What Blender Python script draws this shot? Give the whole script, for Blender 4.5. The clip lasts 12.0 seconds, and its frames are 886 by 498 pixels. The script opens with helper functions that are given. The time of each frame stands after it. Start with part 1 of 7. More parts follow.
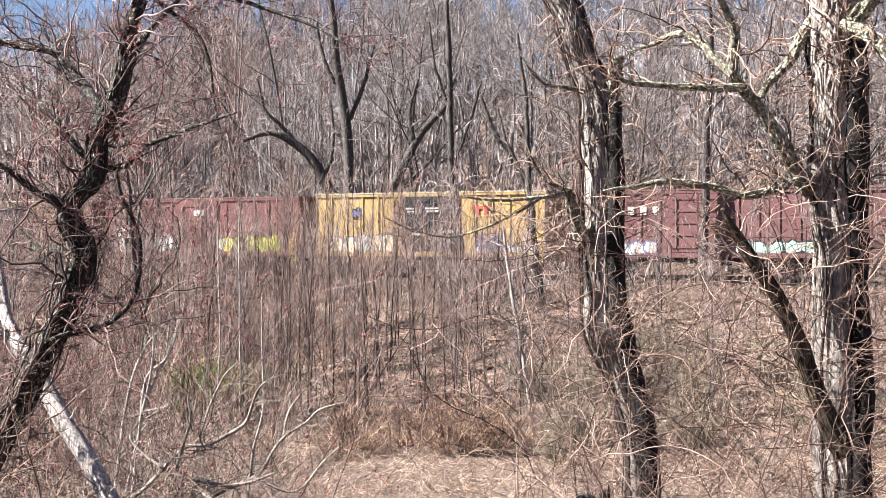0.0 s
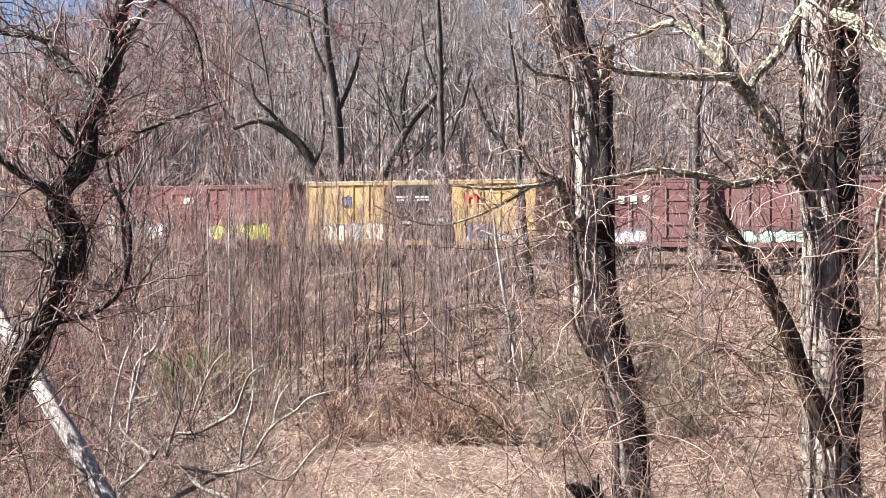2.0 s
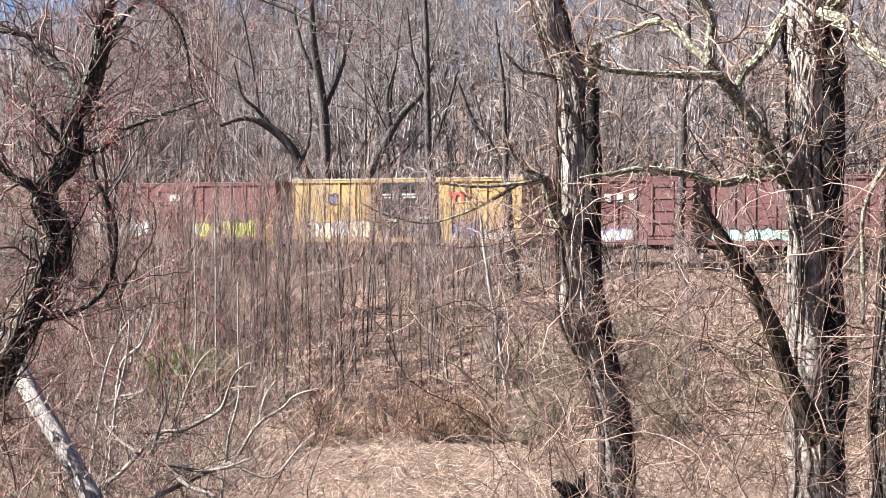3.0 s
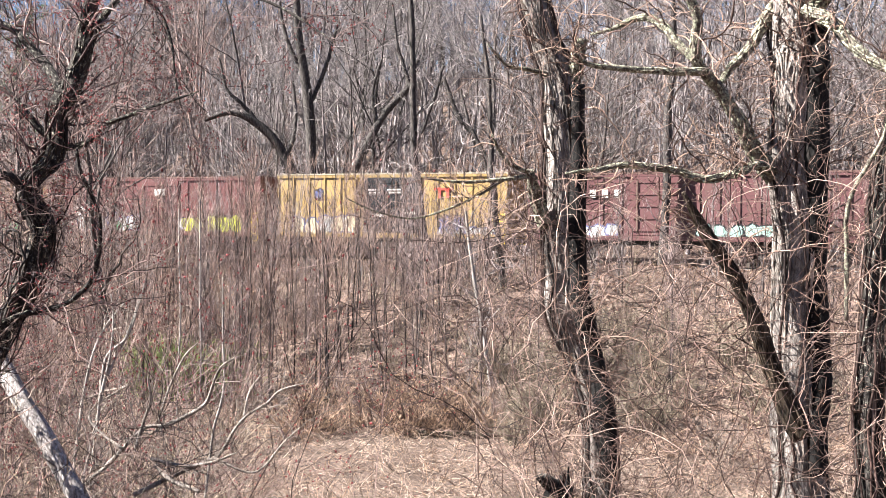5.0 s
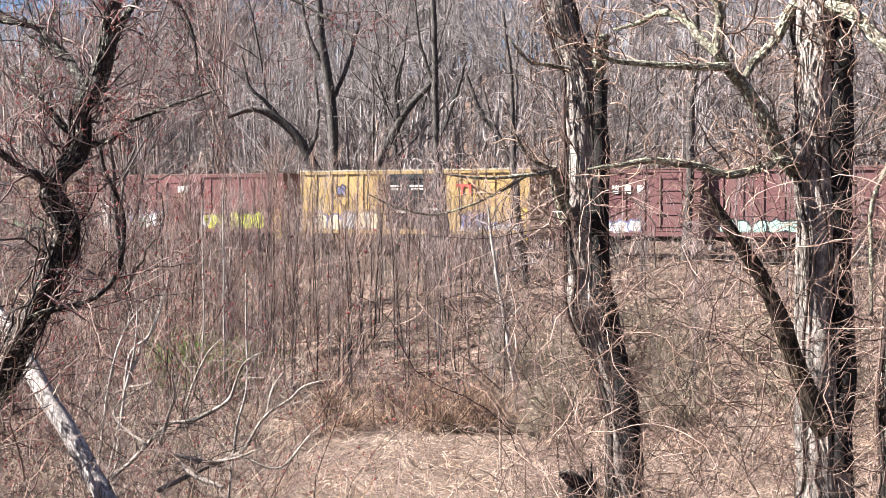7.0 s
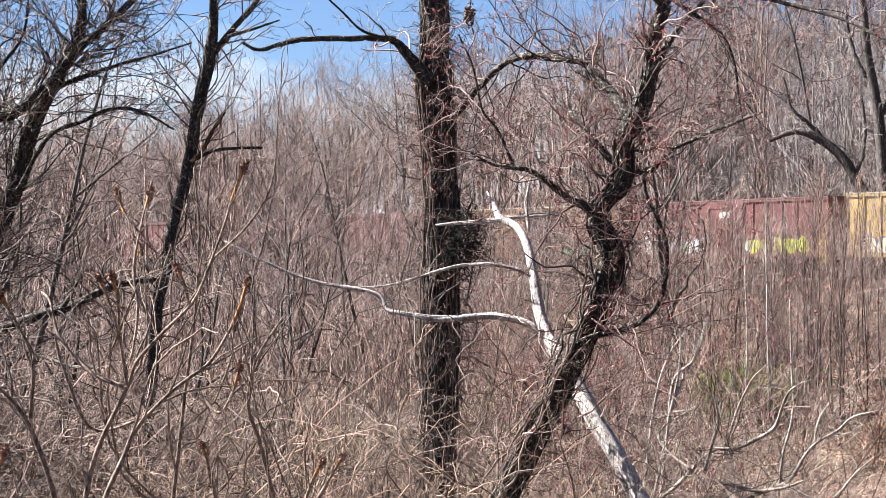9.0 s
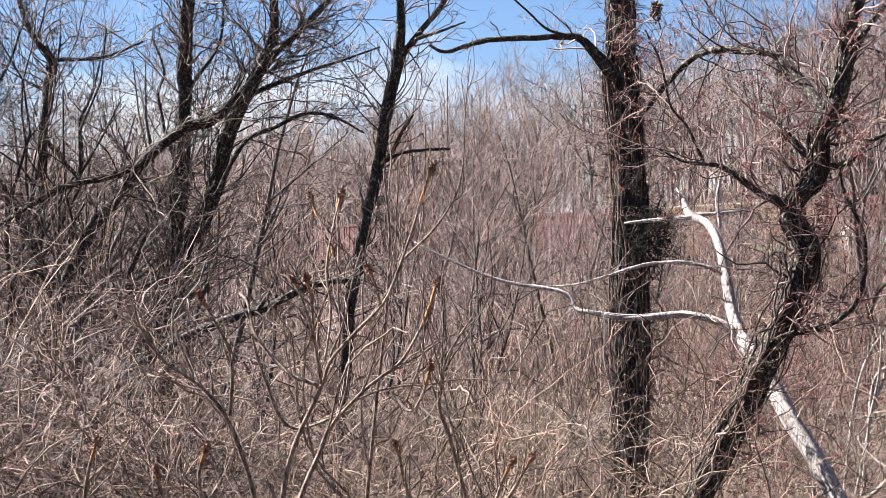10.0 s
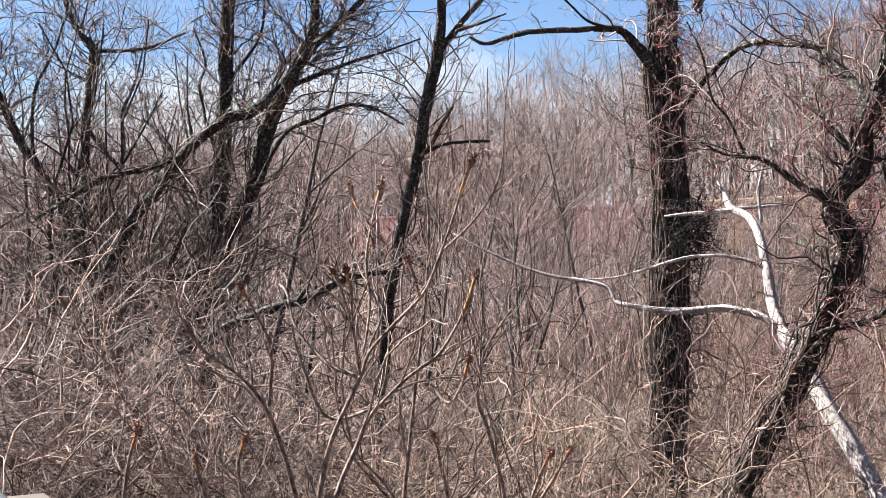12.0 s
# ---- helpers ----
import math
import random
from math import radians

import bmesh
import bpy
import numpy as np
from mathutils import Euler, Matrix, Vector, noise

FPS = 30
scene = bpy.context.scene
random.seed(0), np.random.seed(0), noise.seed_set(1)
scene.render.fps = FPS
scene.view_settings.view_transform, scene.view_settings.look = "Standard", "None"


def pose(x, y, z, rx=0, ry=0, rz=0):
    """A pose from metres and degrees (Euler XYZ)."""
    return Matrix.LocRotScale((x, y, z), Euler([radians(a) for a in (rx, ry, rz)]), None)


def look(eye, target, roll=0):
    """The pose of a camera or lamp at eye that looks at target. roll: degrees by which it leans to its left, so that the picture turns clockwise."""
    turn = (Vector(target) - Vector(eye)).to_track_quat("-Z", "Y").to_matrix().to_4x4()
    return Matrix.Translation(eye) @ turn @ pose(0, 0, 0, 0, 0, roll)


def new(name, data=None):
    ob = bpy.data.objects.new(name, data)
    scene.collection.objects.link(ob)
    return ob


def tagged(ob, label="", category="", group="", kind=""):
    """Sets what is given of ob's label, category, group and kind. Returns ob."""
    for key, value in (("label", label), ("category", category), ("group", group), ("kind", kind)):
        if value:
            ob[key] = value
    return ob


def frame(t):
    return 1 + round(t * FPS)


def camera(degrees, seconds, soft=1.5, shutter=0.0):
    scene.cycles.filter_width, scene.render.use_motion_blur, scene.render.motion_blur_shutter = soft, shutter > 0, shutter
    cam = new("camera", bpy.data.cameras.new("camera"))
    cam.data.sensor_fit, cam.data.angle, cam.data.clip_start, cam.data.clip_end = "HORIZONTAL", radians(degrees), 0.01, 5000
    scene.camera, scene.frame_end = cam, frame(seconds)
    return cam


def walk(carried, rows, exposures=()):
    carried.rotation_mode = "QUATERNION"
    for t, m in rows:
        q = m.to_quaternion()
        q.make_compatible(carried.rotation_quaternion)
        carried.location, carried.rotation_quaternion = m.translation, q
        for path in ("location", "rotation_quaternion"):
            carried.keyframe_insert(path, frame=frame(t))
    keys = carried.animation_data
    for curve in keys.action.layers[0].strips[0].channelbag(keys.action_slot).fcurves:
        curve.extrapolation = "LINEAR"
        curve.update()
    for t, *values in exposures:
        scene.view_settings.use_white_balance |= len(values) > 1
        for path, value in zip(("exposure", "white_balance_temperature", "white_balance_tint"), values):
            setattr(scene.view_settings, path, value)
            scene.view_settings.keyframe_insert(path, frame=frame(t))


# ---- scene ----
# Freight train behind an early-spring wood, seen from a road bank; x to the right, y ahead, z up.
EYE = Vector((0.0, 0.0, 7.0))
cam = camera(35.82, 12.0, soft=0.45)
# seconds, turn to the left, tilt up, roll, in degrees
PATH = [
    (0, -0.000, 0.260, 0.250),
    (0.5, -0.142, 0.015, 0.270),
    (1, -0.235, -0.157, 0.317),
    (1.5, -0.309, -0.165, 0.362),
    (2, -0.408, -0.219, 0.398),
    (2.5, -0.746, -0.267, 0.461),
    (3, -0.975, -0.311, 0.503),
    (3.5, -1.215, -0.395, 0.551),
    (5.5, -1.718, -0.537, 0.625),
    (6, -1.832, -0.588, 0.582),
    (6.5, -1.782, -0.622, 0.568),
    (6.7, -1.714, -0.659, 0.563),
    (8.3, 13.313, -0.225, 0.239),
    (8.5, 15.618, -0.084, 0.164),
    (9, 21.725, 0.336, -0.138),
    (9.5, 26.429, 0.402, -0.535),
    (10, 29.574, 0.365, -0.750),
    (10.5, 32.007, 0.200, -0.590),
    (11, 31.891, 0.143, -0.518),
    (11.5, 31.488, 0.108, -0.447),
    (12, 31.217, 0.050, -0.424),
]
walk(cam, [(t, pose(*EYE, 90 + up, 0, turn) @ pose(0, 0, 0, 0, 0, roll)) for t, turn, up, roll in PATH])

# ---- light ----
SUN_AZ, SUN_EL = 97.0, 44.0          # degrees to the left of +y, and above the horizon
EXPOSURE = 2.89
scene.view_settings.exposure = EXPOSURE
to_sun = Vector((-math.sin(radians(SUN_AZ)) * math.cos(radians(SUN_EL)),
                 math.cos(radians(SUN_AZ)) * math.cos(radians(SUN_EL)), math.sin(radians(SUN_EL))))
sun = new("sun", bpy.data.lights.new("sun", "SUN"))
sun.data.energy, sun.data.angle, sun.data.color = 5.0, radians(0.53), (1.0, 0.972, 0.942)
sun.matrix_world = look(to_sun * 100, (0, 0, 0))

world = bpy.data.worlds.new("sky")
scene.world = world
world.use_nodes = True
wt = world.node_tree
wt.nodes.clear()
w_out, w_bg = wt.nodes.new("ShaderNodeOutputWorld"), wt.nodes.new("ShaderNodeBackground")
sky = wt.nodes.new("ShaderNodeTexSky")
sky.sky_type, sky.sun_disc = "NISHITA", False
sky.sun_elevation, sky.sun_rotation = radians(SUN_EL), radians(-SUN_AZ)
sky.air_density, sky.dust_density, sky.ozone_density = 1.1, 0.4, 4.0
w_co, w_map = wt.nodes.new("ShaderNodeTexCoord"), wt.nodes.new("ShaderNodeMapping")
w_map.inputs["Scale"].default_value, w_map.inputs["Location"].default_value = (3.0, 3.0, 9.0), (4.2, 1.1, 0.6)
w_noise, w_ramp, w_mix = wt.nodes.new("ShaderNodeTexNoise"), wt.nodes.new("ShaderNodeValToRGB"), wt.nodes.new("ShaderNodeMix")
w_noise.inputs["Scale"].default_value, w_noise.inputs["Detail"].default_value = 1.4, 6.0
w_ramp.color_ramp.elements[0].position, w_ramp.color_ramp.elements[1].position = 0.46, 0.72
w_mix.data_type = "RGBA"
w_mix.inputs["B"].default_value = (10.5, 11.0, 11.8, 1)
wt.links.new(w_co.outputs["Generated"], w_map.inputs["Vector"])
wt.links.new(w_map.outputs["Vector"], w_noise.inputs["Vector"])
w_sep, w_low, w_sum = wt.nodes.new("ShaderNodeSeparateXYZ"), wt.nodes.new("ShaderNodeMapRange"), wt.nodes.new("ShaderNodeMath")
w_low.inputs["From Min"].default_value, w_low.inputs["From Max"].default_value = 0.058, 0.188
w_low.inputs["To Min"].default_value, w_low.inputs["To Max"].default_value = 0.30, -0.22
w_sum.operation = "ADD"
wt.links.new(w_co.outputs["Generated"], w_sep.inputs["Vector"])
wt.links.new(w_sep.outputs["Z"], w_low.inputs["Value"])
wt.links.new(w_noise.outputs["Fac"], w_sum.inputs[0])
wt.links.new(w_low.outputs["Result"], w_sum.inputs[1])
wt.links.new(w_sum.outputs["Value"], w_ramp.inputs["Fac"])
wt.links.new(w_ramp.outputs["Color"], w_mix.inputs["Factor"])
w_tint = wt.nodes.new("ShaderNodeMix")
w_tint.data_type, w_tint.blend_type = "RGBA", "MULTIPLY"
w_tint.inputs["Factor"].default_value, w_tint.inputs["B"].default_value = 1.0, (1.10, 1.20, 1.46, 1)
wt.links.new(sky.outputs["Color"], w_tint.inputs["A"])
wt.links.new(w_tint.outputs["Result"], w_mix.inputs["A"])
wt.links.new(w_mix.outputs["Result"], w_bg.inputs["Color"])
w_bg.inputs["Strength"].default_value = 0.0144
wt.links.new(w_bg.outputs["Background"], w_out.inputs["Surface"])


# ---- materials ----
def material(name, rough=0.85):
    m = bpy.data.materials.new(name)
    m.use_nodes = True
    nt = m.node_tree
    bsdf = nt.nodes["Principled BSDF"]
    bsdf.inputs["Roughness"].default_value = rough
    bsdf.inputs["Specular IOR Level"].default_value = 0.25
    return m, nt, bsdf


def ramp_node(nt, stops):
    node = nt.nodes.new("ShaderNodeValToRGB")
    els = node.color_ramp.elements
    while len(els) < len(stops):
        els.new(0.5)
    for el, (pos, col) in zip(els, stops):
        el.position, el.color = pos, (*col, 1)
    return node


def noise_node(nt, vec, scale, detail=4.0, rough=0.55):
    node = nt.nodes.new("ShaderNodeTexNoise")
    node.inputs["Scale"].default_value, node.inputs["Detail"].default_value, node.inputs["Roughness"].default_value = scale, detail, rough
    nt.links.new(vec, node.inputs["Vector"])
    return node


def mix_node(nt, fac, a, b, blend="MIX"):
    node = nt.nodes.new("ShaderNodeMix")
    node.data_type, node.blend_type = "RGBA", blend
    for sock, val in (("Factor", fac), ("A", a), ("B", b)):
        if isinstance(val, bpy.types.NodeSocket):
            nt.links.new(val, node.inputs[sock])
        elif isinstance(val, tuple):
            node.inputs[sock].default_value = (*val, 1)
        else:
            node.inputs[sock].default_value = val
    return node.outputs["Result"]


def stretched(nt, sx, sy, sz):
    co, mp = nt.nodes.new("ShaderNodeTexCoord"), nt.nodes.new("ShaderNodeMapping")
    mp.inputs["Scale"].default_value = (sx, sy, sz)
    nt.links.new(co.outputs["Object"], mp.inputs["Vector"])
    return mp.outputs["Vector"]


def bump_to(nt, bsdf, height, strength, distance):
    bp = nt.nodes.new("ShaderNodeBump")
    bp.inputs["Strength"].default_value, bp.inputs["Distance"].default_value = strength, distance
    nt.links.new(height, bp.inputs["Height"])
    nt.links.new(bp.outputs["Normal"], bsdf.inputs["Normal"])


def bark(name, dark, mid, light, fine=30.0, along=0.18, depth=0.02, lichen=None, lichen_amount=0.5, plates=0.6, cracked=0.8, loose=False, vary=False):
    """Furrowed bark, its streaks along z; lichen: a colour for patches on it."""
    m, nt, bsdf = material(name, 0.9)
    vec = stretched(nt, 1, 1, along)
    streak = noise_node(nt, vec, fine, 6.0, 0.65)
    col = ramp_node(nt, [(0.33, dark), (0.5, mid), (0.68, light)])
    nt.links.new(streak.outputs["Fac"], col.inputs["Fac"])
    big = noise_node(nt, stretched(nt, 1, 1, 0.6), 3.5, 3.0)
    tone = ramp_node(nt, [(0.3, (0.49, 0.475, 0.46)), (0.7, (0.93, 0.905, 0.875))])
    nt.links.new(big.outputs["Fac"], tone.inputs["Fac"])
    out = mix_node(nt, 1.0, col.outputs["Color"], tone.outputs["Color"], "MULTIPLY")
    crack = nt.nodes.new("ShaderNodeTexVoronoi")
    crack.feature = "DISTANCE_TO_EDGE"
    crack.inputs["Scale"].default_value = fine * plates
    warp = nt.nodes.new("ShaderNodeMix")
    warp.data_type = "RGBA"
    warp.inputs["Factor"].default_value = 0.12
    nt.links.new(vec, warp.inputs["A"])
    nt.links.new(streak.outputs["Color"], warp.inputs["B"])
    nt.links.new(warp.outputs["Result"], crack.inputs["Vector"])
    gap = ramp_node(nt, [(0.0, (0.16, 0.14, 0.13)), (0.10, (1, 1, 1))])
    nt.links.new(crack.outputs["Distance"], gap.inputs["Fac"])
    out = mix_node(nt, cracked, out, mix_node(nt, 1.0, out, gap.outputs["Color"], "MULTIPLY"))
    if lichen:
        spots = noise_node(nt, stretched(nt, 1, 1, 1), 26.0, 6.0, 0.75)
        mask = ramp_node(nt, [(0.62 - 0.25 * lichen_amount, (0, 0, 0)), (0.70 - 0.25 * lichen_amount, (1, 1, 1))])
        nt.links.new(spots.outputs["Fac"], mask.inputs["Fac"])
        out = mix_node(nt, mask.outputs["Color"], out, lichen)
    if loose:
        geo = nt.nodes.new("ShaderNodeNewGeometry")
        each = ramp_node(nt, [(0.0, (0.55, 0.53, 0.52)), (0.6, (1.0, 0.99, 0.98)), (1.0, (1.5, 1.48, 1.45))])
        nt.links.new(geo.outputs["Random Per Island"], each.inputs["Fac"])
        out = mix_node(nt, 1.0, out, each.outputs["Color"], "MULTIPLY")
    if vary:
        info = nt.nodes.new("ShaderNodeObjectInfo")
        each = ramp_node(nt, [(0.0, (0.4, 0.38, 0.37)), (0.55, (0.95, 0.94, 0.93)), (1.0, (1.7, 1.7, 1.7))])
        nt.links.new(info.outputs["Random"], each.inputs["Fac"])
        out = mix_node(nt, 1.0, out, each.outputs["Color"], "MULTIPLY")
    nt.links.new(out, bsdf.inputs["Base Color"])
    bump_to(nt, bsdf, streak.outputs["Fac"], 0.9, depth)
    return m


def twig_mat(name, a, b, c=None, patch=1.6, low=0.5, even=False):
    """Thin wood: every stem takes its own tone between a and b, and c where given."""
    m, nt, bsdf = material(name, 0.7)
    geo = nt.nodes.new("ShaderNodeNewGeometry")
    half = tuple(0.68 * p + 0.32 * q for p, q in zip(a, b))
    stops = [(0.0, a), (0.36, half), (0.6, b), (0.8, c), (1.0, tuple(1.22 * v for v in c))] if c and not even else [(0.0, a), (0.6, b), (1.0, c)] if c else [(0.0, a), (1.0, b)]
    col = ramp_node(nt, stops)
    nt.links.new(geo.outputs["Random Per Island"], col.inputs["Fac"])
    n = noise_node(nt, stretched(nt, 1, 1, 1), patch, 3.0)
    tone = ramp_node(nt, [(0.3, (low * 0.8, low * 0.8, low * 0.78)), (0.7, (1.15, 1.13, 1.11))])
    nt.links.new(n.outputs["Fac"], tone.inputs["Fac"])
    nt.links.new(mix_node(nt, 1.0, col.outputs["Color"], tone.outputs["Color"], "MULTIPLY"), bsdf.inputs["Base Color"])
    return m


def ground_mat(name, stops, scale, patch, bump):
    m, nt, bsdf = material(name, 0.95)
    co = stretched(nt, 1, 1, 1)
    vor = nt.nodes.new("ShaderNodeTexVoronoi")
    vor.inputs["Scale"].default_value = scale
    nt.links.new(co, vor.inputs["Vector"])
    col = ramp_node(nt, stops)
    sep = nt.nodes.new("ShaderNodeSeparateColor")
    nt.links.new(vor.outputs["Color"], sep.inputs["Color"])
    nt.links.new(sep.outputs["Red"], col.inputs["Fac"])
    big = noise_node(nt, co, 0.35, 6.0, 0.6)
    tone = ramp_node(nt, [(0.35, tuple(0.8 * v for v in patch)), (0.65, (0.88, 0.865, 0.84))])
    nt.links.new(big.outputs["Fac"], tone.inputs["Fac"])
    nt.links.new(mix_node(nt, 1.0, col.outputs["Color"], tone.outputs["Color"], "MULTIPLY"), bsdf.inputs["Base Color"])
    bump_to(nt, bsdf, vor.outputs["Distance"], 0.6, bump)
    return m


def paint(name, colour, dirt=(0.10, 0.08, 0.06), rough=0.5, rust=0.35):
    """Sun-bleached, rust-streaked vehicle paint."""
    m, nt, bsdf = material(name, rough)
    fade = noise_node(nt, stretched(nt, 0.6, 0.6, 0.25), 1.6, 6.0, 0.65)
    streak = noise_node(nt, stretched(nt, 4, 4, 0.3), 2.2, 4.0)
    colour = tuple(0.8 * c for c in colour)
    pale = tuple(min(1.0, c * 0.82 + 0.16 * max(colour)) for c in colour)
    col = mix_node(nt, fade.outputs["Fac"], colour, pale)
    mask = ramp_node(nt, [(0.52, (0, 0, 0)), (0.8, (rust, rust, rust))])
    nt.links.new(streak.outputs["Fac"], mask.inputs["Fac"])
    nt.links.new(mix_node(nt, mask.outputs["Color"], col, dirt), bsdf.inputs["Base Color"])
    return m


def plain(name, colour, rough=0.6, metal=0.0):
    m, nt, bsdf = material(name, rough)
    n = noise_node(nt, stretched(nt, 1, 1, 1), 6.0, 4.0)
    tone = ramp_node(nt, [(0.3, tuple(c * 0.6 for c in colour)), (0.7, tuple(min(1, c * 0.92) for c in colour))])
    nt.links.new(n.outputs["Fac"], tone.inputs["Fac"])
    nt.links.new(tone.outputs["Color"], bsdf.inputs["Base Color"])
    bsdf.inputs["Metallic"].default_value = metal
    return m


BARK_GREY = bark("bark_grey_shaggy", (0.070, 0.057, 0.052), (0.265, 0.235, 0.217), (0.455, 0.423, 0.40), 44, 0.2, 0.02, plates=0.7)
BARK_LICHEN = bark("bark_lichen", (0.056, 0.047, 0.038), (0.142, 0.122, 0.099), (0.212, 0.189, 0.156), 24, 0.4, 0.015, (0.244, 0.255, 0.179), 0.45)
BARK_DARK = bark("bark_dark", (0.010, 0.008, 0.007), (0.034, 0.029, 0.026), (0.095, 0.083, 0.075), 34, 0.25, 0.025, (0.24, 0.235, 0.195), 0.27)
# dark vine bark, with deep trunk-side shade put into its near-black colour
BARK_HAIRY_SHADE = bark("bark_hairy_vine_shade", (0.003, 0.0025, 0.002), (0.009, 0.0075, 0.0065), (0.024, 0.020, 0.018), 40, 0.2, 0.02)
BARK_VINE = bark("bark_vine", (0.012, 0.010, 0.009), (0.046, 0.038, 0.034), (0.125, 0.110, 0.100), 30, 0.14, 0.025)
PLATE_GREY = bark("bark_plates_grey", (0.10, 0.082, 0.074), (0.295, 0.264, 0.243), (0.47, 0.438, 0.415), 44, 0.2, 0.02, cracked=0.5, loose=True)
PLATE_LICHEN = bark("bark_plates_lichen", (0.05, 0.042, 0.033), (0.15, 0.132, 0.104), (0.27, 0.245, 0.20), 30, 0.6, 0.02, (0.33, 0.335, 0.245), 0.6, loose=True)
PLATE_DARK = bark("bark_plates_dark", (0.014, 0.012, 0.010), (0.046, 0.040, 0.035), (0.115, 0.100, 0.090), 32, 0.2, 0.02, (0.17, 0.172, 0.14), 0.16, loose=True)
PLATE_BENT = bark("bark_plates_lichened", (0.014, 0.011, 0.009), (0.045, 0.036, 0.031), (0.10, 0.085, 0.075), 34, 0.3, 0.02, (0.23, 0.225, 0.175), 0.36, loose=True)
BARK_LEFT = bark("bark_bent_tree", (0.008, 0.006, 0.005), (0.026, 0.020, 0.017), (0.075, 0.062, 0.055), 34, 0.25, 0.025, (0.20, 0.19, 0.155), 0.3)
DEADWOOD = bark("bleached_deadwood", (0.16, 0.138, 0.130), (0.45, 0.41, 0.40), (0.66, 0.62, 0.61), 55, 0.12, 0.02, (0.085, 0.070, 0.062), 0.16, plates=0.4, cracked=0.8)
DEAD_LOG = bark("dead_brown_wood", (0.013, 0.011, 0.007), (0.068, 0.050, 0.034), (0.136, 0.102, 0.071), 20, 0.12, 0.02)
GREY_WOOD = bark("grey_deadwood", (0.12, 0.10, 0.088), (0.30, 0.262, 0.235), (0.46, 0.415, 0.375), 24, 0.2, 0.01, plates=0.9, cracked=0.5)
SPLINTER = bark("fresh_splintered_wood", (0.256, 0.146, 0.073), (0.423, 0.277, 0.146), (0.511, 0.380, 0.234), 30, 0.1, 0.006)
BARK_FAR = bark("bark_far", (0.026, 0.022, 0.020), (0.085, 0.074, 0.069), (0.185, 0.168, 0.158), 14, 0.25, 0.03, cracked=0.4, vary=True)
BARK_POLE = bark("bark_sapling", (0.020, 0.015, 0.014), (0.055, 0.044, 0.041), (0.13, 0.112, 0.106), 16, 0.3, 0.01, cracked=0.2, vary=True)
BARK_MID = bark("bark_hillside", (0.017, 0.014, 0.013), (0.058, 0.050, 0.046), (0.140, 0.126, 0.118), 14, 0.25, 0.03, cracked=0.4)
TWIG_WOOD = twig_mat("twig_wood", (0.075, 0.063, 0.064), (0.175, 0.150, 0.150), (0.33, 0.288, 0.286), 0.35, 0.6, True)
TWIG_FAR = twig_mat("twig_far", (0.050, 0.041, 0.040), (0.19, 0.162, 0.158), (0.38, 0.334, 0.326), 1.6, 0.55, True)
TWIG_LEFT = twig_mat("twig_left_wood", (0.075, 0.048, 0.042), (0.180, 0.122, 0.110), (0.29, 0.212, 0.192), 1.6, 0.6, True)
TWIG_MAUVE = twig_mat("twig_mauve", (0.080, 0.054, 0.050), (0.218, 0.157, 0.146), (0.33, 0.255, 0.240))
TWIG_ROSE = twig_mat("twig_rose", (0.095, 0.057, 0.046), (0.25, 0.162, 0.133), (0.36, 0.258, 0.215))
TWIG_RED = twig_mat("twig_red", (0.050, 0.027, 0.023), (0.142, 0.090, 0.077), (0.25, 0.182, 0.158))
TWIG_NEAR = twig_mat("twig_near", (0.028, 0.015, 0.011), (0.165, 0.100, 0.075), (0.34, 0.232, 0.180))
TWIG_DARK = twig_mat("twig_dark", (0.012, 0.008, 0.006), (0.072, 0.047, 0.038), (0.185, 0.132, 0.110))
BUD_DARK = twig_mat("bud_dark", (0.022, 0.010, 0.009), (0.060, 0.026, 0.022))
TWIG_PALE = twig_mat("twig_pale", (0.116, 0.088, 0.073), (0.185, 0.150, 0.128), (0.238, 0.200, 0.173))
TWIG_BROWN = twig_mat("twig_brown", (0.058, 0.032, 0.022), (0.190, 0.116, 0.079), (0.33, 0.226, 0.158))
TWIG_OLIVE = twig_mat("twig_olive", (0.078, 0.062, 0.044), (0.185, 0.150, 0.108), (0.28, 0.232, 0.175))
VINE_PALE = twig_mat("vine_pale", (0.045, 0.025, 0.020), (0.19, 0.120, 0.096), (0.37, 0.268, 0.222))
TWIG_BUDDED = twig_mat("twig_budded", (0.015, 0.007, 0.007), (0.082, 0.044, 0.041), (0.22, 0.154, 0.140))
VINE_RED = twig_mat("vine_redbrown", (0.022, 0.012, 0.010), (0.118, 0.070, 0.058), (0.26, 0.184, 0.156))
TWIG_RUSSET = twig_mat("twig_russet", (0.075, 0.043, 0.032), (0.245, 0.160, 0.124), (0.42, 0.305, 0.242))
STEM_WHITE = twig_mat("stem_white", (0.218, 0.190, 0.172), (0.280, 0.253, 0.235))
BUD_RED = twig_mat("bud_red", (0.085, 0.013, 0.013), (0.21, 0.036, 0.036))
SUMAC_STEM = bark("sumac_bark", (0.032, 0.022, 0.017), (0.175, 0.132, 0.107), (0.39, 0.315, 0.265), 60, 0.5, 0.004, (0.20, 0.165, 0.14), 0.1, cracked=0.25)
SUMAC_TIP = bark("sumac_young_shoot", (0.13, 0.055, 0.018), (0.32, 0.155, 0.058), (0.46, 0.255, 0.115), 70, 0.6, 0.003, cracked=0.2)
SUMAC_HEAD = twig_mat("sumac_head", (0.050, 0.019, 0.013), (0.15, 0.066, 0.043), (0.24, 0.14, 0.10))
GREEN = twig_mat("green_shoot", (0.075, 0.105, 0.026), (0.21, 0.265, 0.078))
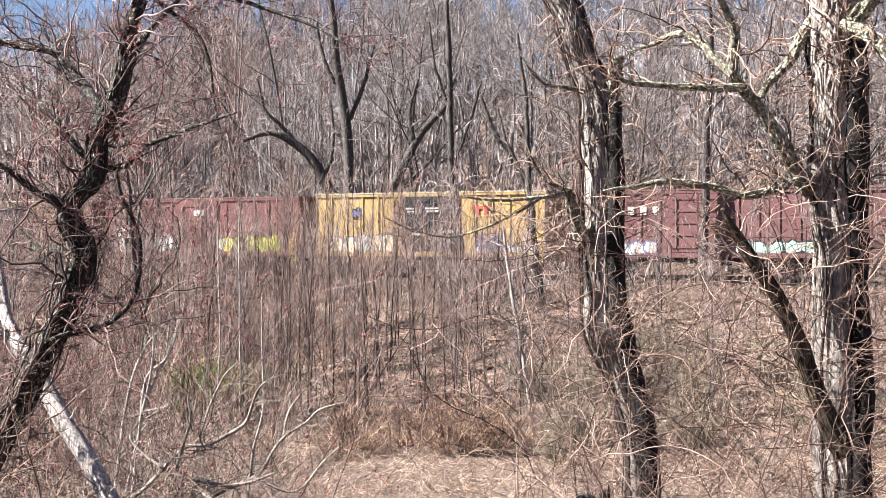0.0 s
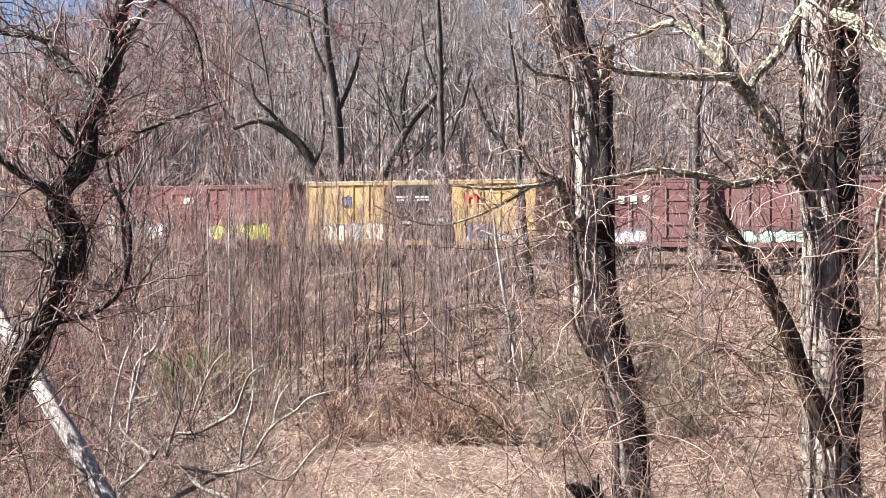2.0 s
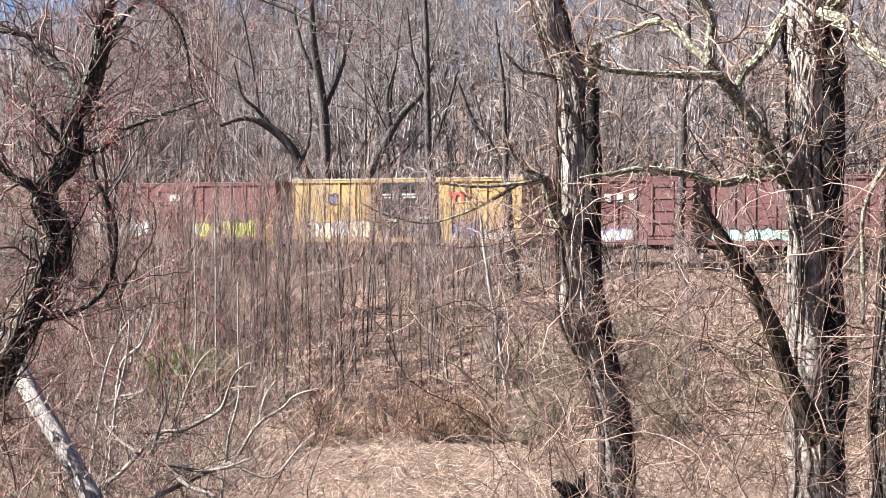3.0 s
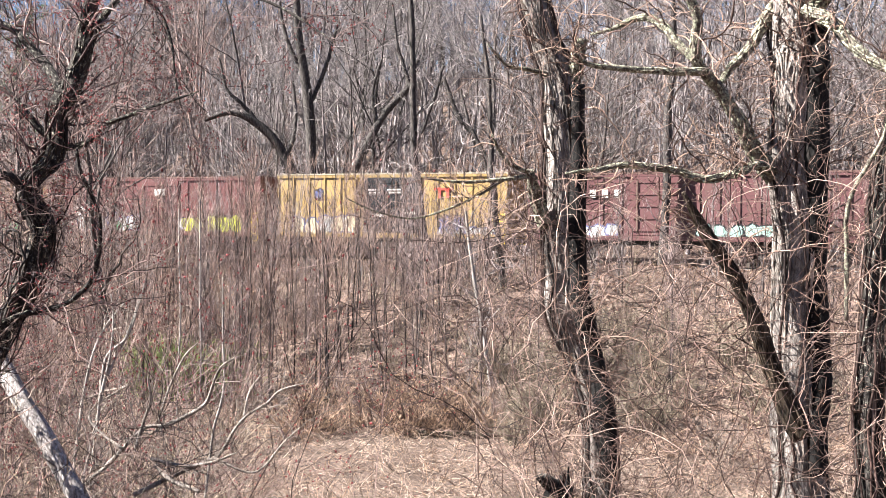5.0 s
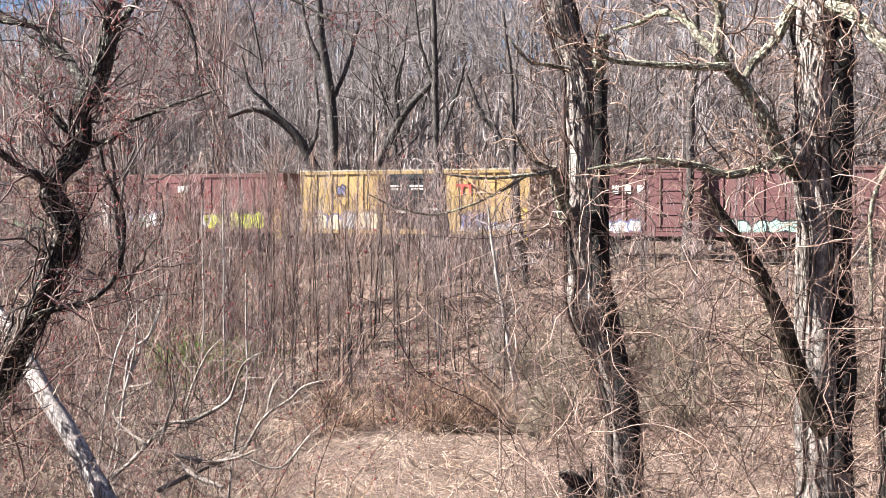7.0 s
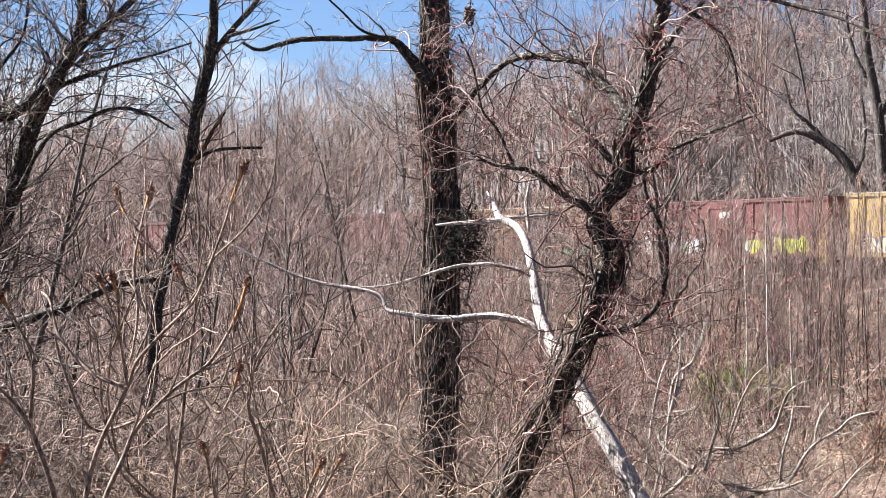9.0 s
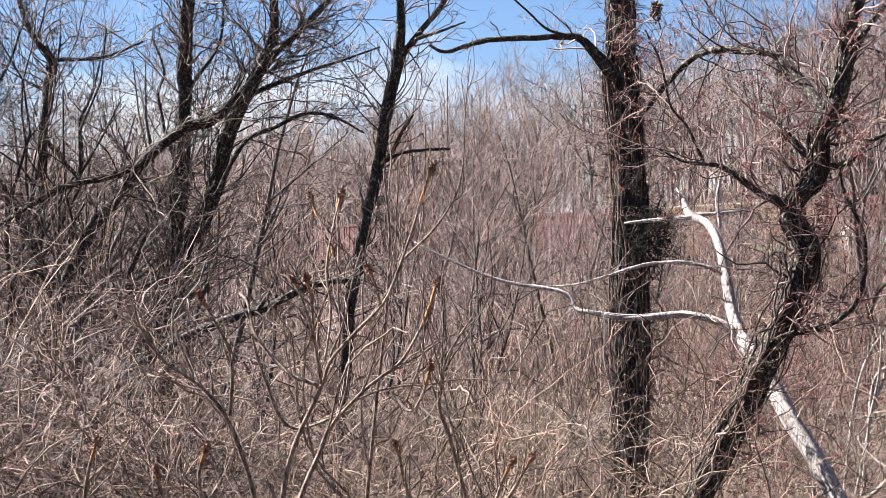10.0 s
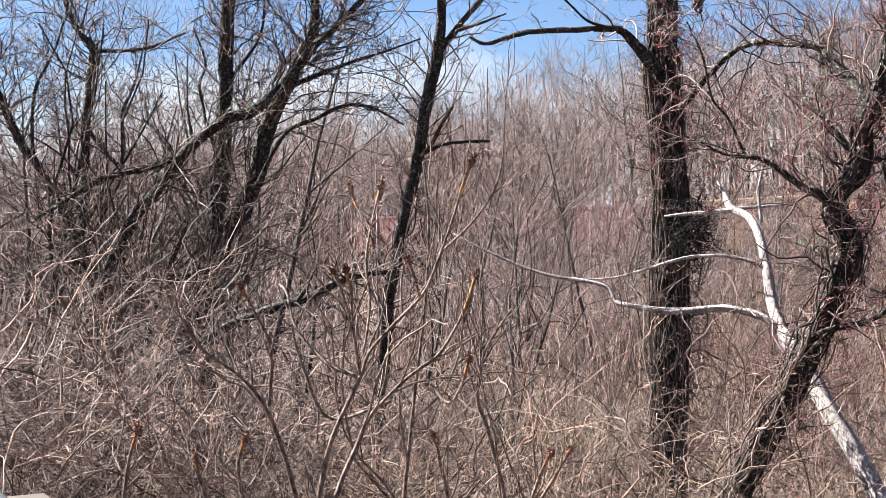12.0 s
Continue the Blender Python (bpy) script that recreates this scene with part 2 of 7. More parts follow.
TWIG_TAN = twig_mat("twig_tan", (0.065, 0.045, 0.033), (0.220, 0.166, 0.122), (0.35, 0.278, 0.208))
STRAW = twig_mat("straw", (0.075, 0.049, 0.038), (0.225, 0.165, 0.130), (0.42, 0.328, 0.265), 0.5, 0.5)
LEAF_ORANGE = twig_mat("dry_beech_leaf", (0.14, 0.077, 0.043), (0.29, 0.175, 0.098), (0.42, 0.285, 0.17))
LEAF_DRY = twig_mat("dry_leaf", (0.08, 0.043, 0.029), (0.150, 0.090, 0.061), (0.27, 0.185, 0.133))
MEADOW = ground_mat("matted_straw", [(0.0, (0.042, 0.027, 0.021)), (0.5, (0.110, 0.077, 0.060)), (1.0, (0.185, 0.138, 0.112))], 14, (0.5, 0.44, 0.41), 0.03)
LITTER = ground_mat("leaf_litter", [(0.0, (0.026, 0.016, 0.012)), (0.5, (0.092, 0.060, 0.048)), (1.0, (0.190, 0.135, 0.108))], 9, (0.5, 0.46, 0.44), 0.03)
BALLAST = ground_mat("ballast", [(0.0, (0.102, 0.095, 0.091)), (1.0, (0.248, 0.234, 0.219))], 16, (0.75, 0.72, 0.7), 0.03)


# ---- mesh helpers ----
def mesh_from(name, verts, quads, mat, smooth=True):
    me = bpy.data.meshes.new(name)
    n, q = len(verts), len(quads)
    me.vertices.add(n)
    me.vertices.foreach_set("co", np.asarray(verts, np.float32).ravel())
    k = quads.shape[1]
    me.loops.add(q * k)
    me.loops.foreach_set("vertex_index", np.asarray(quads, np.int32).ravel())
    me.polygons.add(q)
    me.polygons.foreach_set("loop_start", np.arange(0, q * k, k, dtype=np.int32))
    me.polygons.foreach_set("use_smooth", np.full(q, smooth))
    me.update(calc_edges=True)
    me.materials.append(mat)
    return me


def unit(v):
    return v / np.maximum(np.linalg.norm(v, axis=-1, keepdims=True), 1e-9)


def tubes(batches):
    """Vertices and quads of many tapered tubes. A batch: points (m, n, 3), radii (m, n), sides."""
    vs, qs, base = [], [], 0
    for P, R, k in batches:
        m, n = R.shape
        if m == 0:
            continue
        T = unit(np.gradient(P, axis=1))
        ref = np.where(np.abs(T[:, :1, 2:3]) > 0.85, np.array([1.0, 0.2, 0.0]), np.array([0.1, 0.1, 1.0]))
        A = unit(np.cross(T, np.broadcast_to(ref, T.shape)))
        B = np.cross(T, A)
        ang = np.arange(k) * 2 * np.pi / k
        ring = A[:, :, None] * np.cos(ang)[:, None] + B[:, :, None] * np.sin(ang)[:, None]
        vs.append((P[:, :, None] + ring * R[:, :, None, None]).reshape(-1, 3))
        i = (np.arange(m)[:, None, None] * n + np.arange(n - 1)[None, :, None]) * k
        a, b = np.arange(k)[None, None], (np.arange(k)[None, None] + 1) % k
        qs.append((np.stack([i + a, i + b, i + k + b, i + k + a], -1).reshape(-1, 4) + base))
        base += m * n * k
    return np.concatenate(vs), np.concatenate(qs)


def tube_mesh(name, batches, mat):
    return mesh_from(name, *tubes(batches), mat)


def grow(S, D, L, R, rng, n=5, bend=0.2, up=0.0, tip=0.3):
    """Stems from starts S in directions D, of lengths L and radii R at the foot, that wander and rise."""
    m = len(S)
    P, d = np.empty((m, n, 3)), unit(np.asarray(D, float))
    P[:, 0] = S
    step = (np.asarray(L) / (n - 1))[:, None]
    for i in range(1, n):
        d = unit(d + rng.normal(0, bend, (m, 3)) + np.array([0, 0, up]))
        P[:, i] = P[:, i - 1] + d * step
    return P, np.asarray(R)[:, None] * np.linspace(1, tip, n)[None]


def spawn(P, R, count, rng, lo=0.3, hi=1.0, spread=0.8, length=0.4, thin=0.55, floor=0.003, up=0.0):
    """Where count new stems leave each of the stems P: starts, directions, lengths, radii."""
    m, n, _ = P.shape
    idx = np.repeat(np.arange(m), count)
    u = rng.uniform(lo, hi, len(idx)) * (n - 1)
    j = np.minimum(u.astype(int), n - 2)
    f = (u - j)[:, None]
    S = P[idx, j] * (1 - f) + P[idx, j + 1] * f
    T = unit(P[idx, j + 1] - P[idx, j])
    side = unit(np.cross(T, rng.normal(size=T.shape)))
    a = rng.normal(spread, 0.2, len(idx))[:, None]
    D = unit(T * np.cos(a) + side * np.sin(a) + np.array([0, 0, up]))
    total = np.linalg.norm(np.diff(P, axis=1), axis=2).sum(1)[idx]
    rel = u / (n - 1)
    L = total * length * rng.uniform(0.5, 1.25, len(idx)) * (1.15 - 0.6 * rel)
    r = np.maximum((R[idx, j] * (1 - f[:, 0]) + R[idx, j + 1] * f[:, 0]) * thin, floor)
    return S, D, L, r


def smooth_line(pts, n):
    """n points on a smooth curve through rows of x, y, z, radius."""
    p = np.asarray(pts, float)
    m = len(p)
    ext = np.vstack([2 * p[0] - p[1], p, 2 * p[-1] - p[-2]])
    u = np.linspace(0, m - 1, n)
    i = np.minimum(u.astype(int), m - 2)
    t = (u - i)[:, None]
    a, b, c, d = ext[i], ext[i + 1], ext[i + 2], ext[i + 3]
    out = 0.5 * (2 * b + (c - a) * t + (2 * a - 5 * b + 4 * c - d) * t ** 2 + (3 * b - a - 3 * c + d) * t ** 3)
    out[:, 3] = np.maximum(out[:, 3], p[:, 3].min() * 0.6)
    return out


def ridge(rng, rows, cols, ku, kv):
    """Smooth random field (rows along the stem, cols round it), wrapping round."""
    g = rng.normal(size=(max(2, int(rows / ku) + 2), max(3, cols // kv)))
    r = np.linspace(0, len(g) - 1.001, rows)
    c = np.arange(cols) * g.shape[1] / cols
    i, j = r.astype(int), c.astype(int)
    fr, fc = (r - i)[:, None], (c - j)[None]
    j2 = (j + 1) % g.shape[1]
    return (g[i][:, j] * (1 - fr) * (1 - fc) + g[i + 1][:, j] * fr * (1 - fc) + g[i][:, j2] * (1 - fr) * fc + g[i + 1][:, j2] * fr * fc)


def stem_mesh(name, pts, mat, rng, sides=10, rough=0.08, step=0.08, wander=0.15):
    """One limb or trunk: a smooth, uneven, closed tube through pts."""
    p = np.asarray(pts, float)
    run = np.linalg.norm(np.diff(p[:, :3], axis=0), axis=1).sum()
    n = int(np.clip(run / step, 6, 150))
    q = smooth_line(pts, n)
    q[:, :3] += ridge(rng, n, 3, 0.36 / step, 1) * np.minimum(q[:, 3:4] * wander, 0.02)
    v, f = tubes([(q[None, :, :3], q[None, :, 3], sides)])
    c = np.repeat(q[:, :3], sides, 0)
    amp = (rough * ridge(rng, n, sides, 0.4 / step, 2) + rough * 0.8 * ridge(rng, n, sides, 0.7 / step, 1)).reshape(-1, 1)
    v = c + (v - c) * (1 + np.clip(amp, -0.35, 0.5))
    # caps
    k = sides
    v = np.vstack([v, q[:1, :3], q[-1:, :3]])
    lo, hi = len(v) - 2, len(v) - 1
    a = np.arange(k)
    b = (a + 1) % k
    e = (n - 1) * k
    caps = np.vstack([np.stack([b, a, np.full(k, lo), np.full(k, lo)], 1)[:, [0, 1, 2]], np.stack([e + a, e + b, np.full(k, hi)], 1)])
    me = bpy.data.meshes.new(name)
    me.from_pydata(v.tolist(), [], f.tolist() + caps.tolist())
    me.polygons.foreach_set("use_smooth", np.full(len(me.polygons), True))
    me.materials.append(mat)
    return me, q


def under(ob, parent):
    ob.parent = parent
    ob.matrix_parent_inverse = Matrix.Translation(-parent.location)
    return ob


def part(name, data, parent, label=""):
    """Links a mesh as one part under a thing that stands at its Empty; the mesh is in world metres."""
    ob = under(new(name, data), parent)
    return tagged(ob, label=label)


def thing(name, x, y, z, label, category, group=""):
    ob = new(name)
    ob.location = (x, y, z)
    return tagged(ob, label, category, group, "thing")


# ---- ground ----
def smoothstep(v):
    v = np.clip(v, 0, 1)
    return v * v * (3 - 2 * v)


def track_side(x, y):
    """Metres from the track's middle line, positive on the camera's side."""
    return (82 - 0.5 * x - y) / 1.118


def track_along(x, y):
    """Metres along the track from its foot before the camera, positive to the left and away."""
    return (-x + 0.5 * (y - 82)) / 1.118


def track_point(along, side=0.0):
    return (-along * 0.8944 - side * 0.4472, 82 + along * 0.4472 - side * 0.8944)


def height(x, y):
    x, y = np.asarray(x, float), np.asarray(y, float)
    u = y * 0.966 - x * 0.26
    s = track_side(x, y)
    a = track_along(x, y)
    z = 5.4 * (1 - smoothstep((u - 1.5) / 24))
    z = np.maximum(z, 5.55 * smoothstep((27 - s) / 22))
    hill = 19.0 - 14.0 * smoothstep((a - 20) / 120)
    z = z + hill * smoothstep((-7 - s) / 55) + 6 * smoothstep((-70 - s) / 200)
    z = z + 0.16 * np.sin(x * 0.61 + 1.3 * np.sin(y * 0.37)) * np.sin(y * 0.53 + x * 0.21) + 0.05 * np.sin(x * 2.3 + y * 1.1) * np.sin(y * 2.7 - x)
    return z


def build_ground():
    rng = np.random.default_rng(3)
    az = np.linspace(-180, 180, 241)
    rad = np.concatenate([[0.002], np.geomspace(1.0, 1500, 170)])
    A, Rr = np.meshgrid(np.radians(az[:-1]), rad, indexing="ij")
    X, Y = 0.37 - np.sin(A) * Rr, np.cos(A) * Rr - 0.29
    Z = height(X, Y)
    Z = np.where(np.abs(track_side(X, Y)) < 3.2, 5.5, Z)
    na, nr = X.shape
    V = np.stack([X, Y, Z], -1).reshape(-1, 3)
    i = np.arange(na)[:, None] * nr + np.arange(nr - 1)[None]
    j = ((np.arange(na) + 1) % na)[:, None] * nr + np.arange(nr - 1)[None]
    Q = np.stack([i, i + 1, j + 1, j], -1).reshape(-1, 4)[:, ::-1]
    me = mesh_from("ground", V, Q, MEADOW)
    me.materials.append(LITTER)
    me.materials.append(BALLAST)
    c = V[Q].mean(1)
    s = track_side(c[:, 0], c[:, 1])
    u = c[:, 1] * 0.966 - c[:, 0] * 0.26
    jag = rng.normal(0, 1.2, len(c))
    bearing = np.degrees(np.arctan2(-c[:, 0], c[:, 1])) + jag
    idx = np.where((s + jag < 26) | (u + jag < 24) | (bearing > 11), 1, 0)
    idx = np.where(np.abs(s) < 3.4, 2, idx)
    me.polygons.foreach_set("material_index", idx.astype(np.int32))
    tagged(new("ground", me), "matted straw meadow below a leaf-littered railway bank", "ground", kind="structure")


build_ground()


# ---- railway ----
def box(bm, x0, x1, y0, y1, z0, z1, bevel=0.0):
    r = bmesh.ops.create_cube(bm, size=1.0, matrix=Matrix.Translation(((x0 + x1) / 2, (y0 + y1) / 2, (z0 + z1) / 2)) @ Matrix.Diagonal((x1 - x0, y1 - y0, z1 - z0, 1)))
    if bevel:
        es = {e for v in r["verts"] for e in v.link_edges}
        bmesh.ops.bevel(bm, geom=list(es), offset=bevel, segments=1, affect="EDGES")


def local_part(name, bm, mat, parent, label=""):
    me = bpy.data.meshes.new(name)
    bm.to_mesh(me)
    bm.free()
    me.materials.append(mat)
    ob = new(name, me)
    ob.parent = parent
    return tagged(ob, label=label)


RAIL_Z = 5.95
TRACK_TURN = math.degrees(math.atan2(0.4472, -0.8944))      # local +x runs along the track to the left
STEEL = plain("weathered_steel", (0.16, 0.11, 0.085), 0.6, 0.3)
DARK = plain("underframe_black", (0.035, 0.03, 0.028), 0.7)
WHEEL = plain("wheel_steel", (0.10, 0.085, 0.075), 0.5, 0.5)
SLEEPER = plain("creosoted_timber", (0.07, 0.055, 0.045), 0.9)


def track():
    x, y = track_point(0)
    t = new("railway_track")
    t.matrix_world = pose(x, y, RAIL_Z, 0, 0, TRACK_TURN)
    tagged(t, "single railway track on dark sleepers along the bank", "track", kind="thing")
    for side in (-0.72, 0.72):
        bm = bmesh.new()
        box(bm, -90, 260, side - 0.035, side + 0.035, -0.04, 0.0, 0.008)
        box(bm, -90, 260, side - 0.01, side + 0.01, -0.13, -0.04)
        box(bm, -90, 260, side - 0.07, side + 0.07, -0.15, -0.13)
        local_part("rail", bm, STEEL, t)
    bm = bmesh.new()
    box(bm, -0.12, 0.12, -1.3, 1.3, -0.35, -0.15, 0.01)
    me = bpy.data.meshes.new("sleeper")
    bm.to_mesh(me)
    bm.free()
    me.materials.append(SLEEPER)
    for i in range(220):
        ob = new("sleeper", me)
        ob.parent = t
        ob.location = (-60 + i * 0.8, 0, 0)


track()

CAR_LEN, CAR_GAP, CAR_H = 15.2, 1.25, 3.62


def boxcar(along, body_paint, door_paint, label, door=(-1.5, 1.5), marks=(), base_paint=None, height=CAR_H):
    """One boxcar; along: its left end, in metres along the track. Side facing the meadow is local +y or -y alike."""
    x, y = track_point(along - CAR_LEN / 2)
    car = new("boxcar")
    car.matrix_world = pose(x, y, RAIL_Z, 0, 0, TRACK_TURN)
    tagged(car, label, "boxcar", "cars of the freight train", "thing")
    hx, hy, z0, z1 = CAR_LEN / 2, 1.45, 0.98, 0.98 + height
    bm = bmesh.new()
    box(bm, -hx, hx, -hy, hy, z0 + 0.1, z1, 0.02)
    body = local_part("body", bm, body_paint, car)

    def piece(name, mat, parent, *dims, label=""):
        bm = bmesh.new()
        box(bm, *dims)
        return local_part(name, bm, mat, parent, label)

    for sy in (-1, 1):                                        # outside posts, sills and top chord
        n = 14
        for i in range(n + 1):
            px = -hx + 0.06 + (CAR_LEN - 0.12) * i / n
            if door[0] - 0.2 < px < door[1] + 0.2:
                continue
            piece("side_post", body_paint, body, px - 0.055, px + 0.055, sy * hy - 0.06, sy * hy + 0.06, z0 + 0.2, z1 - 0.12)
        piece("side_sill", body_paint, body, -hx, hx, sy * hy - 0.08, sy * hy + 0.08, z0, z0 + 0.26)
        piece("top_chord", body_paint, body, -hx, hx, sy * hy - 0.08, sy * hy + 0.08, z1 - 0.16, z1)
    for ex in (-1, 1):
        for i in range(9):
            z = z0 + 0.4 + i * (height - 0.6) / 8
            piece("end_rib", body_paint, body, ex * hx - 0.05, ex * hx + 0.05, -hy + 0.1, hy - 0.1, z - 0.06, z + 0.06)
    roof_paint = ROOF if body_paint in (YELLOW, ORANGE) else ROOF_DULL
    roof = piece("roof", roof_paint, car, -hx - 0.04, hx + 0.04, -hy - 0.1, hy + 0.1, z1 + 0.002, z1 + 0.07, label="ribbed metal roof with a weathered edge")
    for i in range(16):
        px = -hx + 0.4 + i * (CAR_LEN - 0.8) / 15
        piece("roof_rib", roof_paint, roof, px - 0.05, px + 0.05, -hy - 0.08, hy + 0.08, z1 + 0.07, z1 + 0.12)
    for sy in (-1, 1):
        mid = (door[0] + door[1]) / 2
        for d0, d1 in ((door[0], mid - 0.02), (mid + 0.02, door[1])):
            bm = bmesh.new()
            box(bm, d0, d1, sy * hy + (0.02 if sy > 0 else -0.1), sy * hy + (0.1 if sy > 0 else -0.02), z0 + 0.28, z1 - 0.2, 0.01)
            for i in range(5):
                z = z0 + 0.55 + i * (height - 1.0) / 4
                box(bm, d0 + 0.06, d1 - 0.06, sy * (hy + 0.11) - 0.03, sy * (hy + 0.11) + 0.03, z - 0.05, z + 0.05)
            dr = local_part("door", bm, door_paint, car)
            bm = bmesh.new()
            box(bm, d1 - 0.3, d1 - 0.24, sy * (hy + 0.17) - 0.02, sy * (hy + 0.17) + 0.02, z0 + 0.5, z1 - 0.4)
            box(bm, d1 - 0.5, d1 - 0.1, sy * (hy + 0.17) - 0.02, sy * (hy + 0.17) + 0.02, z0 + 1.2, z0 + 1.26)
            local_part("locking_bar", bm, STEEL, dr)
    for sx in (-1, 1):
        for sy in (-1, 1):
            bm = bmesh.new()
            lx = sx * (hx - 0.35)
            for dx in (-0.22, 0.22):
                box(bm, lx + dx - 0.02, lx + dx + 0.02, sy * (hy + 0.13) - 0.02, sy * (hy + 0.13) + 0.02, z0 - 0.35, z0 + 1.5)
            for i in range(5):
                box(bm, lx - 0.24, lx + 0.24, sy * (hy + 0.13) - 0.018, sy * (hy + 0.13) + 0.018, z0 - 0.3 + i * 0.42, z0 - 0.26 + i * 0.42)
            local_part("ladder", bm, YELLOW_FLAT if sx < 0 else body_paint, car)
        bm = bmesh.new()
        box(bm, sx * (hx + 0.32) - 0.3, sx * (hx + 0.32) + 0.3, -0.12, 0.12, 0.72, 0.98, 0.03)
        local_part("coupler", bm, STEEL, car)
        truck = new("truck")
        truck.parent = car
        truck.location = (sx * (hx - 2.2), 0, 0)
        for sy in (-1, 1):
            bm = bmesh.new()
            box(bm, -1.0, 1.0, sy * 1.0 - 0.1, sy * 1.0 + 0.1, 0.42, 0.62, 0.03)
            box(bm, -0.3, 0.3, sy * 1.0 - 0.12, sy * 1.0 + 0.12, 0.25, 0.75, 0.04)
            local_part("side_frame", bm, DARK, truck)
        for wx in (-0.85, 0.85):
            bm = bmesh.new()
            for sy in (-0.72, 0.72):
                bmesh.ops.create_cone(bm, cap_ends=True, segments=24, radius1=0.42, radius2=0.42, depth=0.13, matrix=pose(wx, sy, 0.42, 90, 0, 0))
            bmesh.ops.create_cone(bm, cap_ends=True, segments=10, radius1=0.08, radius2=0.08, depth=1.5, matrix=pose(wx, 0, 0.42, 90, 0, 0))
            local_part("wheel_set", bm, WHEEL, truck)
    bm = bmesh.new()
    box(bm, -hx + 0.2, hx - 0.2, -0.35, 0.35, z0 - 0.25, z0 + 0.08)
    box(bm, -1.2, 0.6, -1.0, -0.5, 0.55, 0.9, 0.05)
    local_part("underframe", bm, DARK, car)
    for i, (x0, x1, za, zb, mat, wob) in enumerate(marks):    # painted lettering and spray paint on the side facing the meadow
        bm = bmesh.new()
        rng = random.Random(int(along * 10) + i)
        off = 0.16 if door[0] < x0 and x1 < door[1] else 0.064
        if wob:
            count = max(2, round((x1 - x0) / 0.85))
            for j in range(count):
                cx, half = x0 + (x1 - x0) * (j + 0.5) / count, (x1 - x0) / count * rng.uniform(0.42, 0.6)
                cz, tall = (za + zb) / 2 + rng.uniform(-0.08, 0.08), (zb - za) * rng.uniform(0.38, 0.5)
                ring = [(math.cos(k * 0.524), math.sin(k * 0.524), rng.uniform(0.7, 1.12)) for k in range(12)]
                for nm, paint_, grow_by, y0 in (("spray_letter", mat, 0.0, hy + 0.075), ("spray_outline", BLUE_SPRAY if mat in (WHITE_SPRAY, CREAM_SPRAY) else BLACK_DOOR, 0.09, hy + 0.066)):
                    one = bmesh.new()
                    y0 += 0.003 * (j % 2)
                    face = one.faces.new([one.verts.new((cx + (half * r + grow_by) * math.copysign(abs(c) ** 0.7, c), y0, cz + (tall * r + grow_by) * math.copysign(abs(v) ** 0.7, v))) for c, v, r in ring])
                    out = bmesh.ops.extrude_face_region(one, geom=[face])
                    for v in out["geom"]:
                        if isinstance(v, bmesh.types.BMVert):
                            v.co.y += 0.002
                    bmesh.ops.recalc_face_normals(one, faces=one.faces[:])
                    local_part(nm, one, paint_, body)
            bm.free()
            continue
        else:
            box(bm, x0, x1, hy + off, hy + off + 0.006, za, zb)
        bmesh.ops.recalc_face_normals(bm, faces=bm.faces[:])
        local_part("painted_mark", bm, mat, body)
    return car


YELLOW = paint("boxcar_yellow", (0.30, 0.190, 0.056), rust=0.35)
ORANGE = paint("boxcar_orange", (0.15, 0.080, 0.034), rust=0.6)
RED = paint("boxcar_red", (0.115, 0.036, 0.034), rust=0.35)
MAROON = paint("boxcar_maroon", (0.105, 0.040, 0.040), rust=0.45)
BLACK_DOOR = paint("door_black", (0.012, 0.013, 0.015), dirt=(0.03, 0.026, 0.022), rust=0.3)
ROOF = plain("roof_metal", (0.368, 0.320, 0.240), 0.5, 0.2)
ROOF_DULL = plain("roof_rusted", (0.15, 0.085, 0.072), 0.7, 0.2)
WHITE_SPRAY = plain("spray_white", (0.40, 0.40, 0.39))
LIME_SPRAY = plain("spray_lime", (0.400, 0.416, 0.040))
GREEN_SPRAY = plain("spray_green", (0.06, 0.30, 0.12))
BLUE_SPRAY = plain("spray_blue", (0.09, 0.10, 0.20))
CREAM_SPRAY = plain("spray_cream", (0.496, 0.416, 0.288))
MINT_SPRAY = plain("spray_mint", (0.256, 0.384, 0.336))
YELLOW_FLAT = plain("safety_yellow", (0.70, 0.50, 0.04))
MARK_WHITE = plain("lettering_white", (0.496, 0.464, 0.432))
MARK_RED = plain("lettering_red", (0.60, 0.06, 0.04))

PITCH = CAR_LEN + CAR_GAP
Y_LEFT = 8.0                                                  # left end of the yellow car along the track
for k in (4, 5, 6, 7, 8, 9):
    boxcar(Y_LEFT + k * PITCH, RED if k > 6 else MAROON, RED if k > 6 else MAROON, "brick red boxcar far along the track" if k > 6 else "dull maroon boxcar far along the track")
boxcar(Y_LEFT + 3 * PITCH, MAROON, MAROON, "dull maroon boxcar with white spray paint",
       marks=[(-6, -2.5, 1.1, 2.2, WHITE_SPRAY, 1)])
boxcar(Y_LEFT + 2 * PITCH, ORANGE, BLACK_DOOR, "faded orange boxcar with dark double doors",
       marks=[(-6.5, -2.2, 1.15, 1.7, GREEN_SPRAY, 1), (4.6, 6.2, 3.2, 3.5, BLACK_DOOR, 0)])
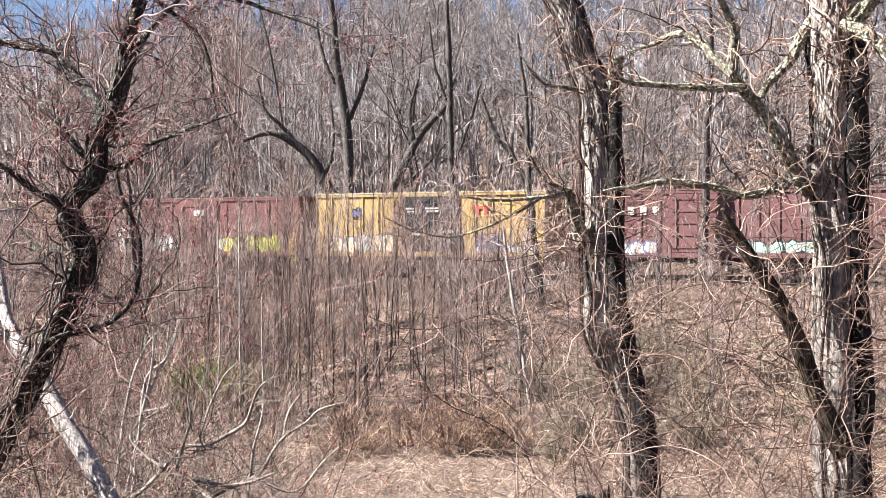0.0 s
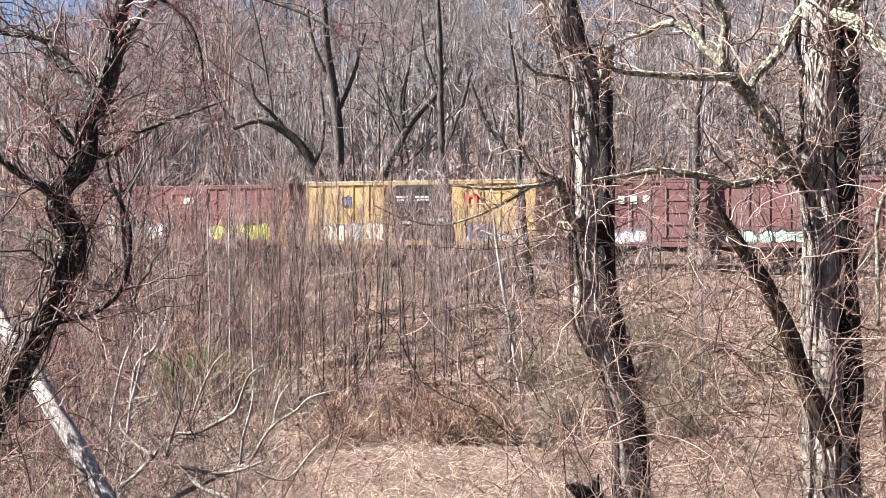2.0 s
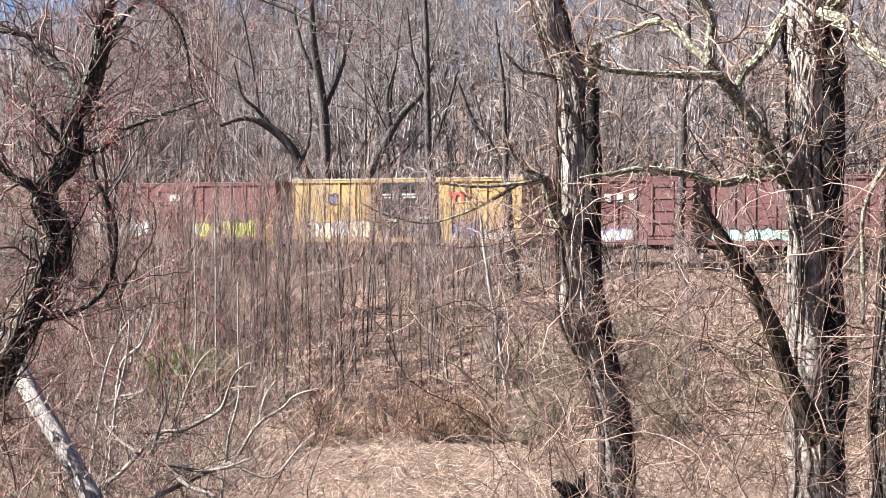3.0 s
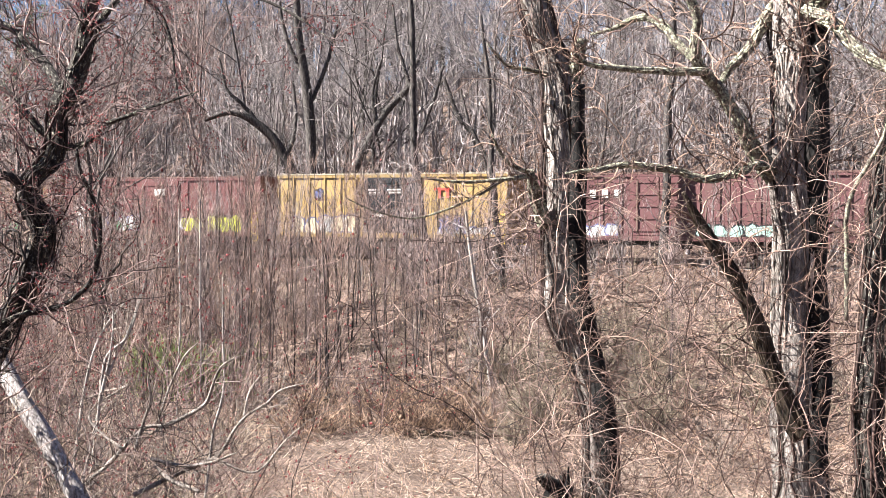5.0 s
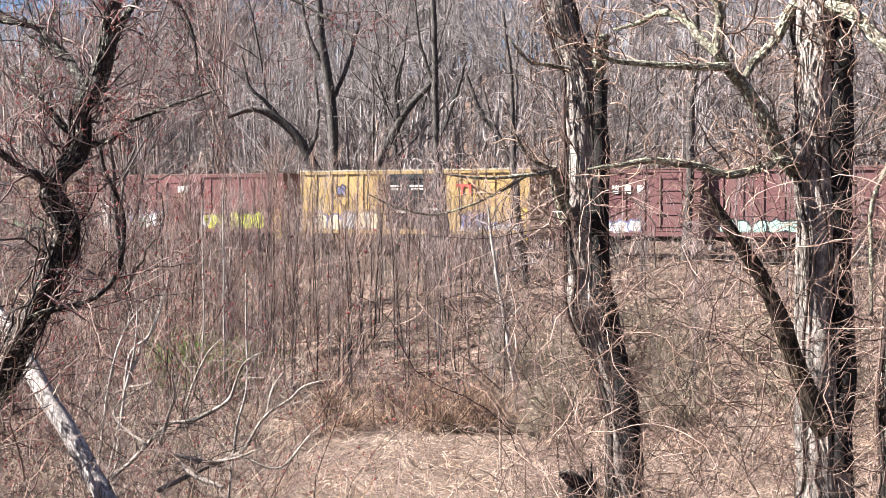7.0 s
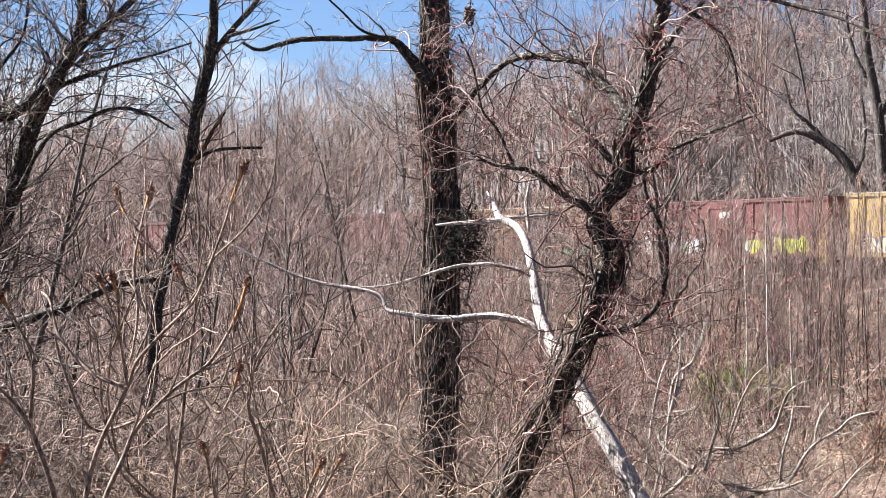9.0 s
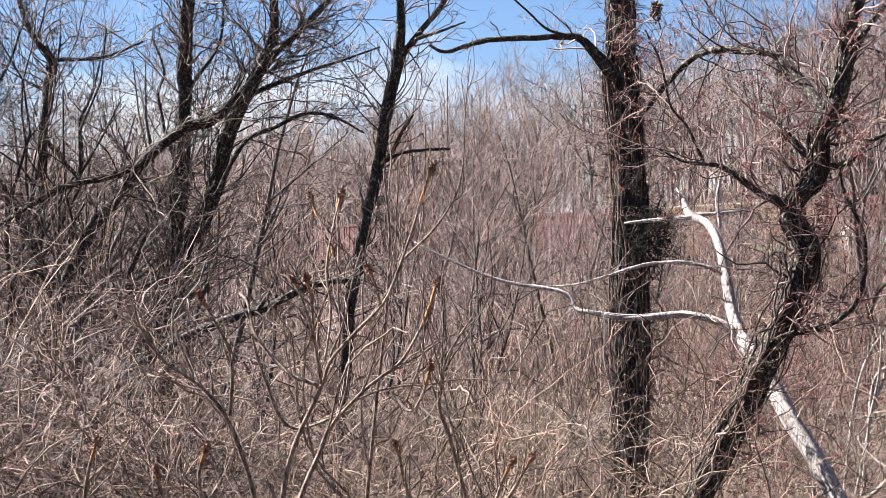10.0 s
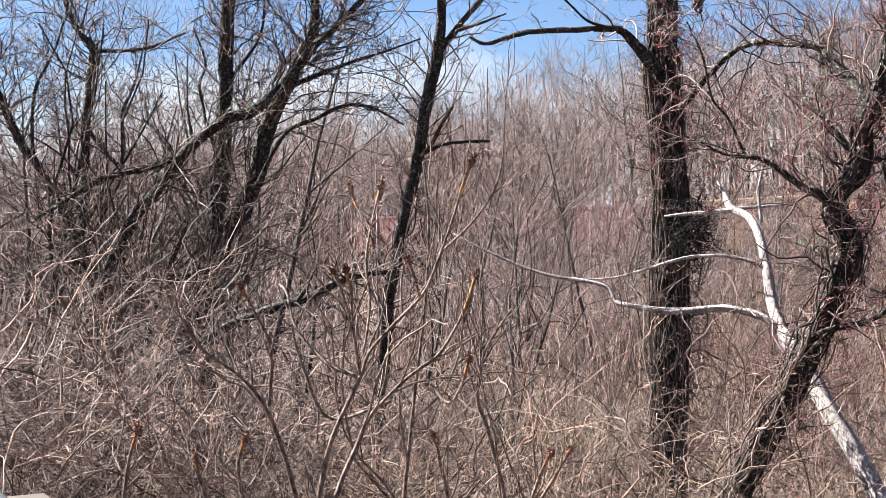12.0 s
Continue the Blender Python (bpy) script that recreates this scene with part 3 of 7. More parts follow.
boxcar(Y_LEFT + PITCH, RED, RED, "brick red boxcar with white and lime spray paint",
       marks=[(1.6, 6.6, 1.1, 2.35, WHITE_SPRAY, 1), (-6.3, -1.8, 1.1, 2.3, LIME_SPRAY, 1), (-2.2, -0.6, 1.3, 2.1, WHITE_SPRAY, 1), (2.4, 3.4, 1.3, 1.9, GREEN_SPRAY, 1),
              (5.9, 6.3, 2.55, 2.8, MARK_WHITE, 0), (6.4, 6.9, 2.55, 2.8, MARK_WHITE, 0), (5.9, 6.9, 2.2, 2.45, MARK_WHITE, 0), (-0.5, 0.3, 3.5, 3.9, MARK_WHITE, 0)])
boxcar(Y_LEFT, YELLOW, BLACK_DOOR, "bright yellow boxcar with black double doors and spray paint", door=(-2.2, 1.6), height=3.72,
       marks=[(2.0, 6.5, 1.1, 2.4, CREAM_SPRAY, 1), (2.6, 4.6, 1.2, 2.3, WHITE_SPRAY, 1), (4.4, 5.0, 3.3, 3.9, BLUE_SPRAY, 1), (-5.0, -3.4, 1.2, 2.4, BLUE_SPRAY, 1), (-6.8, -3.2, 1.1, 1.6, WHITE_SPRAY, 1),
              (-4.2, -3.0, 3.75, 3.9, MARK_RED, 0), (-3.45, -3.3, 3.3, 3.75, MARK_RED, 0), (-3.95, -3.8, 3.3, 3.75, MARK_RED, 0),
              (-0.9, 0.0, 3.75, 3.85, MARK_WHITE, 0), (-0.9, -0.1, 3.58, 3.68, MARK_WHITE, 0), (0.5, 1.3, 3.75, 3.85, MARK_WHITE, 0), (0.5, 1.2, 3.58, 3.66, MARK_WHITE, 0), (-1.9, -1.0, 2.35, 2.5, MARK_WHITE, 0), (0.2, 1.1, 2.2, 2.35, MARK_WHITE, 0)])
boxcar(Y_LEFT - PITCH, MAROON, MAROON, "dull maroon boxcar with chalky lettering",
       marks=[(-6.3, -2, 1.1, 1.9, MINT_SPRAY, 1), (2.2, 6.5, 1.1, 1.9, WHITE_SPRAY, 1)] + [(2.2 + i * 0.7, 2.55 + i * 0.7, 3.3, 3.75, MARK_WHITE, 0) for i in range(6)])
boxcar(Y_LEFT - 2 * PITCH, MAROON, MAROON, "dull maroon boxcar with chalky lettering",
       marks=[(-6, -2.2, 1.1, 2.1, MINT_SPRAY, 1)] + [(-6.2 + i * 0.7, -5.8 + i * 0.7, 3.2, 3.65, MARK_WHITE, 0) for i in range(6)])


# ---- woods ----
def far_tree_variant(seed, tall, lean=0.05, twig=None, thin=1.0):
    """Trunk and crown meshes of one bare forest tree, foot at the origin."""
    rng = np.random.default_rng(seed)
    S, D = np.zeros((1, 3)), np.array([[rng.normal(0, lean), rng.normal(0, lean), 1.0]])
    r0 = rng.uniform(0.12, 0.23)
    P, R = grow(S - [[0, 0, 0.4]], D, [tall], [r0], rng, 11, 0.075, 0.03, 0.06)
    l1 = grow(*spawn(P, R, int(rng.integers(8, 12)), rng, 0.25, 0.95, 0.75, 0.5, 0.6), rng, 7, 0.24, 0.10, 0.3)
    l2 = grow(*spawn(*l1, 6, rng, 0.15, 1.0, 0.8, 0.5, 0.55, 0.024 * thin, 0.10), rng, 4, 0.3, 0.09, 0.45)
    l2b = grow(*spawn(P, R, 12, rng, 0.2, 1.0, 0.9, 0.16, 0.3, 0.018 * thin, 0.10), rng, 4, 0.3, 0.09, 0.45)
    l2 = (np.concatenate([l2[0], l2b[0]]), np.concatenate([l2[1], l2b[1]]))
    l3 = grow(*spawn(*l2, 3, rng, 0.1, 1.0, 0.85, 0.65, 0.6, 0.014 * thin, 0.08), rng, 3, 0.3, 0.08, 0.6)
    trunk = tube_mesh("trunk", [(P, R, 8), (*l1, 5)], BARK_FAR)
    crown = tube_mesh("crown", [(*l2, 3), (*l3, 3)], twig or TWIG_FAR)
    return trunk, crown


VARIANTS = [far_tree_variant(40 + i, 16 + 0.9 * i, 0.05 + 0.02 * (i % 3)) for i in range(8)]
VARIANTS += [far_tree_variant(60 + i, 16 + 0.9 * i, 0.05 + 0.02 * (i % 3), TWIG_LEFT) for i in range(5)]
VARIANTS += [far_tree_variant(66 + i, 14 + i, 0.12, TWIG_DARK, 0.45) for i in range(3)]


def polar(az, d):
    return -math.sin(radians(az)) * d, math.cos(radians(az)) * d


def plant_tree(x, y, variant, scale, turn, label, name="forest_tree", group="trees behind the train", sink=0.05):
    tr, cr = VARIANTS[variant][:2]
    ob = new(name)
    ob.matrix_world = pose(x, y, float(height(x, y)) - sink, 0, 0, turn) @ Matrix.Scale(scale, 4)
    tagged(ob, label, "tree", group, "thing")
    for nm, me in (("trunk", tr), ("crown", cr)):
        c = new(nm, me)
        c.parent = ob
    return ob


def thicket_trees():
    """Slim trees standing in the brush to the left."""
    rng = np.random.default_rng(91)
    for i in range(40):
        az = rng.uniform(34, 55) if i < 26 else rng.uniform(15, 34)
        d = rng.uniform(26, 60) if i < 26 else rng.uniform(45, 70)
        x, y = polar(az, d)
        plant_tree(x, y, 8 + int(rng.integers(5)), rng.uniform(0.45, 0.75), rng.uniform(0, 360), "slim bare tree standing in the briar thicket", "thicket_tree", "slim trees in the briars")


def leaning_woods():
    """Dark slim trees close behind the leaning ones."""
    rng = np.random.default_rng(92)
    for i in range(9):
        x, y = polar(rng.uniform(38, 55), rng.uniform(18, 30))
        plant_tree(x, y, 13 + int(rng.integers(3)), rng.uniform(0.5, 0.72), rng.uniform(0, 360), "slim dark bare tree behind the leaning trees", "thicket_tree", "slim trees in the briars")


def forest():
    rng = np.random.default_rng(11)
    count = 0
    tries = 0
    while count < 185 and tries < 30000:
        tries += 1
        a, s = rng.uniform(-60, 190), -6.5 - 75 * rng.random() ** 1.3
        x, y = track_point(a, s)
        az, d = math.degrees(math.atan2(-x, y)), math.hypot(x, y)
        if not -24 < az < 52:
            continue
        if rng.random() > min(1.0, (95 / d) ** 1.5):
            continue
        plant_tree(x, y, int(rng.integers(8)), rng.uniform(0.7, 1.15), rng.uniform(0, 360), "bare grey-brown forest tree on the leaf-littered hillside")
        count += 1
    # the open wood between meadow and track, to the left
    n = 0
    while n < 110:
        az, d = rng.uniform(11, 56), rng.uniform(60, 150)
        if az < 24 and d > 100 or rng.random() > 0.35 + az / 60:
            continue
        x, y = -math.sin(radians(az)) * d, math.cos(radians(az)) * d
        if track_side(x, y) < 7:
            continue
        plant_tree(x, y, 8 + int(rng.integers(5)), rng.uniform(0.5, 0.95), rng.uniform(0, 360), "slender bare tree rising from the thicket", group="trees in the thicket")
        n += 1


forest()
thicket_trees()
leaning_woods()


def wood_mass(name, n, along, side, tall, mat, label, seed, bearings=(-26, 55)):
    """Trees of the farther wood as one mass, between two places along the track and beside it."""
    rng = np.random.default_rng(seed)
    a, sd = rng.uniform(*along, 6 * n), rng.uniform(*side, 6 * n)
    x, y = -a * 0.8944 - sd * 0.4472, 82 + a * 0.4472 - sd * 0.8944
    az = np.degrees(np.arctan2(-x, y))
    ok = np.flatnonzero((az > bearings[0]) & (az < bearings[1]))[:n]
    S = np.column_stack([x, y, height(x, y) - 0.3])[ok]
    n = len(S)
    D = np.column_stack([rng.normal(0, 0.08, (n, 2)), np.ones(n)])
    P, R = grow(S, D, rng.uniform(*tall, n), rng.uniform(0.08, 0.19, n), rng, 6, 0.06, 0.03, 0.25)
    l1 = grow(*spawn(P, R, 9, rng, 0.22, 0.95, 0.7, 0.45, 0.6, 0.026), rng, 4, 0.2, 0.1, 0.5)
    l2 = grow(*spawn(*l1, 7, rng, 0.1, 1.0, 0.8, 0.5, 0.6, 0.016, 0.1), rng, 3, 0.25, 0.08, 0.6)
    tagged(new(name, tube_mesh(name, [(P, R, 4), (*l1, 3), (*l2, 3)], mat)), label, "woods", kind="stuff")


wood_mass("near_wood", 470, (-70, 60), (-60, -9), (9, 15), TWIG_WOOD, "dense bare woodland rising behind the train", 4, (-26, 14))
wood_mass("far_wood", 480, (-120, 460), (-170, -35), (11, 18), TWIG_FAR, "distant bare woodland along the skyline", 5)
wood_mass("left_wood", 680, (25, 260), (-75, -6), (14, 22), TWIG_LEFT, "brown-pink bare woodland beyond the thicket", 6)


wood_mass("left_wood", 450, (45, 300), (8, 95), (11, 18), TWIG_LEFT, "brown-pink bare woodland beyond the thicket", 7, (24, 56))


PINE_NEEDLE = twig_mat("pine_needles", (0.022, 0.030, 0.012), (0.060, 0.075, 0.030), (0.12, 0.135, 0.06))


def pine_tree(az, d, tall, seed):
    """A pine among the bare trees: whorled boughs carrying tufts of needles."""
    rng = np.random.default_rng(seed)
    x, y = polar(az, d)
    z = float(height(x, y))
    th = thing("pine_tree", x, y, z, "olive-green pine rising among the bare hillside trees", "tree", "pines on the hillside")
    P, R = grow(np.array([[x, y, z - 0.3]]), np.array([[0.02, 0.0, 1.0]]), [tall], [0.22], rng, 12, 0.03, 0.02, 0.1)
    S, D, L, r = spawn(P, R, 70, rng, 0.35, 1.0, 1.25, 0.2, 0.35, 0.02, 0.1)
    b = grow(S, D, L, r, rng, 6, 0.12, 0.05, 0.4)
    part("trunk", tube_mesh("trunk", [(P, R, 8)], BARK_FAR), th)
    part("bough", tube_mesh("bough", [(*b, 4)], BARK_FAR), th)
    t = grow(*spawn(*b, 26, rng, 0.25, 1.0, 0.9, 0.16, 0.6, 0.02, 0.25), rng, 3, 0.2, 0.1, 0.5)
    n = grow(*spawn(*t, 4, rng, 0.2, 1.0, 0.8, 0.7, 0.8, 0.018, 0.1), rng, 2, 0.2, 0.05, 0.4)
    part("crown", tube_mesh("crown", [(*t, 3), (*n, 3)], PINE_NEEDLE), th, "tufts of olive-green needles")


pine_tree(15.8, 122, 19, 231)
pine_tree(10.2, 150, 17, 232)


def sapling_variant(seed, tall, mat, thick=(0.022, 0.05), reach=0.26):
    rng = np.random.default_rng(seed)
    P, R = grow(np.array([[0, 0, -0.2]]), np.array([[rng.normal(0, .04), rng.normal(0, .04), 1.0]]), [tall], [rng.uniform(*thick)], rng, 10, 0.035, 0.03, 0.25)
    b1 = grow(*spawn(P, R, 26, rng, 0.25, 1.0, 0.6, reach, 0.45, 0.010, 0.3), rng, 4, 0.16, 0.08, 0.5)
    b2 = grow(*spawn(*b1, 6, rng, 0.1, 1.0, 0.55, 0.6, 0.6, 0.006, 0.25), rng, 3, 0.12, 0.1, 0.6)
    return tube_mesh("stem", [(P, R, 6)], BARK_POLE), tube_mesh("crown", [(*b1, 3), (*b2, 3)], mat)


SAPLINGS = [sapling_variant(70 + i, 4.6 + 0.6 * i, TWIG_MAUVE if i % 3 else TWIG_FAR) for i in range(6)]
POLES = [sapling_variant(80 + i, 7.2 + 0.5 * i, TWIG_ROSE if i % 3 else TWIG_MAUVE, (0.030, 0.048), 0.17) for i in range(6)]


def saplings():
    rng = np.random.default_rng(21)
    n = 0
    while n < 300:
        a, s = rng.uniform(-34, 62), rng.uniform(4.5, 27)
        x, y = track_point(a, s)
        az = math.degrees(math.atan2(-x, y))
        if not -20 < az < 34:
            continue
        # thicker in the middle and to the left, thin to the right
        if rng.random() > (0.35 if az < -6 else 1.0):
            continue
        st, tw = SAPLINGS[int(rng.integers(6))]
        ob = new("sapling")
        ob.matrix_world = pose(x, y, float(height(x, y)), 0, 0, rng.uniform(0, 360)) @ Matrix.Scale(rng.uniform(0.75, 1.15) * (0.7 if s < 10 else 1), 4)
        tagged(ob, "thin straight sapling with mauve twigs on the bank", "sapling", "saplings on the bank", "thing")
        for nm, me in (("stem", st), ("crown", tw)):
            c = new(nm, me)
            c.parent = ob
        n += 1


saplings()


def pole_stand():
    """A close stand of straight dark poles on the bank before the train."""
    rng = np.random.default_rng(22)
    for i in range(92):
        x, y = polar(rng.uniform(-2.5, 13.0), rng.uniform(54, 68))
        st, tw = POLES[int(rng.integers(6))]
        ob = new("sapling")
        ob.matrix_world = pose(x, y, float(height(x, y)), 0, 0, rng.uniform(0, 360)) @ Matrix.Scale(rng.uniform(0.75, 1.1), 4)
        tagged(ob, "straight dark pole sapling in a close stand", "sapling", "saplings on the bank", "thing")
        for nm, me in (("stem", st), ("crown", tw)):
            c = new(nm, me)
            c.parent = ob


pole_stand()


def shrub_variant(seed, tall, stems, mat, spread=0.45, fat=1.0, buds=0.0):
    """Stems and crown of a many-stemmed shrub."""
    rng, stems, fat = np.random.default_rng(seed), int(stems * 0.8), fat * 1.3
    S = np.column_stack([rng.normal(0, 0.14 * tall, (stems, 2)), np.full(stems, -0.1)])
    D = np.column_stack([rng.normal(0, spread, (stems, 2)), np.ones(stems)])
    a = grow(S, D, rng.uniform(0.55, 1.1, stems) * tall, rng.uniform(0.006, 0.013, stems) * fat, rng, 6, 0.17, 0.02, 0.4)
    b = grow(*spawn(*a, 7, rng, 0.15, 1.0, 0.6, 0.45, 0.6, 0.0045 * fat, 0.1), rng, 4, 0.22, 0.04, 0.6)
    c = grow(*spawn(*b, 4, rng, 0.2, 1.0, 0.7, 0.55, 0.7, 0.0036 * fat, 0.05), rng, 3, 0.22, 0.03, 0.6)
    parts = [tube_mesh("stem_clump", [(*a, 4)], mat), tube_mesh("crown", [(*b, 3), (*c, 3)], mat)]
    if buds:
        tips = np.concatenate([c[0][:, -1], c[0][:, 1]])
        tips = tips[rng.random(len(tips)) < buds]
        d = unit(rng.normal(size=tips.shape) + [0, 0, 0.5])
        Pb = tips[:, None] + d[:, None] * np.array([0, 0.02, 0.04])[None, :, None]
        parts.append(tube_mesh("bud_scatter", [(Pb, np.tile([0.004, 0.018, 0.004], (len(tips), 1)), 4)], BUD_RED))
    return parts


def place_shrub(me, x, y, scale, turn, label, group, name="shrub"):
    ob = new(name)
    ob.matrix_world = pose(x, y, float(height(x, y)), 0, 0, turn) @ Matrix.Scale(scale, 4)
    for nm, data in zip(("stem_clump", "crown", "bud_scatter"), me):
        c = new(nm, data)
        c.parent = ob
        if nm == "bud_scatter":
            tagged(c, "small red swelling buds", kind="stuff")
    return tagged(ob, label, "shrub", group, "thing")


SHRUB_MAUVE = [shrub_variant(100 + i, 3.0, 16, TWIG_MAUVE, 0.45, 1.25) for i in range(3)]
SHRUB_RED = [shrub_variant(110 + i, 2.6, 18, TWIG_RED, 0.45, 1.25) for i in range(2)]
SHRUB_BROWN = [shrub_variant(120 + i, 2.0, 26, TWIG_BROWN, 0.95, 2.0) for i in range(2)]
SHRUB_OLIVE = [shrub_variant(130 + i, 2.0, 24, TWIG_OLIVE, 0.6, 2.0) for i in range(2)]
SHRUB_BUD = [shrub_variant(180 + i, 8.4, 6, (TWIG_BUDDED, TWIG_BUDDED, TWIG_RED)[i], 0.16, 0.85, (0.8, 1.0, 0.5)[i]) for i in range(3)]
SHRUB_GREEN = shrub_variant(170, 2.4, 40, GREEN, 0.6, 2.4)
SHRUB_TAN = [shrub_variant(150 + i, 2.4, 22, TWIG_TAN, 0.6, 1.2) for i in range(2)]
SHRUB_PALE = [shrub_variant(140 + i, 2.2, 14, TWIG_PALE, 0.6, 1.6) for i in range(2)]


def leafy_sapling(x, y, tall, seed):
    """A young beech that still holds last year's orange-brown leaves."""
    rng = np.random.default_rng(seed)
    z = float(height(x, y))
    th = thing("leafy_sapling", x, y, z, "young beech still holding dry orange-brown leaves", "sapling", "leafy saplings")
    P, R = grow(np.array([[x, y, z - 0.1]]), np.array([[rng.normal(0, 0.1), rng.normal(0, 0.1), 1.0]]), [tall], [0.025], rng, 7, 0.08, 0.03, 0.3)
    b = grow(*spawn(P, R, 22, rng, 0.2, 1.0, 1.1, 0.4, 0.5, 0.007, 0.1), rng, 5, 0.2, 0.0, 0.5)
    part("stem", tube_mesh("stem", [(P, R, 6)], BARK_FAR), th)
    part("crown", tube_mesh("crown", [(*b, 3)], TWIG_FAR), th)
    at = b[0][:, 1:].reshape(-1, 3)
    at = np.repeat(at, 2, 0) + rng.normal(0, 0.05, (len(at) * 2, 3))
    d = unit(rng.normal(size=at.shape) + [0, 0, -0.6])
    L = at[:, None] + d[:, None] * np.array([0, 0.03, 0.065])[None, :, None]
    tagged(part("leaf_mass", tube_mesh("leaf_mass", [(L, np.tile([0.003, 0.016, 0.002], (len(at), 1)), 3)], LEAF_ORANGE), th, "dry orange-brown beech leaves"), kind="stuff")


def thickets():
    rng = np.random.default_rng(31)
    # foot of the bank
    for i in range(60):
        a, s = rng.uniform(-30, 30), rng.uniform(20, 31)
        x, y = track_point(a, s)
        pool = (SHRUB_BROWN, SHRUB_OLIVE, SHRUB_MAUVE, SHRUB_PALE)[int(rng.integers(4))]
        place_shrub(pool[int(rng.integers(2))], x, y, rng.uniform(0.45, 0.9), rng.uniform(0, 360), "low tangled bare shrub at the foot of the bank", "shrubs along the meadow")
    # brown rounded bush in the middle of the meadow's far side
    for i in range(16):
        x, y = polar(rng.uniform(-3.6, 4.2), rng.uniform(47, 53))
        place_shrub(SHRUB_BROWN[i % 2], x, y, rng.uniform(0.85, 1.25), rng.uniform(0, 360), "dense brown bush with arching twigs on the straw", "brown bushes")
    for i in range(7):
        x, y = polar(9.1 + rng.normal(0, 0.5), 58 + rng.normal(0, 1.2))
        place_shrub(SHRUB_GREEN, x, y, rng.uniform(0.9, 1.2), rng.uniform(0, 360), "green-stemmed shrub among the bare thicket", "green shrubs", "green_shrub")
    for i in range(8):
        x, y = polar(7.3 + rng.normal(0, 0.7), 67.5 + rng.normal(0, 1.5))
        leafy_sapling(x, y, rng.uniform(1.8, 3.0), 500 + i)
    for i in range(34):
        x, y = polar(rng.uniform(-17, -4), rng.uniform(49, 60))
        place_shrub(SHRUB_OLIVE[i % 2], x, y, rng.uniform(0.7, 1.2), rng.uniform(0, 360), "olive-grey bare shrub at the foot of the bank", "olive shrubs")
    for i in range(20):
        x, y = polar(rng.uniform(7.5, 19.5), rng.uniform(19, 30))
        place_shrub(SHRUB_BUD[i % 3], x, y, rng.uniform(0.7, 1.05), rng.uniform(0, 360), "tall thin shrub hazy with red buds below the bank", "red-budded shrubs", "red_budded_shrub")
    # the wide thicket to the left
    for i in range(130):
        az, d = rng.uniform(10, 52) + rng.normal(0, 2.5), 22 + 30 * rng.random() ** 0.8
        x, y = polar(az, d)
        pool = (SHRUB_MAUVE, SHRUB_RED, SHRUB_TAN, SHRUB_TAN, SHRUB_OLIVE)[int(rng.integers(5))]
        place_shrub(pool[int(rng.integers(2))], x, y, rng.uniform(0.8, 1.4), rng.uniform(0, 360), "dense bare thicket shrub with reddish twigs", "thicket shrubs")


def brush_mass(name, points, tall, mat, label, seed, radius=0.012, splay=0.36, stems=8, fine=5):
    """Many shrubs in one mass: stems and twigs from the given foot points."""
    rng = np.random.default_rng(seed)
    k = stems
    S = np.repeat(points, k, 0) + np.column_stack([rng.normal(0, 0.5, (len(points) * k, 2)), np.zeros(len(points) * k)])
    m = len(S)
    D = np.column_stack([rng.normal(0, splay, (m, 2)), np.ones(m)])
    a = grow(S, D, np.repeat(rng.uniform(0.6, 1.3, len(points)), k) * tall * rng.uniform(0.7, 1.1, m), rng.uniform(1.1, 2.6, m) * radius, rng, 5, 0.17, 0.05, 0.5)
    rise = 0.15 if splay > 0.25 else 0.55
    b = grow(*spawn(*a, fine, rng, 0.15, 1.0, 0.5, 0.36 if splay > 0.25 else 0.26, 0.6, radius * 0.95, rise), rng, 3, 0.15, 0.08, 0.6)
    return tagged(new(name, tube_mesh(name, [(*a, 3), (*b, 3)], mat)), label, "thicket", kind="stuff")


def spots(n, az0, az1, d0, d1, seed, near=5.0, far=1e9, power=1.0, fray=0.0):
    """Foot points between two bearings and distances, at least near and at most far from the track."""
    rng = np.random.default_rng(seed)
    az, d = np.radians(rng.uniform(az0, az1, n) + rng.normal(0, 1, n) * fray), d0 + (d1 - d0) * rng.random(n) ** power
    x, y = -np.sin(az) * d, np.cos(az) * d
    sd = track_side(x, y)
    ok = (sd > near) & (sd < far)
    return np.column_stack([x, y, height(x, y) - 0.1])[ok]


def thin_wands():
    """Straight thin young stems that rise from the left thicket."""
    rng = np.random.default_rng(95)
    for i in range(26):
        az, d = rng.uniform(22, 50), rng.uniform(12.5, 20)
        x, y = polar(az, d)
        z = float(height(x, y))
        tall = rng.uniform(2.6, 5.2) + max(0.0, 3.0 - z)
        P, R = grow(np.array([[x, y, z - 0.1]]), np.array([[rng.normal(0, .08), rng.normal(0, .08), 1.0]]), [tall], [rng.uniform(0.010, 0.018)], rng, 12, 0.05, 0.02, 0.2)
        b = grow(*spawn(P, R, 16, rng, 0.3, 1.0, 0.5, 0.25, 0.5, 0.003, 0.25), rng, 6, 0.12, 0.08, 0.5)
        th = thing("thin_sapling", x, y, z, "thin upright young stem rising from the briars", "sapling", "thin stems in the briars")
        part("stem", tube_mesh("stem", [(P, R, 6)], SUMAC_STEM if i % 3 else BARK_DARK), th)
        part("crown", tube_mesh("crown", [(*b, 3)], TWIG_NEAR), th)


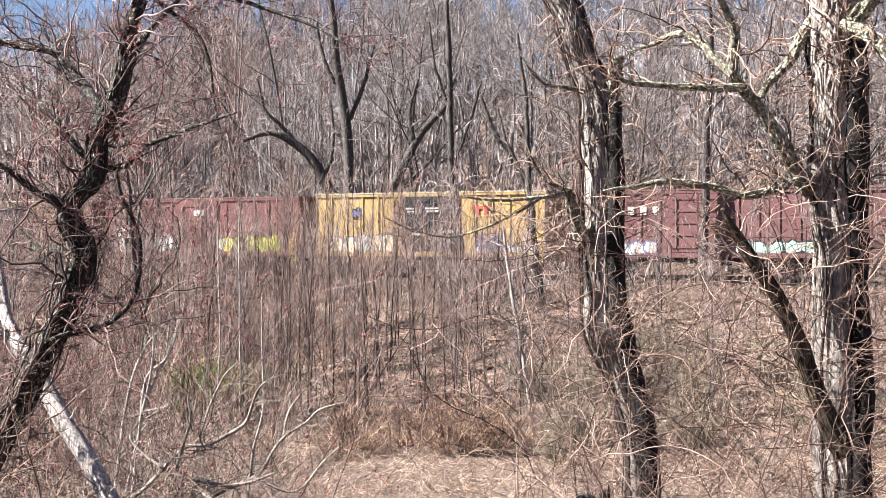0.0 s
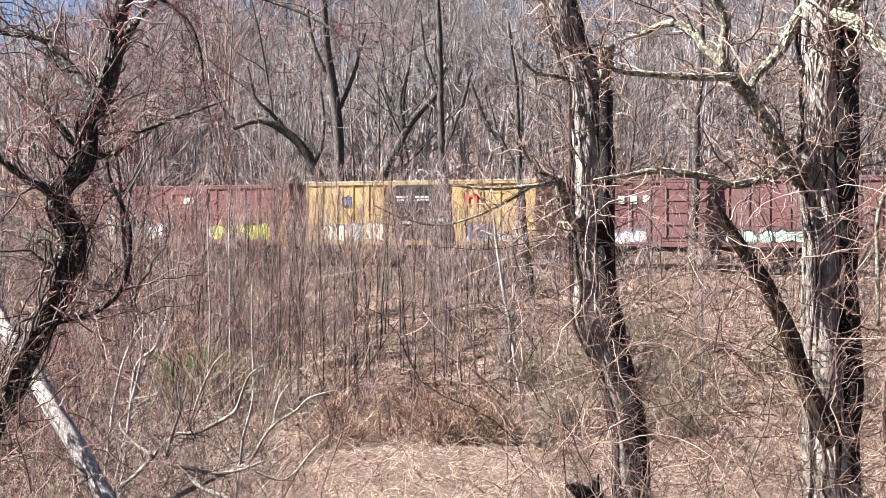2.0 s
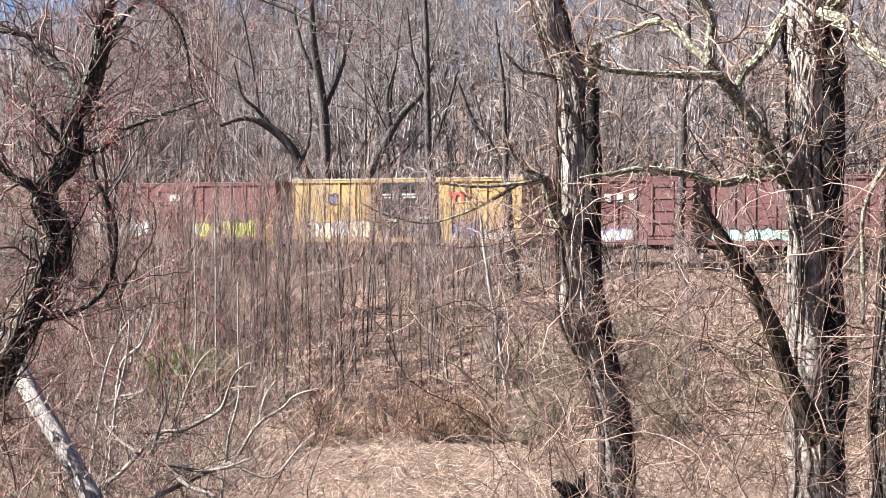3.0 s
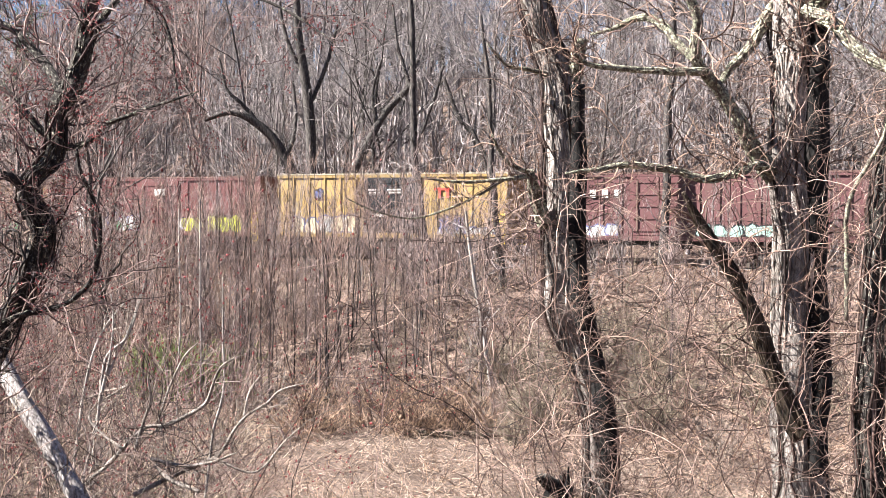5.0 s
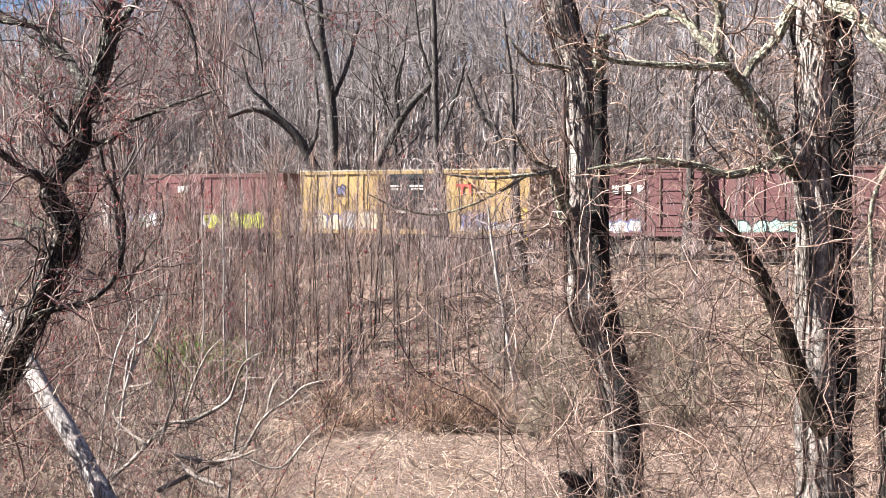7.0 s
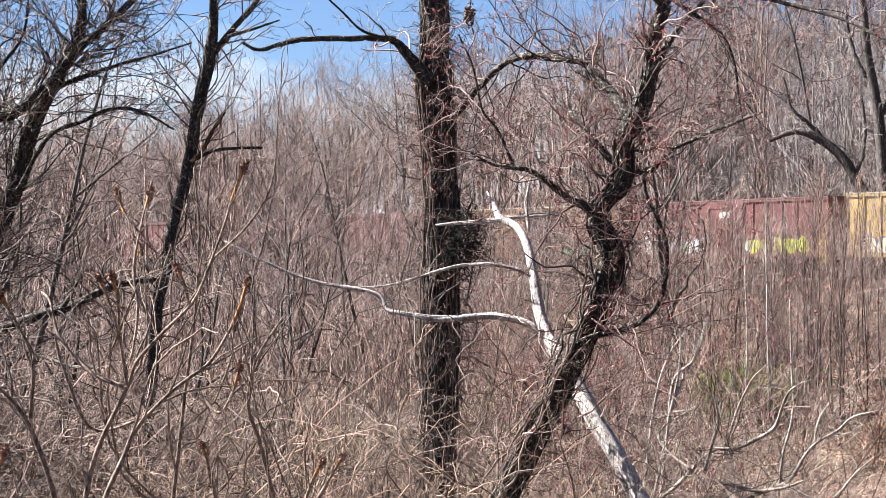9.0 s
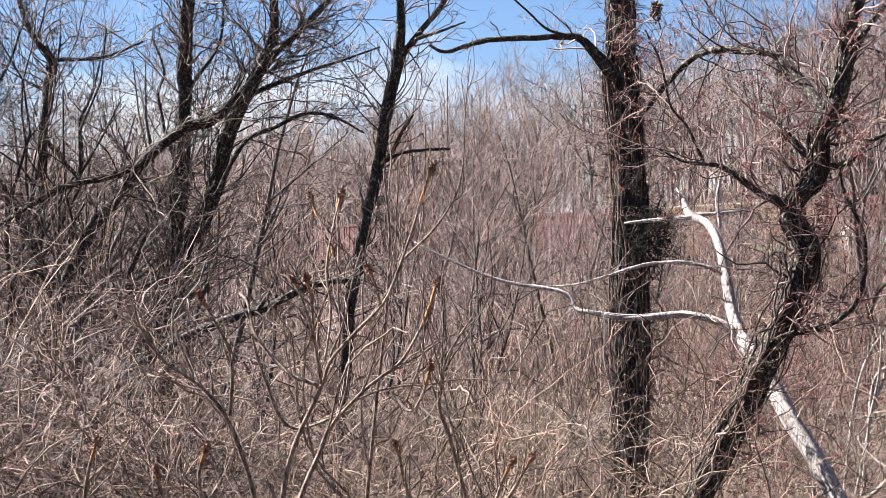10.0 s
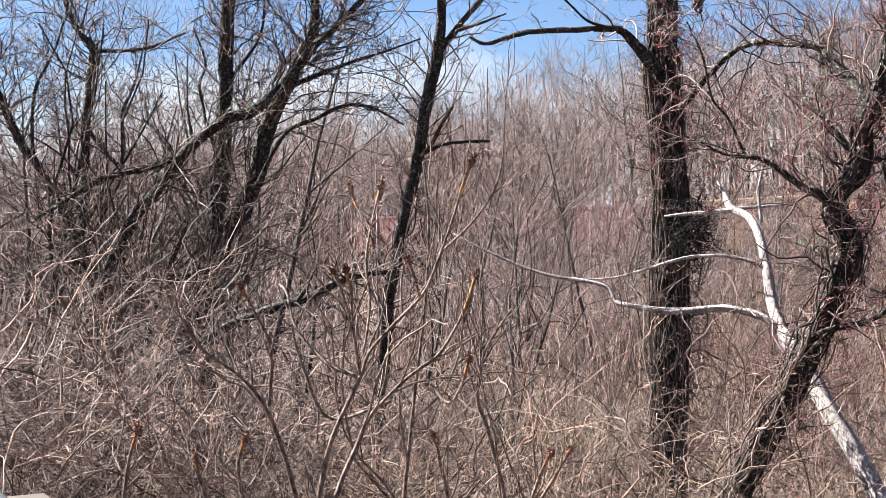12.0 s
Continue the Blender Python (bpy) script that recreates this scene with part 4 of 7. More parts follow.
def mass_thickets():
    brush_mass("far_thicket", spots(350, 10, 55, 46, 140, 201, fray=3.0), 4.2, TWIG_ROSE, "tall rosy-brown thicket before the wood", 202)
    brush_mass("far_thicket", spots(160, 14, 55, 40, 120, 203), 3.4, TWIG_RED, "reddish thicket before the wood", 204)
    brush_mass("bank_brush", spots(170, -20, 14, 52, 86, 205, 4.0, 27), 1.9, TWIG_MAUVE, "low mauve brush over the railway bank", 206, 0.007, 0.25, 6, 4)
    brush_mass("bank_thicket", spots(90, 9, 22, 50, 92, 209, 5.0, 40, 1.0, 3.0), 5.0, TWIG_ROSE, "tall mauve saplings and brush hiding the train", 210, 0.008, 0.16, 8, 7)
    brush_mass("bank_poles", spots(200, -10, 10, 66, 86, 211, 4.5, 12, 1.0, 2.0), 4.8, TWIG_MAUVE, "fine mauve saplings in front of the train", 212, 0.006, 0.06, 5, 7)
    brush_mass("far_thicket", spots(210, 19, 32, 66, 112, 213, 6.0, 200, 1.0, 2.0), 6.5, TWIG_MAUVE, "tall mauve thicket before the wood", 214, 0.013, 0.2)
    brush_mass("bank_brush", spots(170, -20, 12, 50, 76, 215, 8.0, 28), 1.8, TWIG_OLIVE, "low olive-grey brush on the lower bank", 216, 0.008, 0.3, 6, 4)
    brush_mass("far_thicket", spots(170, 32, 55, 58, 165, 217, 6.0, 300), 5.5, TWIG_MAUVE, "tall mauve thicket before the wood", 218, 0.015)
    brush_mass("far_thicket", spots(130, 22, 54, 36, 80, 219), 2.7, TWIG_RED, "reddish thicket before the wood", 220, 0.010)
    brush_mass("bank_thicket", spots(60, 12, 24, 66, 100, 221, 6.0, 40, 1.0, 2.0), 6.0, TWIG_MAUVE, "tall mauve saplings and brush hiding the train", 222, 0.012)
    brush_mass("bank_thicket", spots(60, 3.0, 15, 64, 90, 225, 5.0, 18, 1.0, 2.0), 5.6, TWIG_MAUVE, "tall mauve saplings and brush hiding the train", 226, 0.006, 0.1, 6, 7)
    brush_mass("dry_brush", spots(380, 10, 36, 16, 34, 223, fray=2.0), 1.6, TWIG_TAN, "tan dry weeds and briars below the bank", 224, 0.0045)
    brush_mass("hill_brush", spots(420, -22, 40, 80, 150, 207, -50.0, -5.0), 4.5, TWIG_FAR, "thin grey undergrowth on the hillside behind the train", 208, 0.016)


thickets()
mass_thickets()
thin_wands()


# ---- large trees near the bank ----
def hero(name, spec, mats, label, twigs=(6, 0.35), twig_mat_=None, sides=14, seed=1, rough=0.08, buds=0.0, group="", fine=3, slim=0.87, stout=1.0, wave=0.3, bud=None):
    """A near tree from its trunk and limbs; twigs: how many per limb and how long."""
    rng = np.random.default_rng(seed)
    x, y, z, r = spec[0][1][0]
    gz = float(height(x, y))
    th = thing(name, x, y, gz, label, "tree" if "tree" in name else "branch", group)
    lines = []
    for i, (nm, pts) in enumerate(spec):
        # the near-black vine is widened to deepen the trunk's shaded side
        k = slim if nm == "trunk" else 1.2 if nm == "hairy_vine_shade" else slim * 0.85
        pts = [(a, b, c, d * k) for a, b, c, d in pts]
        if i == 0 and z > gz:
            x2, y2, z2, _ = pts[1]
            k = (z - gz + 0.3) / max(z2 - z, 0.2) * 0.5
            foot_at = np.array((x - (x2 - x) * k, y - (y2 - y) * k, gz - 0.3, r * slim * 1.3))
            top, gap = np.array(pts[0]), math.dist(pts[0][:3], foot_at[:3])
            pts = [tuple(foot_at + (top - foot_at) * (1 - g / gap)) for g in (gap, gap * 0.5, 1.0, 0.35) if g <= gap] + pts
        me, q = stem_mesh(nm, pts, mats.get((nm, i), mats.get(nm, mats["limb"])), rng, sides if i == 0 or nm == "trunk" else 11, rough if nm == "trunk" else rough * 1.5, step=0.05, wander=0.15 if nm == "trunk" else 0.55)
        part(nm, me, th)
        lines.append(q)
    if twigs[0]:
        P1, R1 = [], []
        for i, q in enumerate(lines):
            u = np.linspace(0, len(q) - 1, 12).astype(int)
            P1.append(q[u, :3]), R1.append(q[u, 3])
        P1, R1 = np.array(P1), np.array(R1)
        long = np.linalg.norm(np.diff(P1, axis=1), axis=2).sum(1)
        cnt = np.maximum(1, (long * twigs[0]).astype(int))
        A = [spawn(P1[i:i + 1], R1[i:i + 1], cnt[i], rng, 0.1, 1.0, 0.9, 0.3, 0.3, 0.004, 0.15) for i in range(len(P1))]
        S, D, L, R = [np.concatenate(c) for c in zip(*A)]
        L = np.clip(L, 0.3, 3.0) * 0 + twigs[1] * rng.uniform(0.4, 1.6, len(S))
        R = np.clip(R, 0.004, 0.011) * stout
        b1 = grow(S, D, L, R, rng, 9, wave, 0.03, 0.45)
        b2 = grow(*spawn(*b1, fine, rng, 0.2, 1.0, 0.9, 0.5, 0.7, 0.003 * stout, 0.03), rng, 6, wave, 0.02, 0.5)
        b3 = grow(*spawn(*b2, 2, rng, 0.2, 1.0, 0.9, 0.5, 0.7, 0.0025 * stout, 0.03), rng, 4, wave, 0.02, 0.6)
        part("crown", tube_mesh("crown", [(*b1, 4), (*b2, 3), (*b3, 3)], twig_mat_ or TWIG_NEAR), th)
        if buds:
            tips = np.concatenate([b2[0][:, -1], b3[0][:, -1], b3[0][:, 2]])
            tips = tips[rng.random(len(tips)) < buds]
            m = len(tips)
            d = unit(rng.normal(size=(m, 3)) + [0, 0, 0.5])
            Pb = tips[:, None] + d[:, None] * np.array([0, 0.009, 0.018])[None, :, None]
            part("bud_scatter", tube_mesh("bud_scatter", [(Pb, np.tile([0.002, 0.006, 0.002], (m, 1)), 4)], bud or BUD_RED), th, "small dark buds" if bud else "small red swelling buds")
    return th, lines


def climbers(th, q, count, rng, spread=1.25, mat=None, hair=4, lo=0.0, hi=1.0, name="vine"):
    """Vines that climb the stem q, with side shoots that stand off it."""
    n = 46
    u = np.linspace(lo, hi, n) * (len(q) - 1)
    j = np.minimum(u.astype(int), len(q) - 2)
    f = (u - j)[:, None]
    c = q[j] * (1 - f) + q[j + 1] * f
    T = unit(np.gradient(c[:, :3], axis=0))
    A = unit(np.cross(T, np.array([0.2, 1.0, 0.1])))
    B = np.cross(T, A)
    P = np.empty((count, n, 3))
    for i in range(count):
        ang = rng.uniform(0, 6.28) + np.cumsum(rng.normal(0, 0.16, n)) + rng.normal(0, 0.03) * np.arange(n)
        off = c[:, 3] * (1.02 + np.abs(np.cumsum(rng.normal(0, 0.03, n))) * (spread - 1) * 2) + 0.01
        P[i] = c[:, :3] + A * (np.cos(ang) * off)[:, None] + B * (np.sin(ang) * off)[:, None]
    R = np.repeat(rng.uniform(0.004, 0.014, count)[:, None], n, 1)
    s1 = grow(*spawn(P, R, hair, rng, 0, 1, 1.1, 0.09, 0.6, 0.003, -0.1), rng, 6, 0.35, -0.03, 0.5)
    s2 = grow(*spawn(*s1, 3, rng, 0.2, 1, 0.9, 0.5, 0.7, 0.0025, -0.05), rng, 4, 0.35, 0.0, 0.6)
    part(name, tube_mesh(name, [(P, R, 5), (*s1, 3), (*s2, 3)], mat or VINE_RED), th, "tangle of bare climbing vine stems")


def hangers(th, q, count, rng, mat, length=(0.4, 1.4), radius=(0.002, 0.0045), lo=0.0, hi=1.0, out=1.0, droop=-0.05, wave=0.42, name="hanging_vine", label="loose curling vine canes"):
    """Loose canes that stand off the stem q, wander and curl, with thin side shoots."""
    u = rng.uniform(lo, hi, count) * (len(q) - 1)
    c = q[np.minimum(u.astype(int), len(q) - 1)]
    side = rng.normal(size=(count, 3)) * [1.0, 0.6, 0.0]
    side = unit(side)
    S = c[:, :3] + side * c[:, 3:4] * rng.uniform(0.7, 1.2, (count, 1))
    D = side * out + np.column_stack([rng.normal(0, 0.3, (count, 2)), rng.normal(0.15, 0.6, count)])
    a = grow(S, D, rng.uniform(*length, count), rng.uniform(*radius, count), rng, 14, wave, droop, 0.45)
    b = grow(*spawn(*a, 3, rng, 0.15, 1.0, 0.9, 0.4, 0.7, 0.0018), rng, 6, wave * 1.2, droop * 0.5, 0.55)
    tagged(part(name, tube_mesh(name, [(*a, 4), (*b, 3)], mat), th, label), kind="stuff")


def ropes(th, q, count, rng, mat, radius=(0.010, 0.022), lo=0.0, hi=1.0, side=(1.3, 3.1), name="rope_vine"):
    """Thick woody vines, each a part of its own, that wind up the stem q close to the bark."""
    n = 60
    u = np.linspace(lo, hi, n) * (len(q) - 1)
    c = smooth_line(q[np.linspace(u[0], u[-1], 24).astype(int)], n)
    T = unit(np.gradient(c[:, :3], axis=0))
    A = unit(np.cross(T, np.array([0.2, 1.0, 0.1])))
    B = np.cross(T, A)
    for i in range(count):
        ang = rng.uniform(*side) + rng.normal(0, 0.06) * np.arange(n) + np.cumsum(rng.normal(0, 0.09, n))
        off = c[:, 3] * (1.0 + 0.10 * np.abs(np.sin(np.arange(n) * rng.uniform(0.1, 0.3) + i))) + 0.012
        P = c[:, :3] + A * (np.cos(ang) * off)[:, None] + B * (np.sin(ang) * off)[:, None]
        R = rng.uniform(*radius) * np.linspace(1.1, 0.6, n)
        part(name, tube_mesh(name, [(P[None], R[None], 7)], mat), th)


def bark_plates(th, q, count, rng, mat, length=(0.12, 0.5), size=(0.05, 0.10), lift=1.0):
    """Raised strips of bark along the stem q, half sunk in it."""
    n = 5
    run = np.linalg.norm(np.diff(q[:, :3], axis=0), axis=1).sum()
    T = unit(np.gradient(q[:, :3], axis=0))
    A = unit(np.cross(T, np.array([0.2, 1.0, 0.1])))
    B = np.cross(T, A)
    l = rng.uniform(*length, count) / run
    u = np.clip(rng.uniform(0, 1, count)[:, None] + l[:, None] * np.linspace(-0.5, 0.5, n)[None], 0, 1) * (len(q) - 1)
    i = np.minimum(u.astype(int), len(q) - 2)
    f = (u - i)[..., None]
    at = lambda a: a[i] * (1 - f) + a[i + 1] * f
    c, a, b = at(q), at(A), at(B)
    r = c[..., 3]
    ang = rng.uniform(0, 6.283, (count, 1)) + np.cumsum(rng.normal(0, 0.07, (count, n)), 1)
    off = r * (lift + rng.normal(0, 0.025, (count, 1)) + np.array([-0.01, 0.0, 0.0, 0.01, 0.045]) * rng.choice([-1, 1, 1], (count, 1)))
    P = c[..., :3] + a * (np.cos(ang) * off)[..., None] + b * (np.sin(ang) * off)[..., None]
    R = r * rng.uniform(*size, (count, 1)) * np.array([0.35, 1, 1.1, 1, 0.4])
    part("bark_relief", tube_mesh("bark_relief", [(P, R, 4)], mat), th, "raised strips of rough bark")


def limb(store, name, *points):
    """Notes one limb of a tree, from foot to tip: x, y, z and radius at each bend."""
    store.append((name, list(points)))


VINE_TREE = []
limb(VINE_TREE, "trunk", (1.93, 13.36, 4.65, 0.203), (1.89, 13.37, 5.20, 0.185), (1.78, 13.38, 5.75, 0.184), (1.64, 13.40, 6.19, 0.223), (1.56, 13.41, 6.52, 0.234), (1.53, 13.41, 7.02, 0.212), (1.54, 13.41, 7.57, 0.201), (1.52, 13.41, 8.12, 0.190), (1.49, 13.42, 8.51, 0.179), (1.38, 13.43, 8.90, 0.157), (1.27, 13.44, 9.23, 0.158), (1.13, 13.45, 9.51, 0.142), (0.97, 13.47, 9.96, 0.114), (0.80, 13.48, 10.63, 0.081))
limb(VINE_TREE, "limb", (1.58, 13.41, 8.01, 0.100), (1.64, 13.37, 8.45, 0.101), (1.66, 13.33, 8.72, 0.095), (1.68, 13.29, 8.94, 0.073))
limb(VINE_TREE, "limb", (1.41, 13.33, 7.13, 0.099), (1.33, 13.23, 7.34, 0.088), (1.27, 13.14, 7.48, 0.076), (1.19, 13.05, 7.62, 0.049))
limb(VINE_TREE, "limb", (1.20, 13.04, 7.58, 0.030), (0.94, 12.94, 7.56, 0.027), (0.61, 12.84, 7.52, 0.021), (0.34, 12.72, 7.52, 0.016), (0.16, 12.60, 7.55, 0.008))
limb(VINE_TREE, "limb", (1.19, 13.05, 7.62, 0.030), (0.98, 12.96, 7.70, 0.024), (0.87, 12.87, 7.83, 0.019), (0.80, 12.78, 7.96, 0.011))
limb(VINE_TREE, "limb", (0.94, 12.97, 7.55, 0.021), (0.69, 12.82, 7.39, 0.017), (0.40, 12.67, 7.26, 0.014), (0.06, 12.52, 7.17, 0.010), (-0.28, 12.36, 7.22, 0.008), (-0.52, 12.19, 7.33, 0.006))
limb(VINE_TREE, "limb", (1.44, 13.42, 8.57, 0.034), (1.18, 13.28, 8.62, 0.030), (0.95, 13.13, 8.67, 0.022), (0.75, 12.98, 8.83, 0.014))
# vine down the right side; its near-black colour also stands in for shade
limb(VINE_TREE, "hairy_vine_shade", (2.01, 13.20, 4.68, 0.078), (2.00, 13.20, 5.12, 0.078), (1.94, 13.21, 5.44, 0.089), (1.86, 13.22, 5.71, 0.077), (1.83, 13.22, 5.98, 0.077), (1.76, 13.23, 6.25, 0.083), (1.68, 13.24, 6.53, 0.066), (1.66, 13.25, 6.85, 0.072), (1.67, 13.25, 7.29, 0.072), (1.67, 13.25, 7.73, 0.066), (1.65, 13.25, 8.11, 0.061), (1.64, 13.25, 8.49, 0.072))
SHAG_TREE = []
limb(SHAG_TREE, "trunk", (3.63, 12.48, 4.81, 0.255), (3.62, 12.49, 5.74, 0.248), (3.60, 12.49, 6.77, 0.241), (3.59, 12.49, 7.80, 0.236), (3.58, 12.50, 8.57, 0.248), (3.57, 12.50, 9.04, 0.260), (3.65, 12.48, 9.65, 0.241), (3.74, 12.45, 10.62, 0.200), (3.81, 12.43, 11.90, 0.143))
limb(SHAG_TREE, "limb", (3.39, 12.45, 7.54, 0.117), (3.17, 12.37, 7.81, 0.095), (3.00, 12.28, 8.06, 0.084), (2.79, 12.20, 8.33, 0.073), (2.58, 12.11, 8.57, 0.062), (2.52, 12.00, 8.95, 0.051), (2.40, 11.89, 9.23, 0.041), (2.31, 11.78, 9.60, 0.025))
limb(SHAG_TREE, "limb", (2.60, 12.02, 8.50, 0.041), (2.28, 11.91, 8.47, 0.038), (1.78, 11.82, 8.47, 0.030), (1.54, 11.67, 8.49, 0.022), (1.40, 11.52, 8.55, 0.012))
limb(SHAG_TREE, "limb", (2.55, 12.03, 8.58, 0.046), (2.39, 12.15, 8.72, 0.046), (2.30, 12.25, 8.87, 0.044), (2.17, 12.36, 8.98, 0.042), (2.03, 12.47, 8.99, 0.032), (1.89, 12.58, 8.93, 0.021), (1.70, 12.69, 8.89, 0.013))
limb(SHAG_TREE, "limb", (3.34, 12.36, 7.64, 0.074), (3.12, 12.30, 7.66, 0.052), (2.95, 12.22, 7.59, 0.047), (2.69, 12.17, 7.54, 0.046), (2.39, 12.12, 7.63, 0.041), (2.07, 12.06, 7.66, 0.038), (1.86, 11.98, 7.65, 0.030), (1.65, 11.90, 7.61, 0.022), (1.39, 11.82, 7.56, 0.012))
limb(SHAG_TREE, "limb", (3.44, 12.54, 9.20, 0.082), (3.24, 12.49, 8.96, 0.065), (3.09, 12.42, 8.69, 0.053), (2.91, 12.36, 8.48, 0.037), (2.79, 12.29, 8.39, 0.021))
limb(SHAG_TREE, "limb", (3.57, 12.29, 9.05, 0.091), (3.71, 12.09, 8.95, 0.074), (3.87, 11.89, 8.72, 0.062), (4.15, 11.63, 8.47, 0.051), (4.47, 11.35, 8.39, 0.040))
limb(SHAG_TREE, "limb", (3.65, 12.37, 9.02, 0.108), (3.78, 12.16, 9.23, 0.085), (3.96, 11.93, 9.54, 0.063), (4.12, 11.70, 10.07, 0.037))
limb(SHAG_TREE, "broken_limb", (3.56, 12.09, 5.28, 0.147), (3.41, 12.04, 5.54, 0.130), (3.21, 12.01, 5.94, 0.103), (3.09, 11.95, 6.28, 0.097), (2.93, 11.90, 6.63, 0.086), (2.72, 11.86, 6.92, 0.075), (2.54, 11.82, 7.17, 0.065), (2.38, 11.76, 7.42, 0.020))
# right-hand vine, coloured near black to carry this trunk's shade too
limb(SHAG_TREE, "hairy_vine_shade", (3.78, 12.33, 4.84, 0.092), (3.76, 12.34, 5.76, 0.085), (3.74, 12.35, 6.77, 0.085), (3.72, 12.35, 7.54, 0.085), (3.71, 12.35, 8.30, 0.091), (3.70, 12.36, 8.81, 0.081), (3.67, 12.37, 9.12, 0.054))
EDGE_TREE = []
limb(EDGE_TREE, "trunk", (3.91, 11.35, 4.83, 0.151), (3.92, 11.34, 5.69, 0.139), (3.95, 11.33, 6.63, 0.134), (3.98, 11.32, 7.34, 0.119), (4.01, 11.31, 7.81, 0.079), (4.12, 11.27, 8.51, 0.070), (4.15, 11.26, 9.45, 0.050))
limb(EDGE_TREE, "limb", (3.66, 11.22, 6.35, 0.019), (3.64, 11.19, 6.91, 0.024), (3.61, 11.16, 7.19, 0.024), (3.65, 11.11, 7.42, 0.024), (3.77, 11.04, 7.65, 0.024), (3.88, 10.97, 7.90, 0.024), (3.94, 10.91, 8.37, 0.019))
BENT_TREE = []
limb(BENT_TREE, "trunk", (-3.93, 11.34, 4.92, 0.126), (-3.74, 11.40, 5.31, 0.120), (-3.55, 11.46, 5.70, 0.109), (-3.39, 11.51, 6.09, 0.109), (-3.22, 11.56, 6.48, 0.119), (-3.08, 11.60, 6.82, 0.124), (-3.03, 11.61, 7.06, 0.124), (-3.15, 11.58, 7.28, 0.114), (-3.10, 11.59, 7.46, 0.099), (-2.95, 11.63, 7.64, 0.099), (-2.91, 11.64, 8.03, 0.099), (-2.84, 11.66, 8.22, 0.104), (-2.74, 11.68, 8.46, 0.095), (-2.71, 11.69, 8.70, 0.090), (-2.67, 11.70, 8.94, 0.080), (-2.62, 11.71, 9.18, 0.075))
limb(BENT_TREE, "trunk", (-2.62, 11.71, 9.18, 0.075), (-2.55, 11.83, 9.67, 0.061), (-2.42, 11.96, 10.42, 0.042), (-2.32, 12.08, 11.17, 0.021))
limb(BENT_TREE, "limb", (-3.16, 11.58, 7.33, 0.089), (-3.23, 11.48, 7.43, 0.064), (-3.36, 11.37, 7.50, 0.039), (-3.52, 11.25, 7.65, 0.034), (-3.63, 11.14, 7.74, 0.029), (-3.74, 11.03, 7.76, 0.024), (-3.89, 10.90, 7.78, 0.014), (-4.05, 10.76, 7.88, 0.010))
limb(BENT_TREE, "limb", (-2.91, 11.64, 7.68, 0.045), (-2.73, 11.57, 7.73, 0.039), (-2.59, 11.48, 7.81, 0.039), (-2.48, 11.38, 7.90, 0.029), (-2.25, 11.31, 7.97, 0.024), (-1.97, 11.25, 8.07, 0.017), (-1.69, 11.17, 8.16, 0.009))
limb(BENT_TREE, "limb", (-2.89, 11.65, 8.15, 0.060), (-3.06, 11.77, 8.40, 0.056), (-3.29, 11.89, 8.64, 0.051), (-3.45, 12.01, 8.78, 0.047), (-3.72, 12.11, 8.84, 0.047), (-4.01, 12.19, 8.87, 0.048), (-4.29, 12.27, 8.79, 0.049), (-4.53, 12.36, 8.65, 0.044), (-4.74, 12.46, 8.46, 0.039), (-4.90, 12.58, 8.35, 0.034))
limb(BENT_TREE, "limb", (-2.94, 11.63, 7.69, 0.045), (-3.19, 11.71, 7.96, 0.040), (-3.40, 11.79, 8.19, 0.030), (-3.55, 11.88, 8.36, 0.015))
limb(BENT_TREE, "limb", (-3.33, 11.43, 6.22, 0.044), (-3.09, 11.43, 6.35, 0.034), (-2.80, 11.44, 6.42, 0.029), (-2.61, 11.42, 6.57, 0.029), (-2.53, 11.37, 6.78, 0.026), (-2.50, 11.32, 7.06, 0.024), (-2.52, 11.25, 7.24, 0.019), (-2.62, 11.16, 7.50, 0.019), (-2.64, 11.09, 7.68, 0.014))
limb(BENT_TREE, "limb", (-2.74, 11.68, 8.51, 0.045), (-2.62, 11.78, 8.80, 0.040), (-2.49, 11.87, 9.00, 0.030), (-2.32, 11.98, 9.24, 0.020))
limb(BENT_TREE, "limb", (-3.92, 11.55, 7.81, 0.020), (-3.97, 11.27, 8.10, 0.017), (-4.02, 10.99, 8.27, 0.015), (-4.00, 10.73, 8.58, 0.012), (-4.02, 10.45, 8.82, 0.009))
limb(BENT_TREE, "limb", (-2.71, 11.90, 9.50, 0.041), (-2.22, 11.79, 9.38, 0.033), (-1.71, 11.67, 9.15, 0.027), (-1.26, 11.53, 8.98, 0.022), (-0.87, 11.37, 8.78, 0.014), (-0.58, 11.19, 8.57, 0.007))
limb(BENT_TREE, "limb", (-2.68, 11.90, 9.36, 0.031), (-2.37, 11.84, 9.10, 0.025), (-2.12, 11.77, 8.89, 0.020), (-1.99, 11.67, 8.64, 0.017), (-1.94, 11.56, 8.29, 0.012), (-1.84, 11.45, 7.95, 0.007))
DEAD_TREE = []
limb(DEAD_TREE, "trunk", (-2.55, 11.56, 4.40, 0.113), (-2.71, 11.65, 4.66, 0.112), (-2.87, 11.75, 4.92, 0.111), (-3.07, 11.87, 5.24, 0.112), (-3.27, 11.98, 5.51, 0.108), (-3.48, 12.08, 5.80, 0.104), (-3.69, 12.19, 6.06, 0.095), (-3.84, 12.31, 6.24, 0.080), (-3.96, 12.44, 6.44, 0.070), (-4.06, 12.57, 6.76, 0.063), (-4.17, 12.70, 7.08, 0.055), (-4.32, 12.81, 7.28, 0.050), (-4.53, 12.91, 7.39, 0.051), (-4.65, 13.04, 7.54, 0.029), (-4.76, 13.17, 7.67, 0.009))
